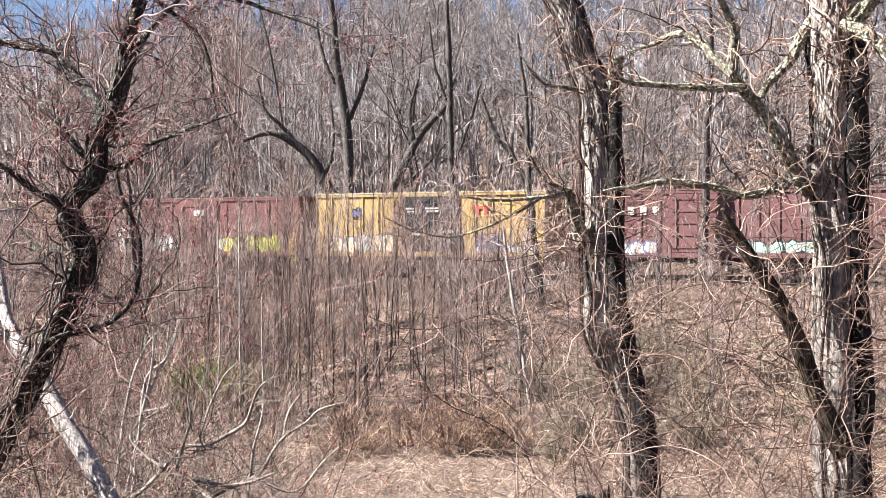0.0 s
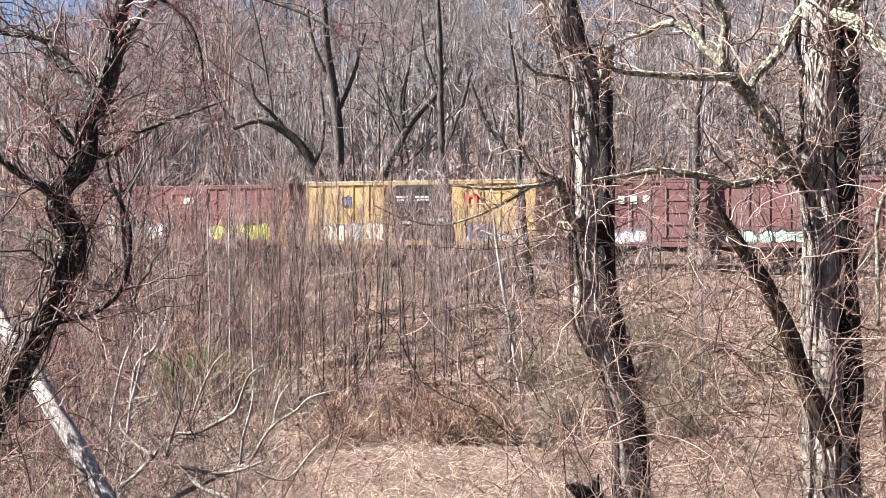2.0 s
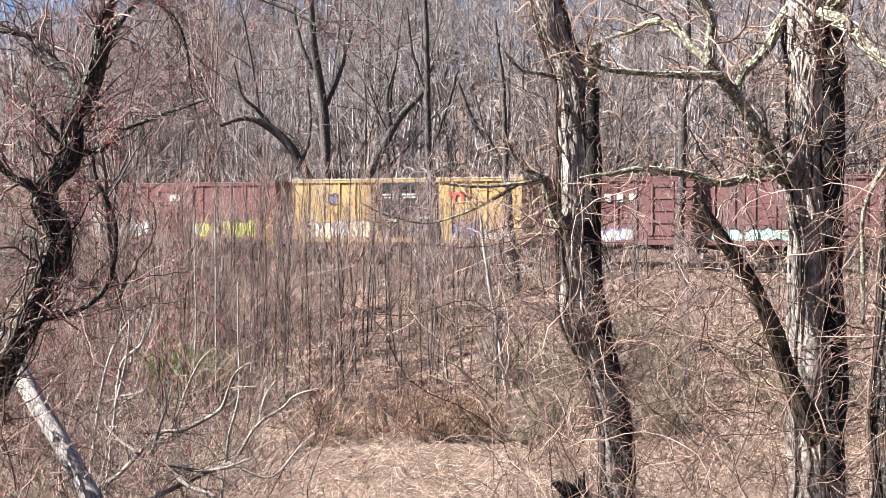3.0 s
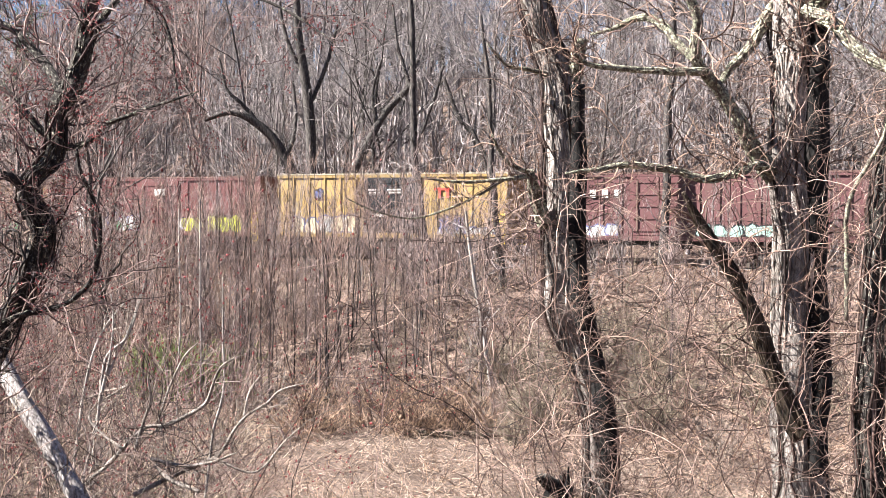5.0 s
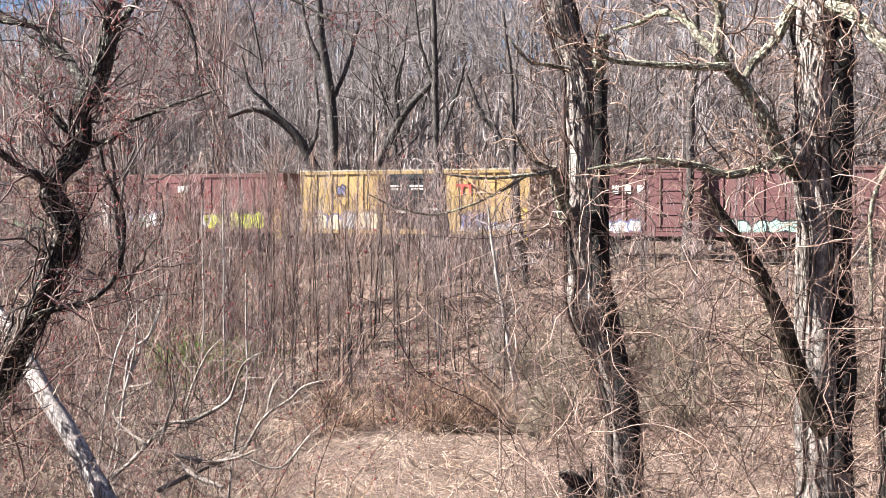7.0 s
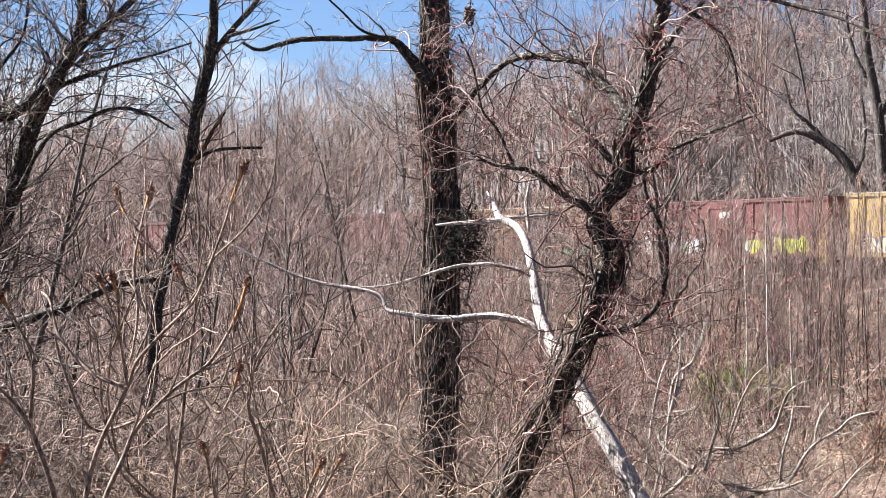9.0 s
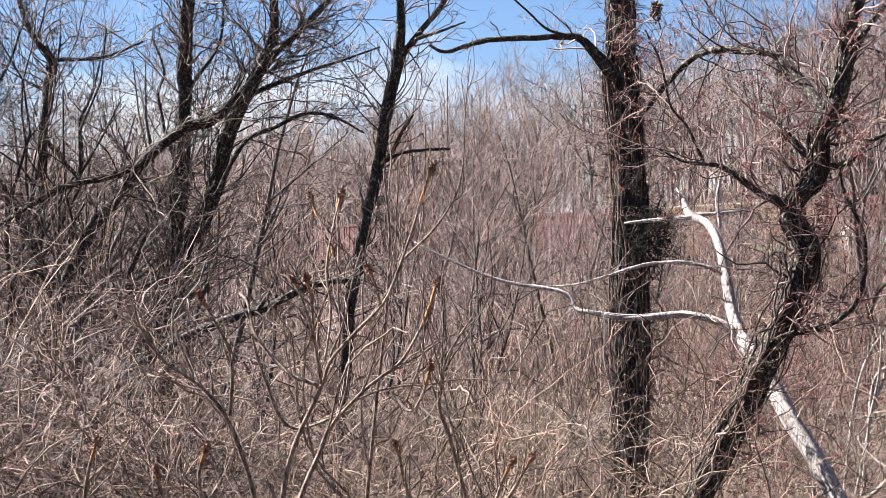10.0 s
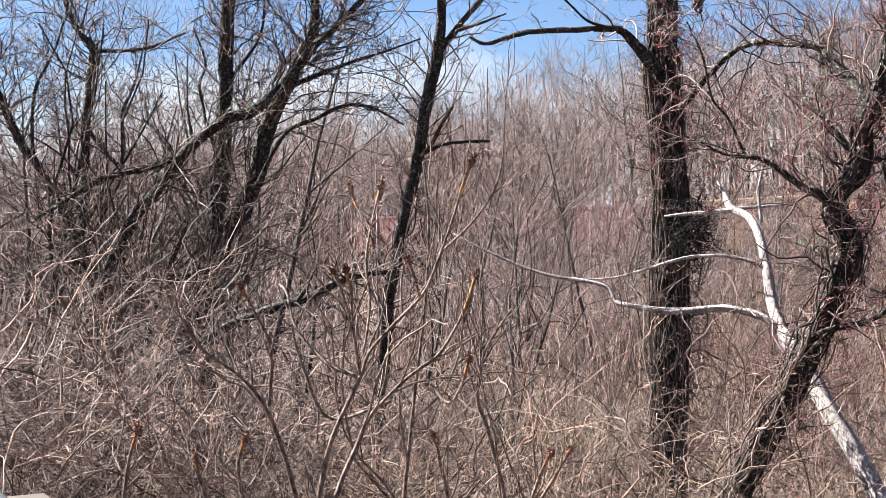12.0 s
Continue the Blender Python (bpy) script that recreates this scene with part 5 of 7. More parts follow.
limb(DEAD_TREE, "limb", (-3.81, 12.32, 6.19, 0.069), (-4.02, 12.30, 6.34, 0.053), (-4.39, 12.23, 6.43, 0.046), (-4.87, 12.09, 6.41, 0.043), (-5.26, 11.98, 6.48, 0.035), (-5.38, 11.98, 6.52, 0.032), (-5.46, 11.99, 6.63, 0.027), (-5.71, 11.92, 6.70, 0.027), (-6.02, 11.82, 6.76, 0.025), (-6.26, 11.74, 6.84, 0.022), (-6.55, 11.64, 6.98, 0.017), (-6.85, 11.51, 7.16, 0.011))
limb(DEAD_TREE, "limb", (-4.05, 12.56, 6.80, 0.033), (-4.20, 12.54, 6.89, 0.027), (-4.42, 12.50, 6.92, 0.023), (-4.68, 12.43, 6.92, 0.022), (-4.95, 12.36, 6.87, 0.019), (-5.21, 12.28, 6.79, 0.017), (-5.48, 12.20, 6.72, 0.014), (-5.79, 12.09, 6.70, 0.011))
limb(DEAD_TREE, "limb", (-4.49, 12.89, 7.38, 0.039), (-4.73, 12.89, 7.35, 0.028), (-5.03, 12.87, 7.33, 0.023), (-5.21, 12.88, 7.32, 0.014))
limb(DEAD_TREE, "limb", (-4.54, 12.93, 7.39, 0.028), (-4.33, 13.10, 7.40, 0.020), (-4.04, 13.30, 7.43, 0.011))
limb(DEAD_TREE, "limb", (-4.20, 12.83, 7.25, 0.022), (-4.23, 12.87, 7.52, 0.022), (-4.22, 12.93, 7.78, 0.017))
POST_TREE = []
limb(POST_TREE, "trunk", (-5.58, 13.92, 4.39, 0.213), (-5.58, 13.93, 5.50, 0.211), (-5.57, 13.93, 6.36, 0.210), (-5.57, 13.93, 7.35, 0.198), (-5.59, 13.92, 8.27, 0.186), (-5.62, 13.91, 9.08, 0.194), (-5.63, 13.90, 9.63, 0.201), (-5.61, 13.91, 10.19, 0.190), (-5.56, 13.93, 11.36, 0.155), (-5.49, 13.96, 12.60, 0.092))
limb(POST_TREE, "limb", (-5.66, 13.78, 8.91, 0.111), (-5.74, 13.63, 9.10, 0.092), (-5.88, 13.45, 9.28, 0.067), (-6.00, 13.27, 9.33, 0.052), (-6.22, 13.04, 9.31, 0.042), (-6.60, 12.73, 9.28, 0.042), (-6.80, 12.49, 9.18, 0.036), (-6.93, 12.30, 9.12, 0.029), (-7.01, 12.12, 9.18, 0.015))
limb(POST_TREE, "limb", (-5.92, 13.13, 9.31, 0.027), (-6.09, 12.98, 9.38, 0.018), (-6.24, 12.83, 9.55, 0.015), (-6.40, 12.68, 9.74, 0.012))
limb(POST_TREE, "limb", (-5.58, 13.93, 9.82, 0.088), (-5.47, 14.25, 10.30, 0.071), (-5.26, 14.62, 10.86, 0.053), (-5.10, 14.95, 11.63, 0.027))
SNAG_TREE = []
limb(SNAG_TREE, "trunk", (-9.38, 14.18, 6.41, 0.098), (-9.30, 14.23, 6.87, 0.098), (-9.24, 14.27, 7.21, 0.105), (-9.17, 14.32, 7.63, 0.098), (-9.09, 14.36, 8.05, 0.098), (-9.01, 14.41, 8.47, 0.091), (-8.95, 14.45, 8.96, 0.099), (-8.86, 14.51, 9.38, 0.106), (-8.83, 14.53, 9.80, 0.085), (-8.82, 14.53, 10.22, 0.064), (-8.81, 14.54, 11.27, 0.036))
limb(SNAG_TREE, "limb", (-8.85, 14.52, 9.43, 0.071), (-8.60, 14.55, 9.71, 0.064), (-8.38, 14.56, 9.94, 0.056), (-8.16, 14.57, 10.23, 0.049), (-7.87, 14.62, 10.83, 0.028))
limb(SNAG_TREE, "limb", (-8.56, 14.46, 9.68, 0.035), (-8.20, 14.49, 9.77, 0.024), (-7.88, 14.50, 9.84, 0.014))
limb(SNAG_TREE, "broken_limb", (-8.97, 14.32, 8.15, 0.042), (-8.79, 14.24, 8.32, 0.035), (-8.59, 14.16, 8.53, 0.034), (-8.39, 14.09, 8.73, 0.020))
limb(SNAG_TREE, "broken_limb", (-8.96, 14.33, 8.20, 0.042), (-8.67, 14.31, 8.31, 0.031), (-8.35, 14.31, 8.31, 0.027), (-8.02, 14.31, 8.31, 0.024))
limb(SNAG_TREE, "broken_limb", (-9.14, 14.09, 7.66, 0.017), (-8.84, 14.05, 7.49, 0.021), (-8.59, 13.97, 7.34, 0.020), (-8.40, 13.85, 7.12, 0.013))
DARK_TREE = []
limb(DARK_TREE, "trunk", (-11.81, 13.59, 5.88, 0.119), (-11.75, 13.63, 6.60, 0.126), (-11.71, 13.67, 7.24, 0.119), (-11.66, 13.71, 7.96, 0.126), (-11.62, 13.74, 8.76, 0.134), (-11.60, 13.76, 9.48, 0.127), (-11.59, 13.77, 9.99, 0.113), (-11.54, 13.81, 10.57, 0.098), (-11.48, 13.86, 11.80, 0.061))
limb(DARK_TREE, "limb", (-11.59, 13.77, 9.23, 0.037), (-11.28, 13.87, 9.58, 0.030), (-11.09, 13.86, 9.88, 0.022), (-10.97, 13.79, 10.29, 0.018), (-10.79, 13.78, 10.84, 0.015))
limb(DARK_TREE, "limb", (-11.66, 13.71, 8.18, 0.037), (-11.87, 13.63, 8.76, 0.034), (-11.97, 13.65, 9.20, 0.030), (-11.96, 13.75, 9.50, 0.023), (-12.12, 13.72, 9.95, 0.015))
LEAN_TREE = []
limb(LEAN_TREE, "trunk", (-11.71, 13.01, 5.78, 0.130), (-11.50, 13.19, 6.47, 0.144), (-11.29, 13.37, 7.02, 0.152), (-11.11, 13.52, 7.59, 0.159), (-10.97, 13.63, 8.08, 0.145), (-10.89, 13.70, 8.57, 0.138), (-10.75, 13.81, 9.00, 0.116), (-10.58, 13.94, 9.36, 0.102), (-10.44, 14.05, 9.72, 0.088), (-10.40, 14.08, 10.07, 0.066), (-10.39, 14.08, 10.86, 0.044))
limb(LEAN_TREE, "limb", (-10.62, 13.78, 9.13, 0.072), (-10.29, 13.90, 9.55, 0.058), (-9.95, 14.03, 9.89, 0.050), (-9.66, 14.11, 10.22, 0.036), (-9.32, 14.22, 10.70, 0.022))
limb(LEAN_TREE, "limb", (-10.60, 13.80, 9.10, 0.043), (-10.21, 13.90, 9.21, 0.039), (-9.73, 14.06, 9.37, 0.032), (-9.41, 14.10, 9.45, 0.021), (-8.93, 14.23, 9.59, 0.014))
limb(LEAN_TREE, "limb", (-10.87, 13.46, 7.82, 0.043), (-10.58, 13.61, 8.45, 0.039), (-10.21, 13.82, 8.66, 0.036), (-9.89, 13.98, 8.83, 0.035), (-9.56, 14.13, 8.78, 0.028), (-9.21, 14.29, 8.55, 0.014))
CROSS_TREE = []
limb(CROSS_TREE, "trunk", (-12.30, 12.02, 6.23, 0.092), (-11.96, 12.36, 7.33, 0.089), (-11.72, 12.59, 7.78, 0.085), (-11.46, 12.82, 8.24, 0.085), (-11.10, 13.14, 8.64, 0.085), (-10.83, 13.36, 8.76, 0.082), (-10.55, 13.58, 9.08, 0.086), (-10.27, 13.80, 9.54, 0.072), (-9.98, 14.01, 9.86, 0.058), (-9.63, 14.25, 10.29, 0.043), (-9.28, 14.48, 10.78, 0.022))
limb(CROSS_TREE, "limb", (-11.46, 12.82, 8.20, 0.064), (-11.61, 12.48, 8.07, 0.070), (-11.89, 12.01, 7.90, 0.063), (-12.11, 11.57, 7.69, 0.048), (-12.30, 11.14, 7.38, 0.027))
HOOK_TREE = []
limb(HOOK_TREE, "trunk", (-14.47, 13.81, 6.11, 0.091), (-14.41, 13.87, 7.06, 0.091), (-14.35, 13.93, 7.94, 0.083), (-14.34, 13.95, 8.74, 0.083), (-14.29, 13.99, 9.38, 0.083), (-14.26, 14.02, 9.86, 0.083), (-14.38, 13.90, 10.09, 0.050), (-14.50, 13.78, 10.41, 0.042), (-14.60, 13.67, 11.04, 0.034))
limb(HOOK_TREE, "limb", (-14.26, 14.02, 9.87, 0.050), (-13.95, 14.10, 9.83, 0.041), (-13.50, 14.30, 9.87, 0.033), (-12.99, 14.55, 10.06, 0.020))
limb(HOOK_TREE, "limb", (-14.32, 13.96, 8.74, 0.050), (-14.08, 14.38, 8.27, 0.033), (-14.15, 14.49, 9.01, 0.034), (-14.10, 14.70, 9.52, 0.025), (-14.07, 14.91, 10.20, 0.017))
BACK_TREE = []
limb(BACK_TREE, "trunk", (-13.43, 13.44, 6.14, 0.094), (-13.59, 13.28, 6.76, 0.086), (-13.79, 13.07, 7.44, 0.078), (-14.03, 12.81, 8.12, 0.071), (-14.17, 12.65, 8.41, 0.071), (-14.29, 12.52, 8.78, 0.071), (-14.36, 12.44, 9.08, 0.063), (-14.54, 12.23, 9.67, 0.055), (-14.76, 11.97, 10.61, 0.040))
limb(BACK_TREE, "limb", (-14.08, 12.76, 8.19, 0.039), (-14.07, 12.76, 9.02, 0.032), (-13.90, 12.95, 9.70, 0.024), (-13.72, 13.14, 10.39, 0.016))
DEAD_BRANCH = []
limb(DEAD_BRANCH, "limb", (-3.55, 15.60, 4.20, 0.040), (-3.10, 15.61, 4.62, 0.040), (-2.90, 15.56, 4.82, 0.033), (-2.58, 15.53, 4.89, 0.033), (-2.25, 15.49, 5.09, 0.029), (-2.15, 15.42, 5.29, 0.026), (-2.04, 15.35, 5.52, 0.019), (-1.88, 15.29, 5.63, 0.010))
limb(DEAD_BRANCH, "limb", (-2.98, 15.31, 4.10, 0.039), (-2.41, 15.31, 4.38, 0.036), (-2.03, 15.27, 4.58, 0.032), (-1.77, 15.20, 4.94, 0.025), (-1.51, 15.12, 5.14, 0.022), (-1.35, 15.04, 5.30, 0.019), (-1.07, 14.96, 5.39, 0.009))
limb(DEAD_BRANCH, "limb", (-3.02, 15.51, 4.57, 0.033), (-2.91, 15.46, 4.91, 0.029), (-2.83, 15.41, 5.15, 0.026), (-2.85, 15.34, 5.41, 0.013))
limb(DEAD_BRANCH, "limb", (-2.80, 15.35, 4.47, 0.033), (-2.41, 15.28, 4.43, 0.032), (-2.08, 15.19, 4.50, 0.022), (-1.82, 15.09, 4.61, 0.013))
limb(DEAD_BRANCH, "limb", (-2.77, 15.35, 4.43, 0.033), (-2.56, 15.08, 4.33, 0.032), (-2.21, 14.84, 4.22, 0.031))
limb(DEAD_BRANCH, "limb", (-2.82, 15.65, 4.74, 0.023), (-2.67, 15.54, 5.21, 0.020), (-2.47, 15.44, 5.60, 0.016), (-2.29, 15.33, 5.80, 0.010))
limb(DEAD_BRANCH, "limb", (-3.14, 15.48, 4.57, 0.026), (-3.41, 15.56, 4.75, 0.020), (-3.56, 15.65, 4.93, 0.020), (-3.41, 15.81, 5.11, 0.013), (-3.18, 15.99, 5.25, 0.010))
limb(DEAD_BRANCH, "limb", (-1.80, 15.50, 4.87, 0.019), (-1.76, 15.70, 5.19, 0.016), (-1.66, 15.91, 5.37, 0.010))
limb(DEAD_BRANCH, "limb", (-2.09, 15.26, 4.52, 0.019), (-1.64, 15.18, 4.38, 0.019), (-1.32, 15.08, 4.71, 0.016), (-1.12, 14.96, 4.91, 0.009))
FALLEN_TRUNK = []
limb(FALLEN_TRUNK, "limb", (-8.75, 9.40, 5.90, 0.055), (-8.60, 9.75, 6.15, 0.050), (-8.23, 10.06, 6.39, 0.045), (-7.90, 10.36, 6.52, 0.042), (-7.50, 10.60, 6.72, 0.036), (-7.22, 10.80, 6.80, 0.028), (-6.95, 10.95, 6.95, 0.012))
limb(FALLEN_TRUNK, "limb", (-7.90, 10.36, 6.52, 0.026), (-7.70, 10.30, 6.72, 0.018), (-7.55, 10.20, 6.95, 0.008))
SUMAC = []
limb(SUMAC, "stem", (-3.74, 4.94, 5.75, 0.017), (-3.78, 4.87, 6.09, 0.014), (-3.82, 4.80, 6.30, 0.013), (-3.89, 4.70, 6.45, 0.010), (-3.99, 4.57, 6.57, 0.009), (-4.04, 4.48, 6.72, 0.007), (-4.04, 4.44, 6.82, 0.006))
limb(SUMAC, "stem", (-3.58, 4.81, 5.79, 0.016), (-3.50, 4.82, 6.16, 0.015), (-3.37, 4.86, 6.45, 0.012), (-3.31, 4.85, 6.57, 0.011), (-3.20, 4.86, 6.68, 0.011), (-3.07, 4.90, 6.81, 0.010), (-2.99, 4.89, 6.95, 0.008), (-2.91, 4.89, 7.14, 0.007), (-2.86, 4.87, 7.25, 0.007), (-2.80, 4.85, 7.36, 0.007))
limb(SUMAC, "stem", (-3.53, 4.85, 5.74, 0.016), (-3.45, 4.96, 6.17, 0.014), (-3.44, 5.02, 6.25, 0.013), (-3.35, 5.13, 6.39, 0.011), (-3.29, 5.22, 6.47, 0.011), (-3.23, 5.31, 6.55, 0.010), (-3.16, 5.40, 6.74, 0.009), (-3.13, 5.46, 6.88, 0.008))
limb(SUMAC, "stem", (-3.80, 4.77, 6.31, 0.010), (-3.75, 4.72, 6.57, 0.009), (-3.76, 4.63, 6.74, 0.007), (-3.76, 4.54, 6.85, 0.007))
limb(SUMAC, "stem", (-3.37, 4.85, 6.45, 0.011), (-3.54, 4.84, 6.52, 0.010), (-3.70, 4.85, 6.66, 0.009), (-3.79, 4.90, 6.81, 0.008), (-3.88, 4.96, 6.85, 0.006))
limb(SUMAC, "stem", (-3.36, 4.85, 6.47, 0.010), (-3.33, 4.75, 6.67, 0.008), (-3.31, 4.64, 6.84, 0.007), (-3.28, 4.54, 6.92, 0.007))
limb(SUMAC, "stem", (-3.27, 4.67, 6.70, 0.007), (-3.22, 4.58, 6.84, 0.007), (-3.18, 4.49, 6.92, 0.006))
limb(SUMAC, "stem", (-3.09, 4.91, 6.80, 0.007), (-3.03, 4.77, 6.90, 0.007), (-2.97, 4.63, 6.96, 0.007))
limb(SUMAC, "stem", (-3.48, 5.37, 5.69, 0.015), (-3.42, 5.32, 6.04, 0.013), (-3.34, 5.27, 6.41, 0.010), (-3.26, 5.22, 6.80, 0.009), (-3.21, 5.17, 7.10, 0.008), (-3.18, 5.09, 7.39, 0.006))
limb(SUMAC, "stem", (-3.02, 4.95, 6.98, 0.007), (-2.83, 4.95, 7.14, 0.007), (-2.70, 4.91, 7.32, 0.005), (-2.63, 4.83, 7.59, 0.003), (-2.56, 4.75, 7.78, 0.002))
limb(SUMAC, "stem", (-2.98, 5.44, 5.72, 0.013), (-2.99, 5.34, 6.14, 0.011), (-3.01, 5.25, 6.35, 0.010), (-2.94, 5.20, 6.56, 0.007), (-2.81, 5.19, 6.75, 0.006))
limb(SUMAC, "stem", (-3.40, 4.94, 6.56, 0.007), (-3.41, 5.00, 6.76, 0.007), (-3.45, 5.03, 6.95, 0.008), (-3.45, 5.09, 7.15, 0.006), (-3.45, 5.15, 7.29, 0.006))
limb(SUMAC, "stem", (-3.37, 4.97, 7.10, 0.006), (-3.45, 4.97, 7.19, 0.006), (-3.50, 4.99, 7.28, 0.006))
limb(SUMAC, "stem", (-3.25, 5.39, 5.71, 0.013), (-3.21, 5.25, 6.04, 0.010), (-3.15, 5.11, 6.19, 0.007))
limb(SUMAC, "stem", (-2.94, 5.57, 5.70, 0.013), (-2.83, 5.46, 5.93, 0.010), (-2.71, 5.35, 6.11, 0.008))
limb(SUMAC, "stem", (-2.92, 5.58, 5.78, 0.011), (-2.74, 5.50, 6.01, 0.009), (-2.63, 5.40, 6.12, 0.008))
limb(SUMAC, "stem", (-3.55, 4.33, 5.88, 0.012), (-3.55, 4.27, 6.12, 0.009), (-3.50, 4.24, 6.26, 0.007))
limb(SUMAC, "stem", (-3.65, 4.24, 5.89, 0.012), (-3.67, 4.17, 6.10, 0.009), (-3.65, 4.12, 6.18, 0.007))
limb(SUMAC, "stem", (-3.72, 3.77, 5.97, 0.011), (-3.66, 3.76, 6.21, 0.009), (-3.60, 3.75, 6.34, 0.006))
limb(SUMAC, "stem", (-3.11, 5.02, 6.42, 0.009), (-3.01, 5.00, 6.35, 0.008), (-2.92, 4.97, 6.45, 0.007), (-2.86, 4.93, 6.55, 0.007))
limb(SUMAC, "stem", (-3.47, 5.26, 6.31, 0.009), (-3.68, 5.07, 6.24, 0.009), (-3.76, 4.97, 6.50, 0.008), (-3.78, 4.92, 6.66, 0.006))

vine_tree, vl = hero("vine_tree", VINE_TREE, {"trunk": BARK_GREY, "limb": BARK_LICHEN, "hairy_vine_shade": BARK_HAIRY_SHADE}, "old grey vine-wrapped tree with a broken limb", (8, 0.5), sides=26, seed=2, rough=0.08, slim=0.8)
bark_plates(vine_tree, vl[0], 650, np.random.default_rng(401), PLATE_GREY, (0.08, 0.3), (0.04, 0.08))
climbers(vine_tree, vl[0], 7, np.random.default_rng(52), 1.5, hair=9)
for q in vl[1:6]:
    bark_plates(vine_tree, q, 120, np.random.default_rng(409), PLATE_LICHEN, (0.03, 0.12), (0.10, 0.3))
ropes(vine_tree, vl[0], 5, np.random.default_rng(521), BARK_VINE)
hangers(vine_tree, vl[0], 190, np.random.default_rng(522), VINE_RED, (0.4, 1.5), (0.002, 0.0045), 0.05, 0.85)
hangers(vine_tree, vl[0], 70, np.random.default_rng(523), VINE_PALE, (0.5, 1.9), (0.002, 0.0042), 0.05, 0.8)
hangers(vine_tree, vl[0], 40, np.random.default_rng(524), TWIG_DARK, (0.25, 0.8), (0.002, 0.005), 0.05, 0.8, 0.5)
shag_tree, sl = hero("shaggy_tree", SHAG_TREE, {"trunk": BARK_GREY, "limb": BARK_LICHEN, "broken_limb": DEAD_LOG, "hairy_vine_shade": BARK_HAIRY_SHADE}, "large pale shaggy-barked tree with lichened limbs and a broken leaning limb", (8, 0.55), sides=32, seed=3, rough=0.07)
bark_plates(shag_tree, sl[0], 900, np.random.default_rng(402), PLATE_GREY, (0.15, 0.5), (0.035, 0.07))
bark_plates(shag_tree, sl[0], 2200, np.random.default_rng(412), PLATE_GREY, (0.05, 0.18), (0.03, 0.065))
climbers(shag_tree, sl[0], 5, np.random.default_rng(53), 1.3, hair=8)
for q in sl[1:8]:
    bark_plates(shag_tree, q, 330, np.random.default_rng(410), PLATE_LICHEN, (0.03, 0.14), (0.10, 0.28))
bark_plates(shag_tree, sl[8], 170, np.random.default_rng(411), DEAD_LOG, (0.15, 0.7), (0.06, 0.16))
ropes(shag_tree, sl[0], 2, np.random.default_rng(531), BARK_VINE)
hangers(shag_tree, sl[0], 50, np.random.default_rng(532), VINE_PALE, (0.5, 1.9), (0.002, 0.0045), 0.05, 0.85)
hangers(shag_tree, sl[0], 50, np.random.default_rng(533), VINE_RED, (0.4, 1.6), (0.002, 0.0045), 0.05, 0.85)
for i, k in ((1, 26), (4, 26), (6, 14), (7, 14)):
    hangers(shag_tree, sl[i], k, np.random.default_rng(534 + i), VINE_RED, (0.4, 1.3), (0.0018, 0.004), 0.1, 1.0, 0.8, -0.08)
edge_tree, el = hero("vine_covered_tree", EDGE_TREE, {"trunk": BARK_DARK, "limb": BARK_LICHEN}, "dark tree hidden under climbing vine stems", (5, 0.5), sides=22, seed=4, rough=0.1)
climbers(edge_tree, el[0], 12, np.random.default_rng(54), 1.6, VINE_RED, hair=12)
ropes(edge_tree, el[0], 6, np.random.default_rng(541), BARK_VINE, (0.008, 0.016))
hangers(edge_tree, el[0], 160, np.random.default_rng(542), VINE_PALE, (0.4, 1.5), (0.002, 0.004), 0.0, 0.9)
bark_plates(edge_tree, el[0], 500, np.random.default_rng(406), PLATE_DARK, (0.1, 0.4))
bent_tree, bl = hero("bent_tree", BENT_TREE, {"trunk": BARK_LEFT, "limb": BARK_LEFT}, "crooked dark tree with an elbow and red buds", (11, 0.8), TWIG_BUDDED, sides=24, seed=5, rough=0.15, buds=0.9, fine=5, slim=0.74, wave=0.3)
for q in bl[1:]:
    bark_plates(bent_tree, q, 120, np.random.default_rng(415), PLATE_BENT, (0.04, 0.2), (0.12, 0.3))
bark_plates(bent_tree, bl[0], 900, np.random.default_rng(403), PLATE_BENT, (0.06, 0.25), (0.07, 0.16))
climbers(bent_tree, bl[0], 6, np.random.default_rng(55), 1.5, TWIG_DARK, hair=8, hi=0.75)
climbers(bent_tree, bl[0], 7, np.random.default_rng(56), 3.6, TWIG_DARK, hair=14, hi=0.55)
ropes(bent_tree, bl[0], 4, np.random.default_rng(561), BARK_VINE, (0.006, 0.014), 0.0, 0.7)
hangers(bent_tree, bl[0], 170, np.random.default_rng(562), VINE_RED, (0.3, 1.2), (0.0018, 0.004), 0.0, 0.6)
hangers(bent_tree, bl[0], 60, np.random.default_rng(563), TWIG_TAN, (0.3, 1.0), (0.0018, 0.004), 0.0, 0.55, 0.6)
dead_tree, dl = hero("dead_tree", DEAD_TREE, {"trunk": DEADWOOD, "limb": DEADWOOD}, "bleached barkless leaning dead tree with bare limbs", (1.2, 0.25), TWIG_PALE, sides=20, seed=6, rough=0.055, slim=0.74, wave=0.2)
for q in dl[1:]:
    bark_plates(dead_tree, q, 70, np.random.default_rng(413), DEADWOOD, (0.06, 0.4), (0.15, 0.34), 0.95)
post_tree, pl = hero("ivy_post_tree", POST_TREE, {"trunk": BARK_VINE, "limb": BARK_DARK}, "upright dark trunk shaggy with climbing vines", (4, 0.4), sides=26, seed=7, rough=0.1, slim=0.72)
for q in pl[1:]:
    bark_plates(post_tree, q, 160, np.random.default_rng(414), PLATE_DARK, (0.05, 0.25), (0.12, 0.3))
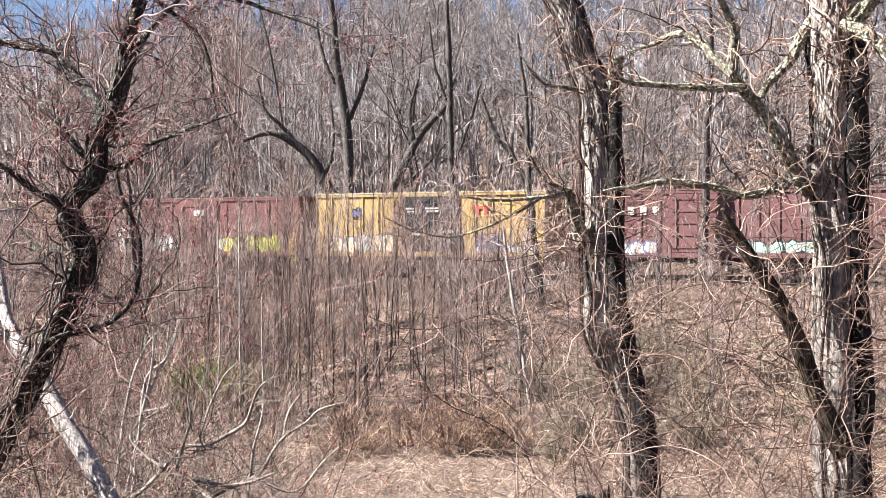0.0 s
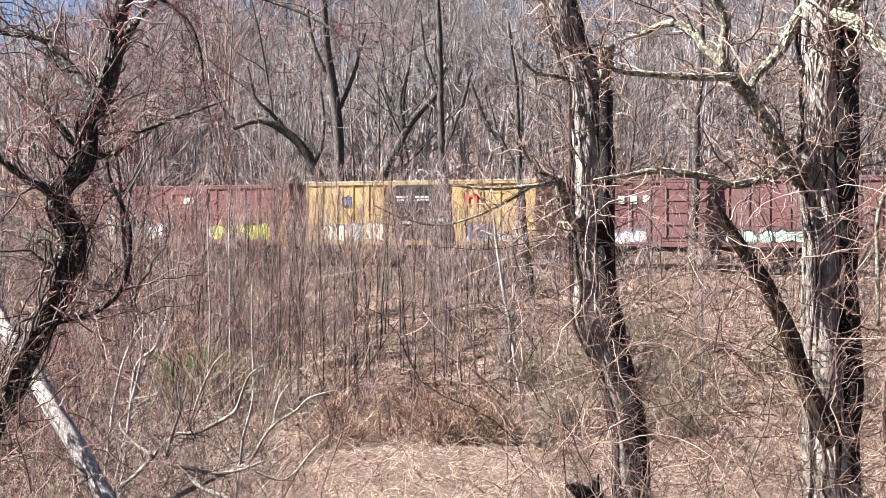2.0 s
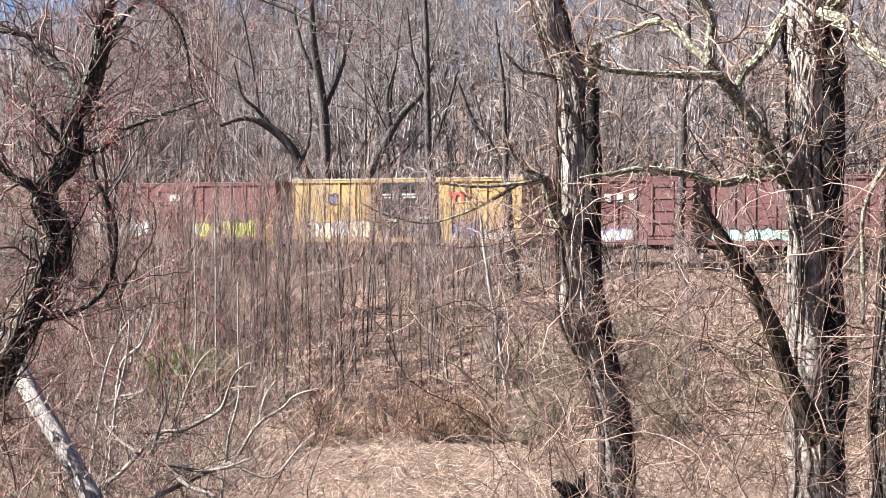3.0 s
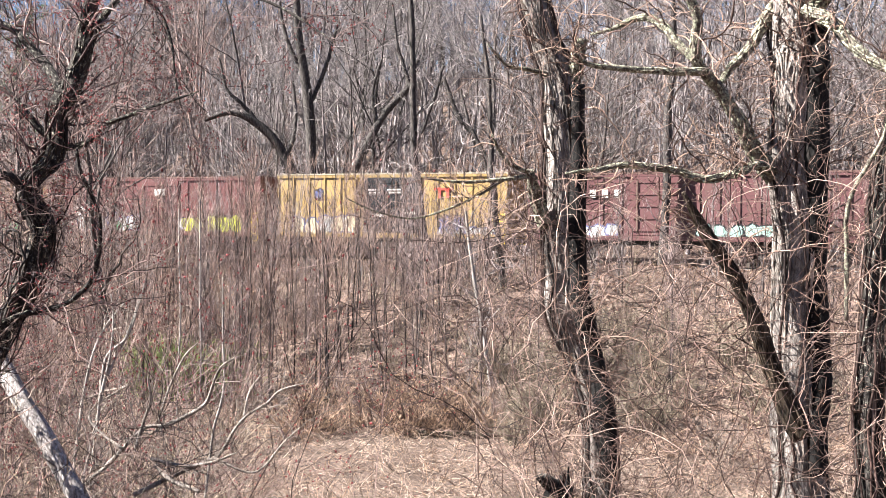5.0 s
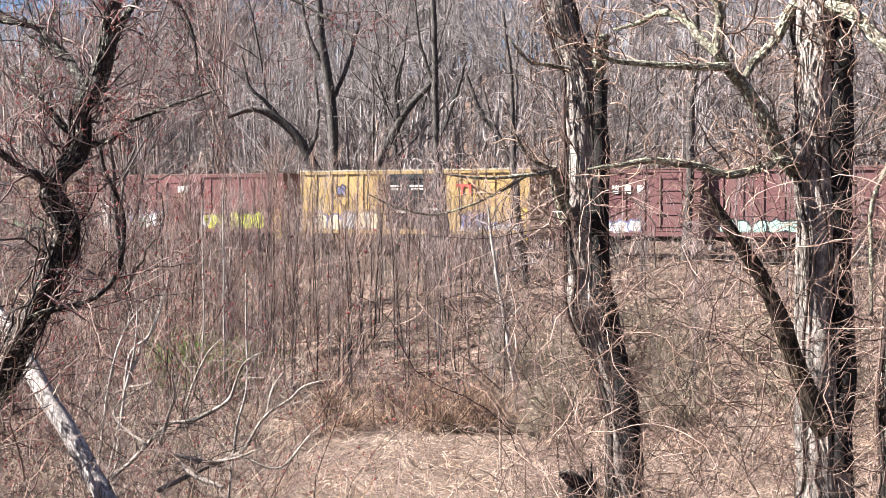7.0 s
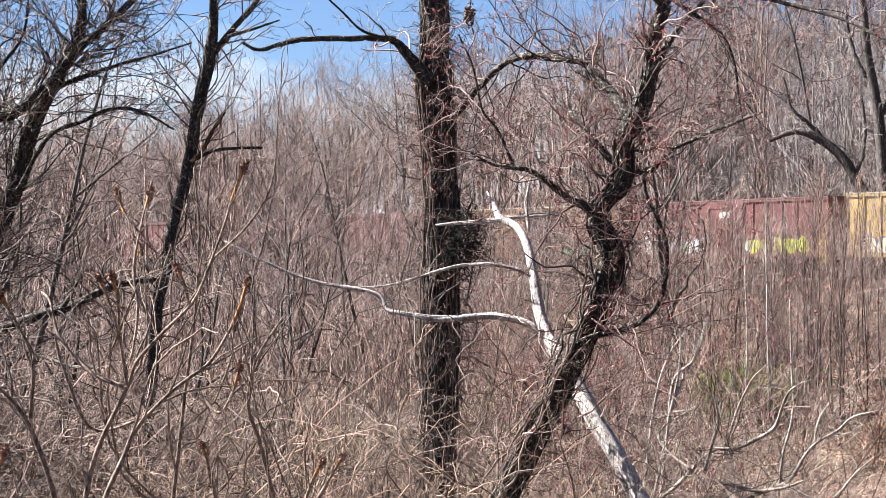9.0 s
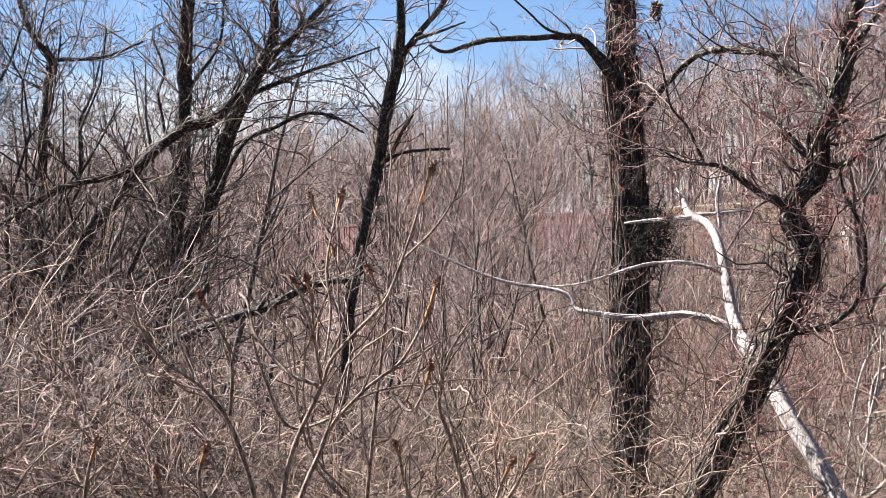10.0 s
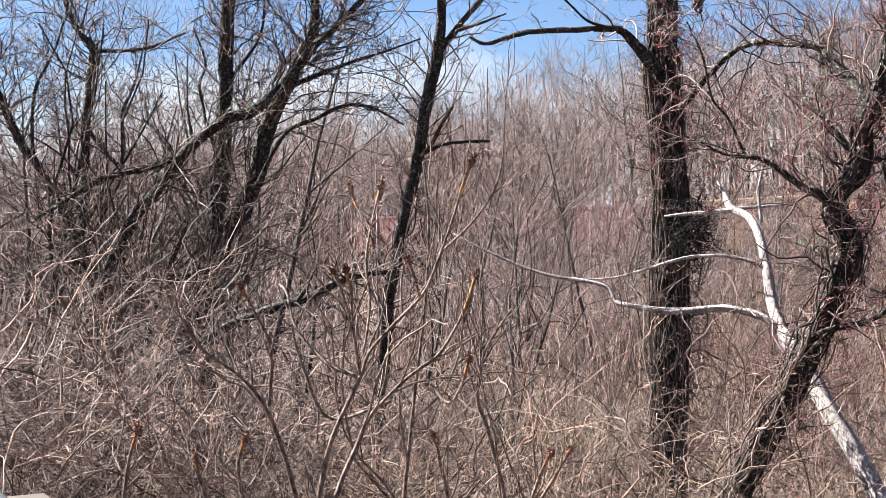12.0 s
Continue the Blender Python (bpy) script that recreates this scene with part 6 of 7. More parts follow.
bark_plates(post_tree, pl[0], 600, np.random.default_rng(404), PLATE_DARK, (0.15, 0.6), (0.06, 0.11))
climbers(post_tree, pl[0], 34, np.random.default_rng(57), 1.7, TWIG_DARK, hair=9, hi=0.7)
climbers(post_tree, pl[0], 7, np.random.default_rng(58), 3.2, TWIG_DARK, hair=9, lo=0.22, hi=0.55)
ropes(post_tree, pl[0], 7, np.random.default_rng(581), BARK_VINE, (0.008, 0.02), 0.1, 0.95)
hangers(post_tree, pl[0], 300, np.random.default_rng(582), TWIG_DARK, (0.25, 0.8), (0.002, 0.005), 0.15, 0.75, 0.8, -0.12)
hangers(post_tree, pl[0], 260, np.random.default_rng(586), TWIG_DARK, (0.15, 0.5), (0.002, 0.006), 0.4, 0.95, 0.6, -0.1)
hangers(post_tree, pl[0], 90, np.random.default_rng(587), VINE_PALE, (0.12, 0.4), (0.0018, 0.004), 0.3, 0.95, 0.6, -0.1)
hangers(post_tree, pl[0], 170, np.random.default_rng(583), VINE_RED, (0.3, 1.0), (0.002, 0.0042), 0.1, 0.75, 0.8, -0.06)
hangers(post_tree, pl[0], 60, np.random.default_rng(584), VINE_PALE, (0.3, 1.0), (0.002, 0.004), 0.1, 0.75, 0.8, -0.06)
knot = smooth_line([(-5.30, 13.80, 6.95, 0.10), (-5.26, 13.78, 7.2, 0.12), (-5.28, 13.80, 7.5, 0.09)], 20)
hangers(post_tree, knot, 220, np.random.default_rng(585), BARK_HAIRY_SHADE, (0.15, 0.55), (0.003, 0.007), 0.0, 1.0, 0.5, -0.05, 0.5, "vine_knot", "dark knotted clump of vine stems")
snag_tree, snl = hero("snag_tree", SNAG_TREE, {"trunk": BARK_DARK, "limb": BARK_DARK, "broken_limb": BARK_DARK, ("broken_limb", 3): SPLINTER, ("broken_limb", 5): SPLINTER}, "slender dark tree with freshly broken limbs", (5, 0.8), TWIG_DARK, sides=18, seed=8, rough=0.13, wave=0.22, slim=0.68)
bark_plates(snag_tree, snl[0], 450, np.random.default_rng(405), PLATE_DARK, (0.06, 0.3), (0.08, 0.17))
dark_tree, dark_lines = hero("dark_tree", DARK_TREE, {"trunk": BARK_DARK, "limb": BARK_DARK}, "straight dark-barked tree above the thicket", (10, 1.1), TWIG_DARK, sides=16, seed=9, rough=0.13, fine=6, wave=0.24, slim=0.72, buds=0.6, bud=BUD_DARK)
bark_plates(dark_tree, dark_lines[0], 550, np.random.default_rng(964), PLATE_DARK, (0.06, 0.3), (0.08, 0.17))
lean_tree, lean_lines = hero("leaning_tree", LEAN_TREE, {"trunk": BARK_LEFT, "limb": BARK_LEFT}, "leaning brown-barked tree with forked limbs", (10, 1.1), TWIG_DARK, sides=18, seed=10, rough=0.13, fine=6, wave=0.24, slim=0.72, buds=0.6, bud=BUD_DARK)
bark_plates(lean_tree, lean_lines[0], 550, np.random.default_rng(964), PLATE_BENT, (0.06, 0.3), (0.08, 0.17))
cross_tree, cross_lines = hero("crossing_tree", CROSS_TREE, {"trunk": BARK_LEFT, "limb": BARK_LEFT}, "tree leaning low across its neighbours", (10, 1.1), TWIG_DARK, sides=14, seed=12, rough=0.13, fine=6, wave=0.24, slim=0.72, buds=0.6, bud=BUD_DARK)
bark_plates(cross_tree, cross_lines[0], 450, np.random.default_rng(865), PLATE_BENT, (0.06, 0.3), (0.08, 0.17))
hook_tree, hook_lines = hero("hooked_tree", HOOK_TREE, {"trunk": BARK_DARK, "limb": BARK_DARK}, "dark tree with a hooked top", (10, 1.1), TWIG_DARK, sides=12, seed=13, rough=0.13, fine=6, wave=0.24, slim=0.72, buds=0.6, bud=BUD_DARK)
back_tree, back_lines = hero("slanting_tree", BACK_TREE, {"trunk": BARK_DARK, "limb": BARK_DARK}, "slanting dark tree in the thicket", (10, 1.1), TWIG_DARK, sides=12, seed=14, rough=0.13, fine=6, wave=0.24, slim=0.72, buds=0.6, bud=BUD_DARK)
for tree, lines, mat in ((snag_tree, snl, PLATE_DARK), (dark_tree, dark_lines, PLATE_DARK), (lean_tree, lean_lines, PLATE_BENT), (cross_tree, cross_lines, PLATE_BENT), (hook_tree, hook_lines, PLATE_DARK), (back_tree, back_lines, PLATE_DARK)):
    for q in lines[1 if tree not in (hook_tree, back_tree) else 0:]:
        bark_plates(tree, q, 130, np.random.default_rng(416), mat, (0.04, 0.22), (0.10, 0.26))
hero("fallen_branch", FALLEN_TRUNK, {"limb": BARK_LEFT}, "dark fallen limb propped in the briars", (6, 0.5), TWIG_DARK, sides=10, seed=16, rough=0.1, slim=1.0)
hero("fallen_branch", DEAD_BRANCH, {"limb": GREY_WOOD}, "greyed fallen branch with forking arms over the brush", (9, 0.45), TWIG_PALE, sides=8, seed=15, rough=0.09, slim=0.78)


ARCH_TREE = []
limb(ARCH_TREE, "trunk", (-6.51, 91.77, 7.43, 0.341), (-6.97, 91.74, 10.07, 0.342), (-7.92, 91.66, 11.96, 0.323), (-9.05, 91.55, 13.64, 0.304), (-10.55, 91.39, 14.83, 0.266), (-11.85, 91.23, 15.08, 0.190), (-13.32, 91.03, 14.53, 0.114))
limb(ARCH_TREE, "limb", (-9.61, 91.50, 14.13, 0.190), (-10.74, 91.37, 15.51, 0.152), (-11.86, 91.23, 16.62, 0.114), (-12.42, 91.16, 18.68, 0.076))
limb(ARCH_TREE, "limb", (-7.92, 91.66, 11.96, 0.190), (-7.37, 91.70, 14.61, 0.152), (-7.57, 91.69, 17.25, 0.114))
CROOK_TREE = []
limb(CROOK_TREE, "trunk", (-3.94, 91.92, 7.44, 0.303), (-3.58, 91.93, 10.85, 0.285), (-2.75, 91.96, 12.75, 0.266), (-1.89, 91.98, 14.47, 0.247), (-1.14, 91.99, 15.61, 0.229), (-0.00, 92.00, 16.94, 0.172), (0.75, 92.00, 18.84, 0.115))
limb(CROOK_TREE, "limb", (-1.89, 91.98, 14.47, 0.152), (-2.28, 91.97, 16.55, 0.133), (-1.72, 91.98, 18.83, 0.096))
MAST_TREE = []
limb(MAST_TREE, "trunk", (-6.27, 92.79, 7.43, 0.345), (-6.37, 92.78, 11.64, 0.346), (-6.50, 92.77, 14.70, 0.346), (-6.89, 92.74, 17.76, 0.309), (-7.29, 92.71, 20.43, 0.271), (-7.49, 92.70, 22.73, 0.233), (-7.88, 92.67, 25.78, 0.156))
limb(MAST_TREE, "limb", (-6.62, 92.76, 15.47, 0.193), (-5.56, 92.83, 18.16, 0.154), (-4.74, 92.88, 21.23, 0.116))
limb(MAST_TREE, "limb", (-6.89, 92.74, 17.76, 0.193), (-8.04, 92.65, 20.04, 0.155), (-8.62, 92.60, 22.70, 0.117))
BANK_TREE = []
limb(BANK_TREE, "trunk", (1.11, 69.99, 3.54, 0.231), (0.98, 69.99, 6.77, 0.202), (0.69, 70.00, 9.08, 0.188), (0.44, 70.00, 11.39, 0.173), (0.34, 70.00, 14.28, 0.160), (0.27, 70.00, 17.17, 0.146), (0.12, 70.00, 20.06, 0.117))
limb(BANK_TREE, "limb", (0.44, 70.00, 11.39, 0.116), (1.30, 69.99, 13.70, 0.101), (1.87, 69.98, 15.73, 0.073))
limb(BANK_TREE, "limb", (0.34, 70.00, 14.28, 0.116), (-0.44, 70.00, 16.59, 0.087), (-0.74, 70.00, 18.90, 0.059))
THIN_TREE = []
limb(THIN_TREE, "trunk", (5.16, 67.80, 2.61, 0.169), (4.79, 67.83, 5.68, 0.168), (4.50, 67.85, 7.92, 0.154), (4.21, 67.87, 11.27, 0.140), (4.06, 67.88, 14.63, 0.113), (3.62, 67.90, 18.00, 0.085))
limb(THIN_TREE, "limb", (4.30, 67.86, 10.43, 0.098), (3.23, 67.92, 12.39, 0.084), (2.66, 67.95, 14.35, 0.056))
PALE_TREE = []
limb(PALE_TREE, "trunk", (13.68, 72.72, 5.02, 0.244), (13.82, 72.70, 7.72, 0.244), (13.92, 72.68, 10.72, 0.229), (13.94, 72.68, 13.72, 0.199), (14.16, 72.63, 17.01, 0.169), (14.06, 72.65, 20.61, 0.124))
TILT_TREE = []
limb(TILT_TREE, "trunk", (7.41, 91.70, 7.49, 0.266), (6.27, 91.79, 10.13, 0.247), (5.51, 91.83, 11.64, 0.228), (4.37, 91.90, 13.92, 0.209), (3.42, 91.94, 15.24, 0.171), (2.46, 91.97, 17.71, 0.115))
PALE_SAPLING = []
limb(PALE_SAPLING, "trunk", (3.60, 53.88, 0.40, 0.090), (3.26, 53.90, 2.39, 0.089), (2.92, 53.92, 4.39, 0.078), (2.58, 53.94, 6.39, 0.067), (2.35, 53.95, 8.17, 0.045))
WHITE_SAPLINGS = []
limb(WHITE_SAPLINGS, "trunk", (-4.96, 22.46, 4.05, 0.029), (-4.85, 22.48, 4.95, 0.025), (-4.52, 22.55, 5.32, 0.021), (-4.31, 22.59, 5.97, 0.017), (-4.20, 22.61, 6.50, 0.009))
limb(WHITE_SAPLINGS, "trunk", (-5.31, 22.89, 4.33, 0.025), (-5.15, 22.93, 5.03, 0.023), (-4.94, 22.97, 5.49, 0.019), (-4.66, 23.03, 5.86, 0.010))
limb(WHITE_SAPLINGS, "trunk", (-4.83, 21.97, 4.36, 0.024), (-4.69, 22.01, 5.03, 0.022), (-4.64, 22.02, 5.59, 0.017), (-4.68, 22.01, 6.03, 0.009))
limb(WHITE_SAPLINGS, "trunk", (-4.87, 22.48, 4.54, 0.023), (-4.62, 22.53, 5.15, 0.021), (-4.45, 22.57, 5.56, 0.017), (-4.33, 22.59, 6.01, 0.009))
limb(WHITE_SAPLINGS, "trunk", (-7.29, 49.47, 1.34, 0.037), (-7.30, 49.46, 3.23, 0.035), (-7.32, 49.46, 5.03, 0.033), (-7.35, 49.46, 6.83, 0.029), (-7.37, 49.45, 8.27, 0.016))
limb(WHITE_SAPLINGS, "trunk", (-8.39, 51.32, 2.15, 0.039), (-8.33, 51.33, 4.02, 0.037), (-8.39, 51.32, 5.88, 0.034), (-8.43, 51.31, 7.93, 0.017))
limb(WHITE_SAPLINGS, "trunk", (-2.86, 20.80, 4.05, 0.021), (-2.72, 20.82, 4.66, 0.019), (-2.73, 20.82, 5.42, 0.017), (-2.75, 20.82, 6.36, 0.012))
STUMP = []
limb(STUMP, "stump", (1.48, 12.71, 4.45, 0.161), (1.42, 12.72, 4.66, 0.139), (1.44, 12.72, 4.80, 0.096), (1.50, 12.71, 4.87, 0.043))
limb(STUMP, "snag", (1.41, 12.72, 4.67, 0.075), (1.31, 12.63, 4.77, 0.048), (1.24, 12.54, 4.81, 0.016))
MID_TREES = (
    ("forest_tree", ARCH_TREE, "dark bare tree arching over behind the train"),
    ("forest_tree", CROOK_TREE, "crooked bare tree leaning behind the train"),
    ("forest_tree", MAST_TREE, "straight dark bare tree behind the train"),
    ("bank_tree", BANK_TREE, "straight grey tree standing on the railway bank"),
    ("bank_tree", THIN_TREE, "thin grey tree standing on the railway bank"),
    ("bank_tree", PALE_TREE, "pale straight tree standing on the railway bank"),
    ("forest_tree", TILT_TREE, "leaning bare tree behind the train"),
    ("sapling_tree", PALE_SAPLING, "pale thin sapling at the foot of the bank"),
)
for i, (nm, spec, label) in enumerate(MID_TREES):
    hero(nm, spec, {"trunk": STEM_WHITE if nm == "sapling_tree" else BARK_MID, "limb": BARK_MID}, label, (1.5, 1.6), TWIG_FAR, 9, 300 + i, 0.06, fine=3, slim=1.0, stout=3.0)
for i, pts in enumerate(WHITE_SAPLINGS):
    hero("white_sapling_tree", [pts], {"trunk": STEM_WHITE, "limb": STEM_WHITE}, "thin white-stemmed leaning sapling in the thicket", (2, 0.5), TWIG_PALE, 6, 330 + i, 0.04, slim=1.0, stout=1.5, group="white saplings")


def broken_stub():
    rng = np.random.default_rng(340)
    pts = STUMP
    x, y, z, r = pts[0][1][0]
    th = thing("broken_stump", x, y, float(height(x, y)), "dark rotten snapped stump before the vine-wrapped tree", "stump")
    gz = float(height(x, y))
    line = [(x, y + 0.05, gz - 0.2, 0.10), (x - 0.01, y, z - 0.15, 0.085), (x - 0.03, y, z + 0.06, 0.10), (x - 0.04, y, z + 0.2, 0.075), (x, y - 0.01, z + 0.3, 0.035), (x + 0.03, y - 0.01, z + 0.38, 0.008)]
    part("stump", stem_mesh("stump", line, BARK_HAIRY_SHADE, rng, 16, 0.3, 0.03)[0], th)
    for dx, top, r in ((-0.09, 0.30, 0.03), (0.05, 0.44, 0.032), (-0.02, 0.36, 0.026), (0.09, 0.27, 0.03)):
        spike = [(x + dx * 0.6, y - 0.05, z + 0.02, r * 1.5), (x + dx, y - 0.05, z + 0.18, r), (x + dx * 1.2, y - 0.06, z + top, 0.004)]
        part("splinter", stem_mesh("splinter", spike, BARK_HAIRY_SHADE, rng, 7, 0.25, 0.02)[0], th)
    part("snag", stem_mesh("snag", pts[1][1], BARK_DARK, rng, 10, 0.25, 0.02)[0], th, "dark splintered stub flecked with lichen")


broken_stub()


def leaf_clump():
    """Dead leaves caught in a hanging vine high on the post-like trunk."""
    rng = np.random.default_rng(360)
    c = np.array([-5.1, 13.57, 9.55])
    th = thing("leaf_clump", *c, "dark clump of dead leaves caught in a hanging vine", "leaf clump")
    m = 160
    p = c + rng.normal(0, 1, (m, 3)) * [0.024, 0.024, 0.05]
    d = unit(rng.normal(size=(m, 3)))
    P = p[:, None] + d[:, None] * np.array([-0.03, 0, 0.03])[None, :, None]
    part("leaf_mass", tube_mesh("leaf_mass", [(P, np.tile([0.004, 0.011, 0.003], (m, 1)), 4)], TWIG_DARK), th)
    line = np.array([c + [-0.1, 0.05, 0.9], c + [-0.06, 0.02, 0.5], c + [0.02, 0, 0.2], c, c + [0.05, 0, -0.2]])
    part("vine", tube_mesh("vine", [(line[None], np.full((1, 5), 0.008), 5)], BARK_VINE), th)


leaf_clump()


def meadow_log():
    rng = np.random.default_rng(350)
    x, y = polar(-2.6, 47.5)
    z = float(height(x, y)) + 0.12
    th = thing("fallen_log", x, y, z, "dark fallen log lying at the meadow's edge", "log")
    line = [(x - 1.6, y + 0.3, z + 0.02, 0.10), (x - 0.4, y, z + 0.04, 0.11), (x + 0.8, y - 0.1, z, 0.09), (x + 2.0, y + 0.2, z + 0.05, 0.05)]
    part("log", stem_mesh("log", line, DEAD_LOG, rng, 10, 0.12)[0], th)


meadow_log()


def guard_rail():
    """Steel road guard rail on its posts; its end shows beside the bank."""
    g = new("guard_rail")
    g.matrix_world = pose(-8.07, 5.98, 0, 0, 0, -31)
    tagged(g, "galvanised steel guard rail at the roadside", "guard rail", kind="thing")
    prof = [(0.00, -0.155), (0.0, -0.13), (0.075, -0.09), (0.075, -0.05), (0.0, -0.02), (0.0, 0.02), (0.075, 0.05), (0.075, 0.09), (0.0, 0.13), (0.0, 0.155)]
    bm = bmesh.new()
    rows = [[[bm.verts.new((xx, -a * k + o, zz + b * k)) for a, b in prof] for o in (0.0, 0.006)] for xx, k, zz in ((0.0, 0.3, 5.88), (0.13, 1.0, 5.9), (4.0, 1.0, 5.9), (8.0, 1.0, 5.9))]
    for i in range(3):
        for k in range(2):
            for j in range(len(prof) - 1):
                bm.faces.new((rows[i][k][j], rows[i + 1][k][j], rows[i + 1][k][j + 1], rows[i][k][j + 1]))
    local_part("beam", bm, GALVANISED, g)
    for px in (0.6, 2.5, 4.4, 6.3):
        gz = float(height(*(g.matrix_world @ Vector((px, 0.1, 0))).to_2d()))
        bm = bmesh.new()
        box(bm, px - 0.07, px + 0.07, 0.03, 0.19, gz - 0.3, 6.03, 0.01)
        local_part("post", bm, SLEEPER, g)


GALVANISED = plain("galvanised_steel", (0.10, 0.115, 0.14), 0.35, 0.8)
guard_rail()


def sumac():
    rng = np.random.default_rng(17)
    x, y, z, r = SUMAC[0][1][0]
    gz = float(height(x, y))
    th = thing("sumac_bush", x, y, gz, "bare sumac bush with fuzzy red-brown seed heads", "bush")
    spines = []
    for i, (nm, pts) in enumerate(SUMAC):
        pts = list(pts)
        if pts[0][2] < 5.75:
            pts = [(pts[0][0] * 0.85 + x * 0.15, pts[0][1] * 0.85 + y * 0.15, gz - 0.1, pts[0][3] * 1.1)] + pts
        pts = [(a, b, c, d * 0.74) for a, b, c, d in pts]
        me, q = stem_mesh(nm, pts, SUMAC_STEM, rng, 9, 0.09, 0.03, 0.5)
        part(nm, me, th)
        spines.append(q[np.linspace(0, len(q) - 1, 10).astype(int)])
        tip, d = q[-1, :3], unit(q[-1, :3] - q[-4, :3])
        if i in (0, 4, 8, 9, 10, 20):
            continue
        back = q[-max(4, len(q) // 6):]
        part("young_shoot", tube_mesh("young_shoot", [(back[None, :, :3], back[None, :, 3] * 1.12 + 0.0008, 6)], SUMAC_TIP), th, "fuzzy orange-brown young shoot")
        m = 90
        u = rng.random(m) * 0.05
        dirs = unit(rng.normal(size=(m, 3)) + d * 0.8)
        S = tip + d * u[:, None] - d * 0.02
        P = S[:, None] + dirs[:, None] * np.array([0, 0.010, 0.020])[None, :, None]
        part("seed_head", tube_mesh("seed_head", [(P, np.tile([0.0034, 0.0038, 0.0012], (m, 1)), 4)], SUMAC_HEAD), th, "crumbly red-brown seed head")
    Q = np.array(spines)
    side = grow(*spawn(Q[:, :, :3], Q[:, :, 3], 7, rng, 0.2, 0.95, 0.7, 0.4, 0.6, 0.0022, 0.3), rng, 8, 0.16, 0.07, 0.55)
    for P, R in zip(*side):
        part("side_shoot", tube_mesh("side_shoot", [(P[None], R[None], 5)], SUMAC_STEM), th)


sumac()


# ---- tangles, grass and litter ----
def arcs(name, region, count, mat, label, seed, length=(1.0, 2.6), radius=(0.003, 0.008), droop=-0.10, up=1.0, fine=3):
    """Arching canes that rise and bow; region gives foot points for a random generator."""
    rng = np.random.default_rng(seed)
    S = np.array([region(rng) for _ in range(count)])
    D = np.column_stack([rng.normal(0, 0.7, (count, 2)), np.full(count, up)])
    a = grow(S, D, rng.uniform(*length, count), 1.25 * rng.uniform(*radius, count), rng, 12, 0.33, droop, 0.45)
    b = grow(*spawn(*a, fine, rng, 0.15, 1.0, 0.8, 0.3, 0.65, 0.0026), rng, 6, 0.42, droop * 0.5, 0.5)
    return tagged(new(name, tube_mesh(name, [(*a, 3), (*b, 3)], mat)), label, "brambles", kind="stuff")


def foot(az0, az1, d0, d1, lift=0.0, clumps=0):
    """Foot points between two bearings and distances, most of them in a number of clumps."""
    pick = random.Random(int(az0 * 10 + d0 * 100 + clumps))
    centres = [polar(pick.uniform(az0, az1), pick.uniform(d0, d1)) for _ in range(clumps)]

    def f(rng):
        x, y = polar(rng.uniform(az0, az1), rng.uniform(d0, d1))
        if centres and rng.random() < 0.75:
            x, y = centres[int(rng.integers(clumps))]
            x, y = x + rng.normal(0, 0.42), y + rng.normal(0, 0.42)
        return x, y, float(height(x, y)) + rng.random() * lift
    return f


arcs("bramble_tangle", foot(-20, -3, 11, 15, 3.5), 420, VINE_RED, "tangle of arching reddish canes round the vine-wrapped trees", 61, (1.0, 3.0), (0.0022, 0.005))
arcs("bramble_tangle", foot(-20, -6, 11, 14.5, 6.5), 200, TWIG_NEAR, "pale hanging vines between the large trees", 62, (0.8, 2.2), (0.0022, 0.0045), -0.14)
arcs("bramble_tangle", foot(10, 22, 13.6, 17, 1.5), 300, VINE_RED, "tangle of vine canes under the crooked tree", 63, (1.0, 2.8), (0.003, 0.006))
arcs("bramble_tangle", foot(20, 52, 9, 17, 1.6, 42), 850, TWIG_NEAR, "dense brown briar tangle below the bank", 64, (0.7, 2.2), (0.0025, 0.006), -0.06, fine=6)
arcs("bramble_tangle", foot(20, 52, 9, 17, 2.2, 38), 700, TWIG_DARK, "dark fine briar tangle below the bank", 67, (0.7, 2.3), (0.0025, 0.006), -0.06, fine=5)
arcs("bramble_tangle", foot(34, 53, 12.5, 16.5, 2.8, 18), 380, TWIG_RED, "rosy-brown briar heap before the leaning trees", 69, (0.9, 2.6), (0.003, 0.006), -0.07)
arcs("bramble_tangle", foot(9, 20, 13, 17.5, 3.0), 320, TWIG_DARK, "dark fine vines hanging about the crooked tree", 68, (0.8, 2.4), (0.0025, 0.005), -0.08)
arcs("bramble_tangle", foot(12, 52, 17, 32, 1.8), 1700, TWIG_RUSSET, "dense rosy-brown briar thicket beyond the bank", 65, (1.0, 2.8), (0.0035, 0.007), -0.05, fine=4)
arcs("bramble_tangle", foot(-4, 20, 14, 24, 1.0), 500, TWIG_NEAR, "low briars below the fallen branch", 66, (0.8, 2.0), (0.003, 0.006), -0.07)


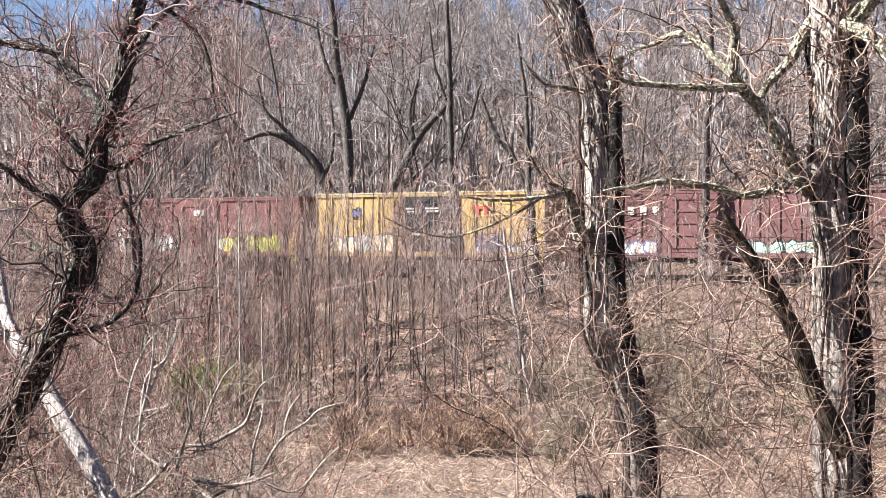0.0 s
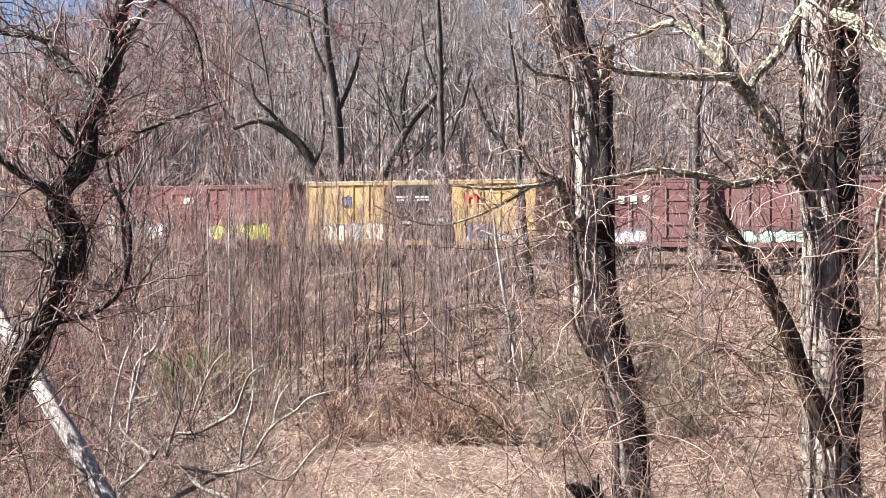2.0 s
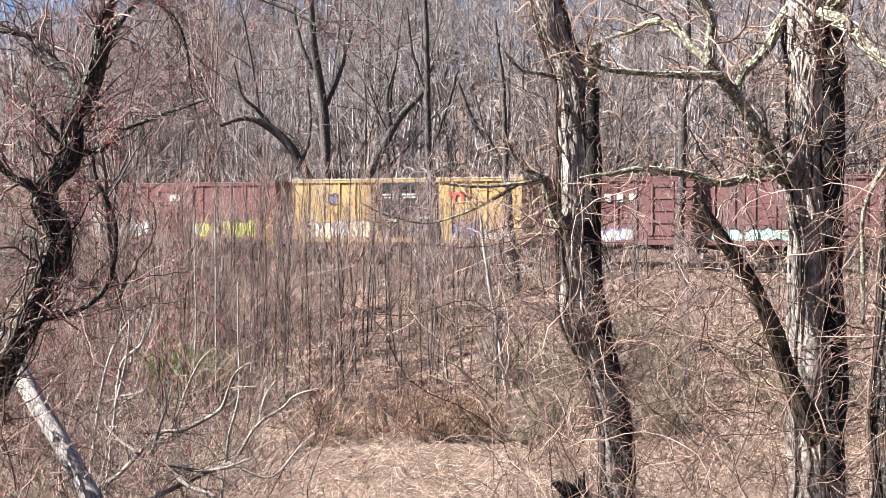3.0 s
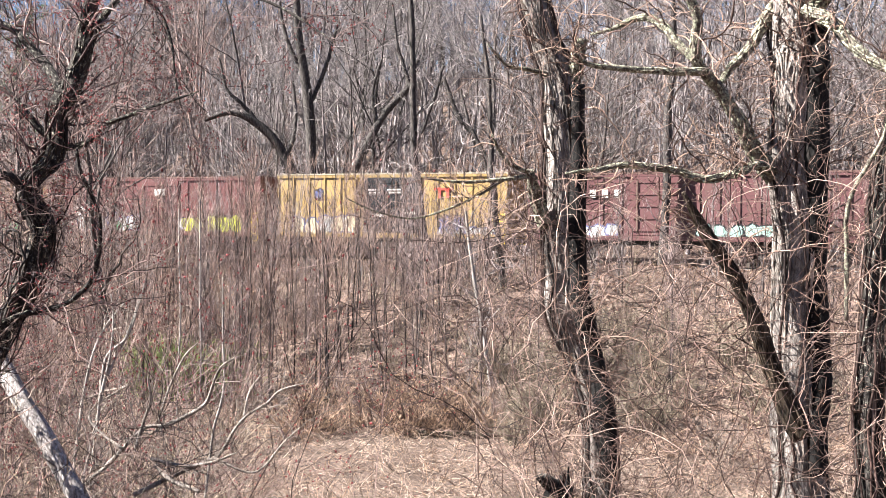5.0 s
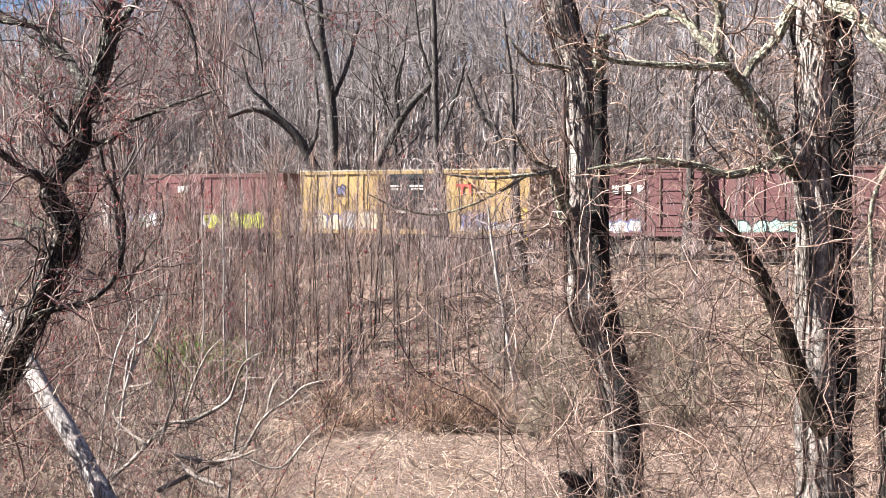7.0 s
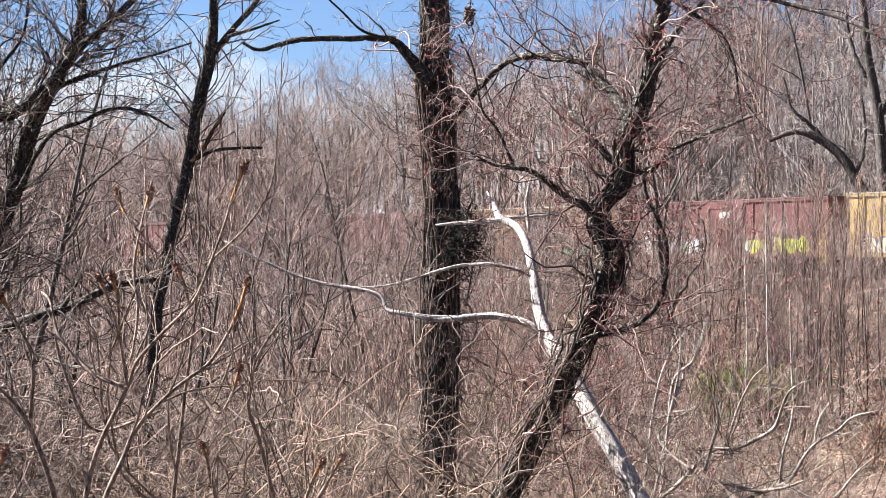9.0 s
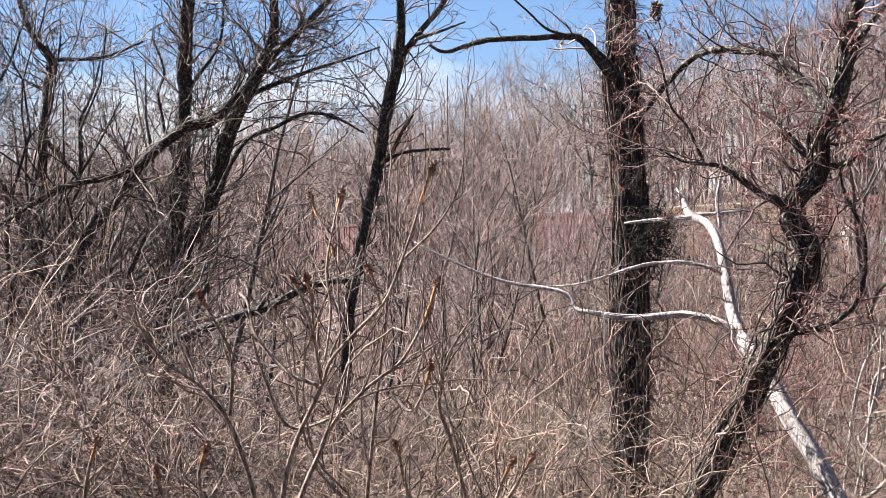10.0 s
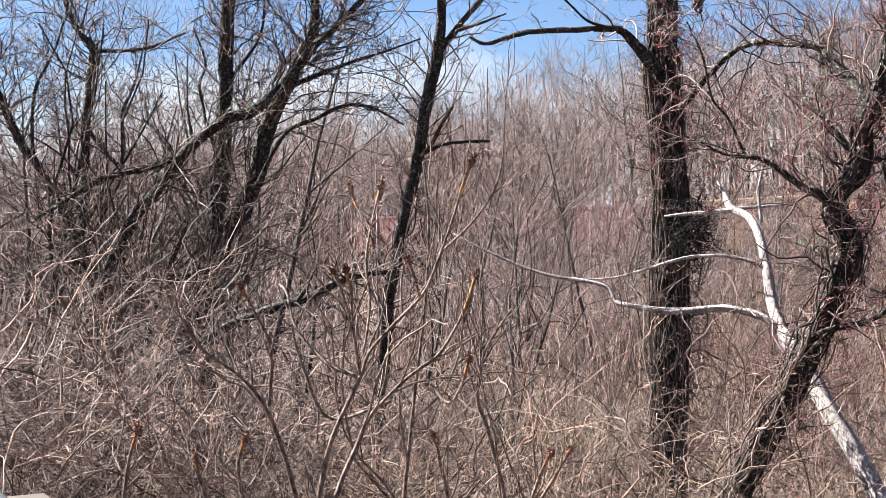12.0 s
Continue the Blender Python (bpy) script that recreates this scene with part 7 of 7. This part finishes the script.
arcs("weed_tangle", foot(15, 40, 10, 20, 1.3, 40), 1000, TWIG_TAN, "tan and olive dead weeds below the bank", 78, (0.5, 1.6), (0.002, 0.0045), -0.05, fine=6)
arcs("weed_tangle", foot(14, 34, 13, 24, 1.0, 24), 420, TWIG_OLIVE, "olive-brown dead weeds below the bank", 79, (0.5, 1.8), (0.0025, 0.005), -0.05, fine=6)
arcs("bramble_tangle", foot(35, 53, 9.5, 12.5, 1.9, 16), 380, VINE_RED, "purplish briar heap hiding the feet of the leaning trees", 75, (0.9, 2.4), (0.002, 0.005), -0.07, fine=5)
arcs("bramble_tangle", foot(35, 53, 9.5, 12.5, 1.8, 14), 300, TWIG_BUDDED, "purplish-brown briar heap hiding the feet of the leaning trees", 76, (0.7, 2.2), (0.002, 0.0045), -0.07, fine=5)
arcs("bramble_tangle", foot(-20, -2, 10.5, 16, 3.6), 190, VINE_PALE, "pale tan canes among the vine-wrapped trees", 77, (1.0, 2.8), (0.002, 0.0042), -0.09)


def grass():
    rng = np.random.default_rng(71)
    m = 25000
    az, d = rng.uniform(-21, 24, m), 30 + 26 * rng.random(m) ** 0.9
    x, y = -np.sin(np.radians(az)) * d, np.cos(np.radians(az)) * d
    S = np.column_stack([x, y, height(x, y)])
    D = np.column_stack([rng.normal(0, 1.0, (m, 2)), rng.uniform(0.1, 0.9, m)])
    P, R = grow(S, D, rng.uniform(0.3, 1.1, m), rng.uniform(0.005, 0.011, m), rng, 4, 0.25, -0.22, 0.3)
    tagged(new("dry_grass", tube_mesh("dry_grass", [(P, R, 3)], STRAW)), "flattened pale straw grass across the meadow", "grass", kind="stuff")

    m = 5000
    az, d = rng.uniform(-21, 24, m), 30 + 26 * rng.random(m) ** 0.9
    x, y = -np.sin(np.radians(az)) * d, np.cos(np.radians(az)) * d
    D = np.column_stack([rng.normal(0, 0.8, (m, 2)), rng.uniform(0.2, 1.3, m)])
    P, R = grow(np.column_stack([x, y, height(x, y)]), D, rng.uniform(0.35, 1.2, m), rng.uniform(0.005, 0.012, m), rng, 4, 0.2, -0.08, 0.4)
    tagged(new("dead_weeds", tube_mesh("dead_weeds", [(P, R, 3)], TWIG_BROWN)), "red-brown dead weed stalks over the meadow", "weeds", kind="stuff")


grass()


def leaves():
    rng = np.random.default_rng(81)
    m = 80000
    a, s = rng.uniform(-38, 38, m), np.where(rng.random(m) < 0.75, rng.uniform(3.6, 30, m), rng.uniform(-35, -4, m))
    keep = np.abs(s) > 3.5
    a, s = a[keep], s[keep]
    m = len(a)
    x, y = -a * 0.8944 - s * 0.4472, 82 + a * 0.4472 - s * 0.8944
    c = np.column_stack([x, y, height(x, y) + rng.uniform(0.01, 0.08, m)])
    e1 = unit(rng.normal(size=(m, 3)) * [1, 1, 0.5])
    e2 = unit(np.cross(e1, rng.normal(size=(m, 3)) * [0.6, 0.6, 1.0]))
    w = rng.uniform(0.04, 0.095, m)[:, None]
    V = np.stack([c - e1 * w, c + e2 * w * 0.5, c + e1 * w, c - e2 * w * 0.5], 1).reshape(-1, 3)
    Q = np.arange(m * 4).reshape(-1, 4)
    tagged(new("fallen_leaves", mesh_from("fallen_leaves", V, Q, LEAF_DRY, False)), "curled brown fallen leaves over the bank", "leaves", kind="stuff")


leaves()
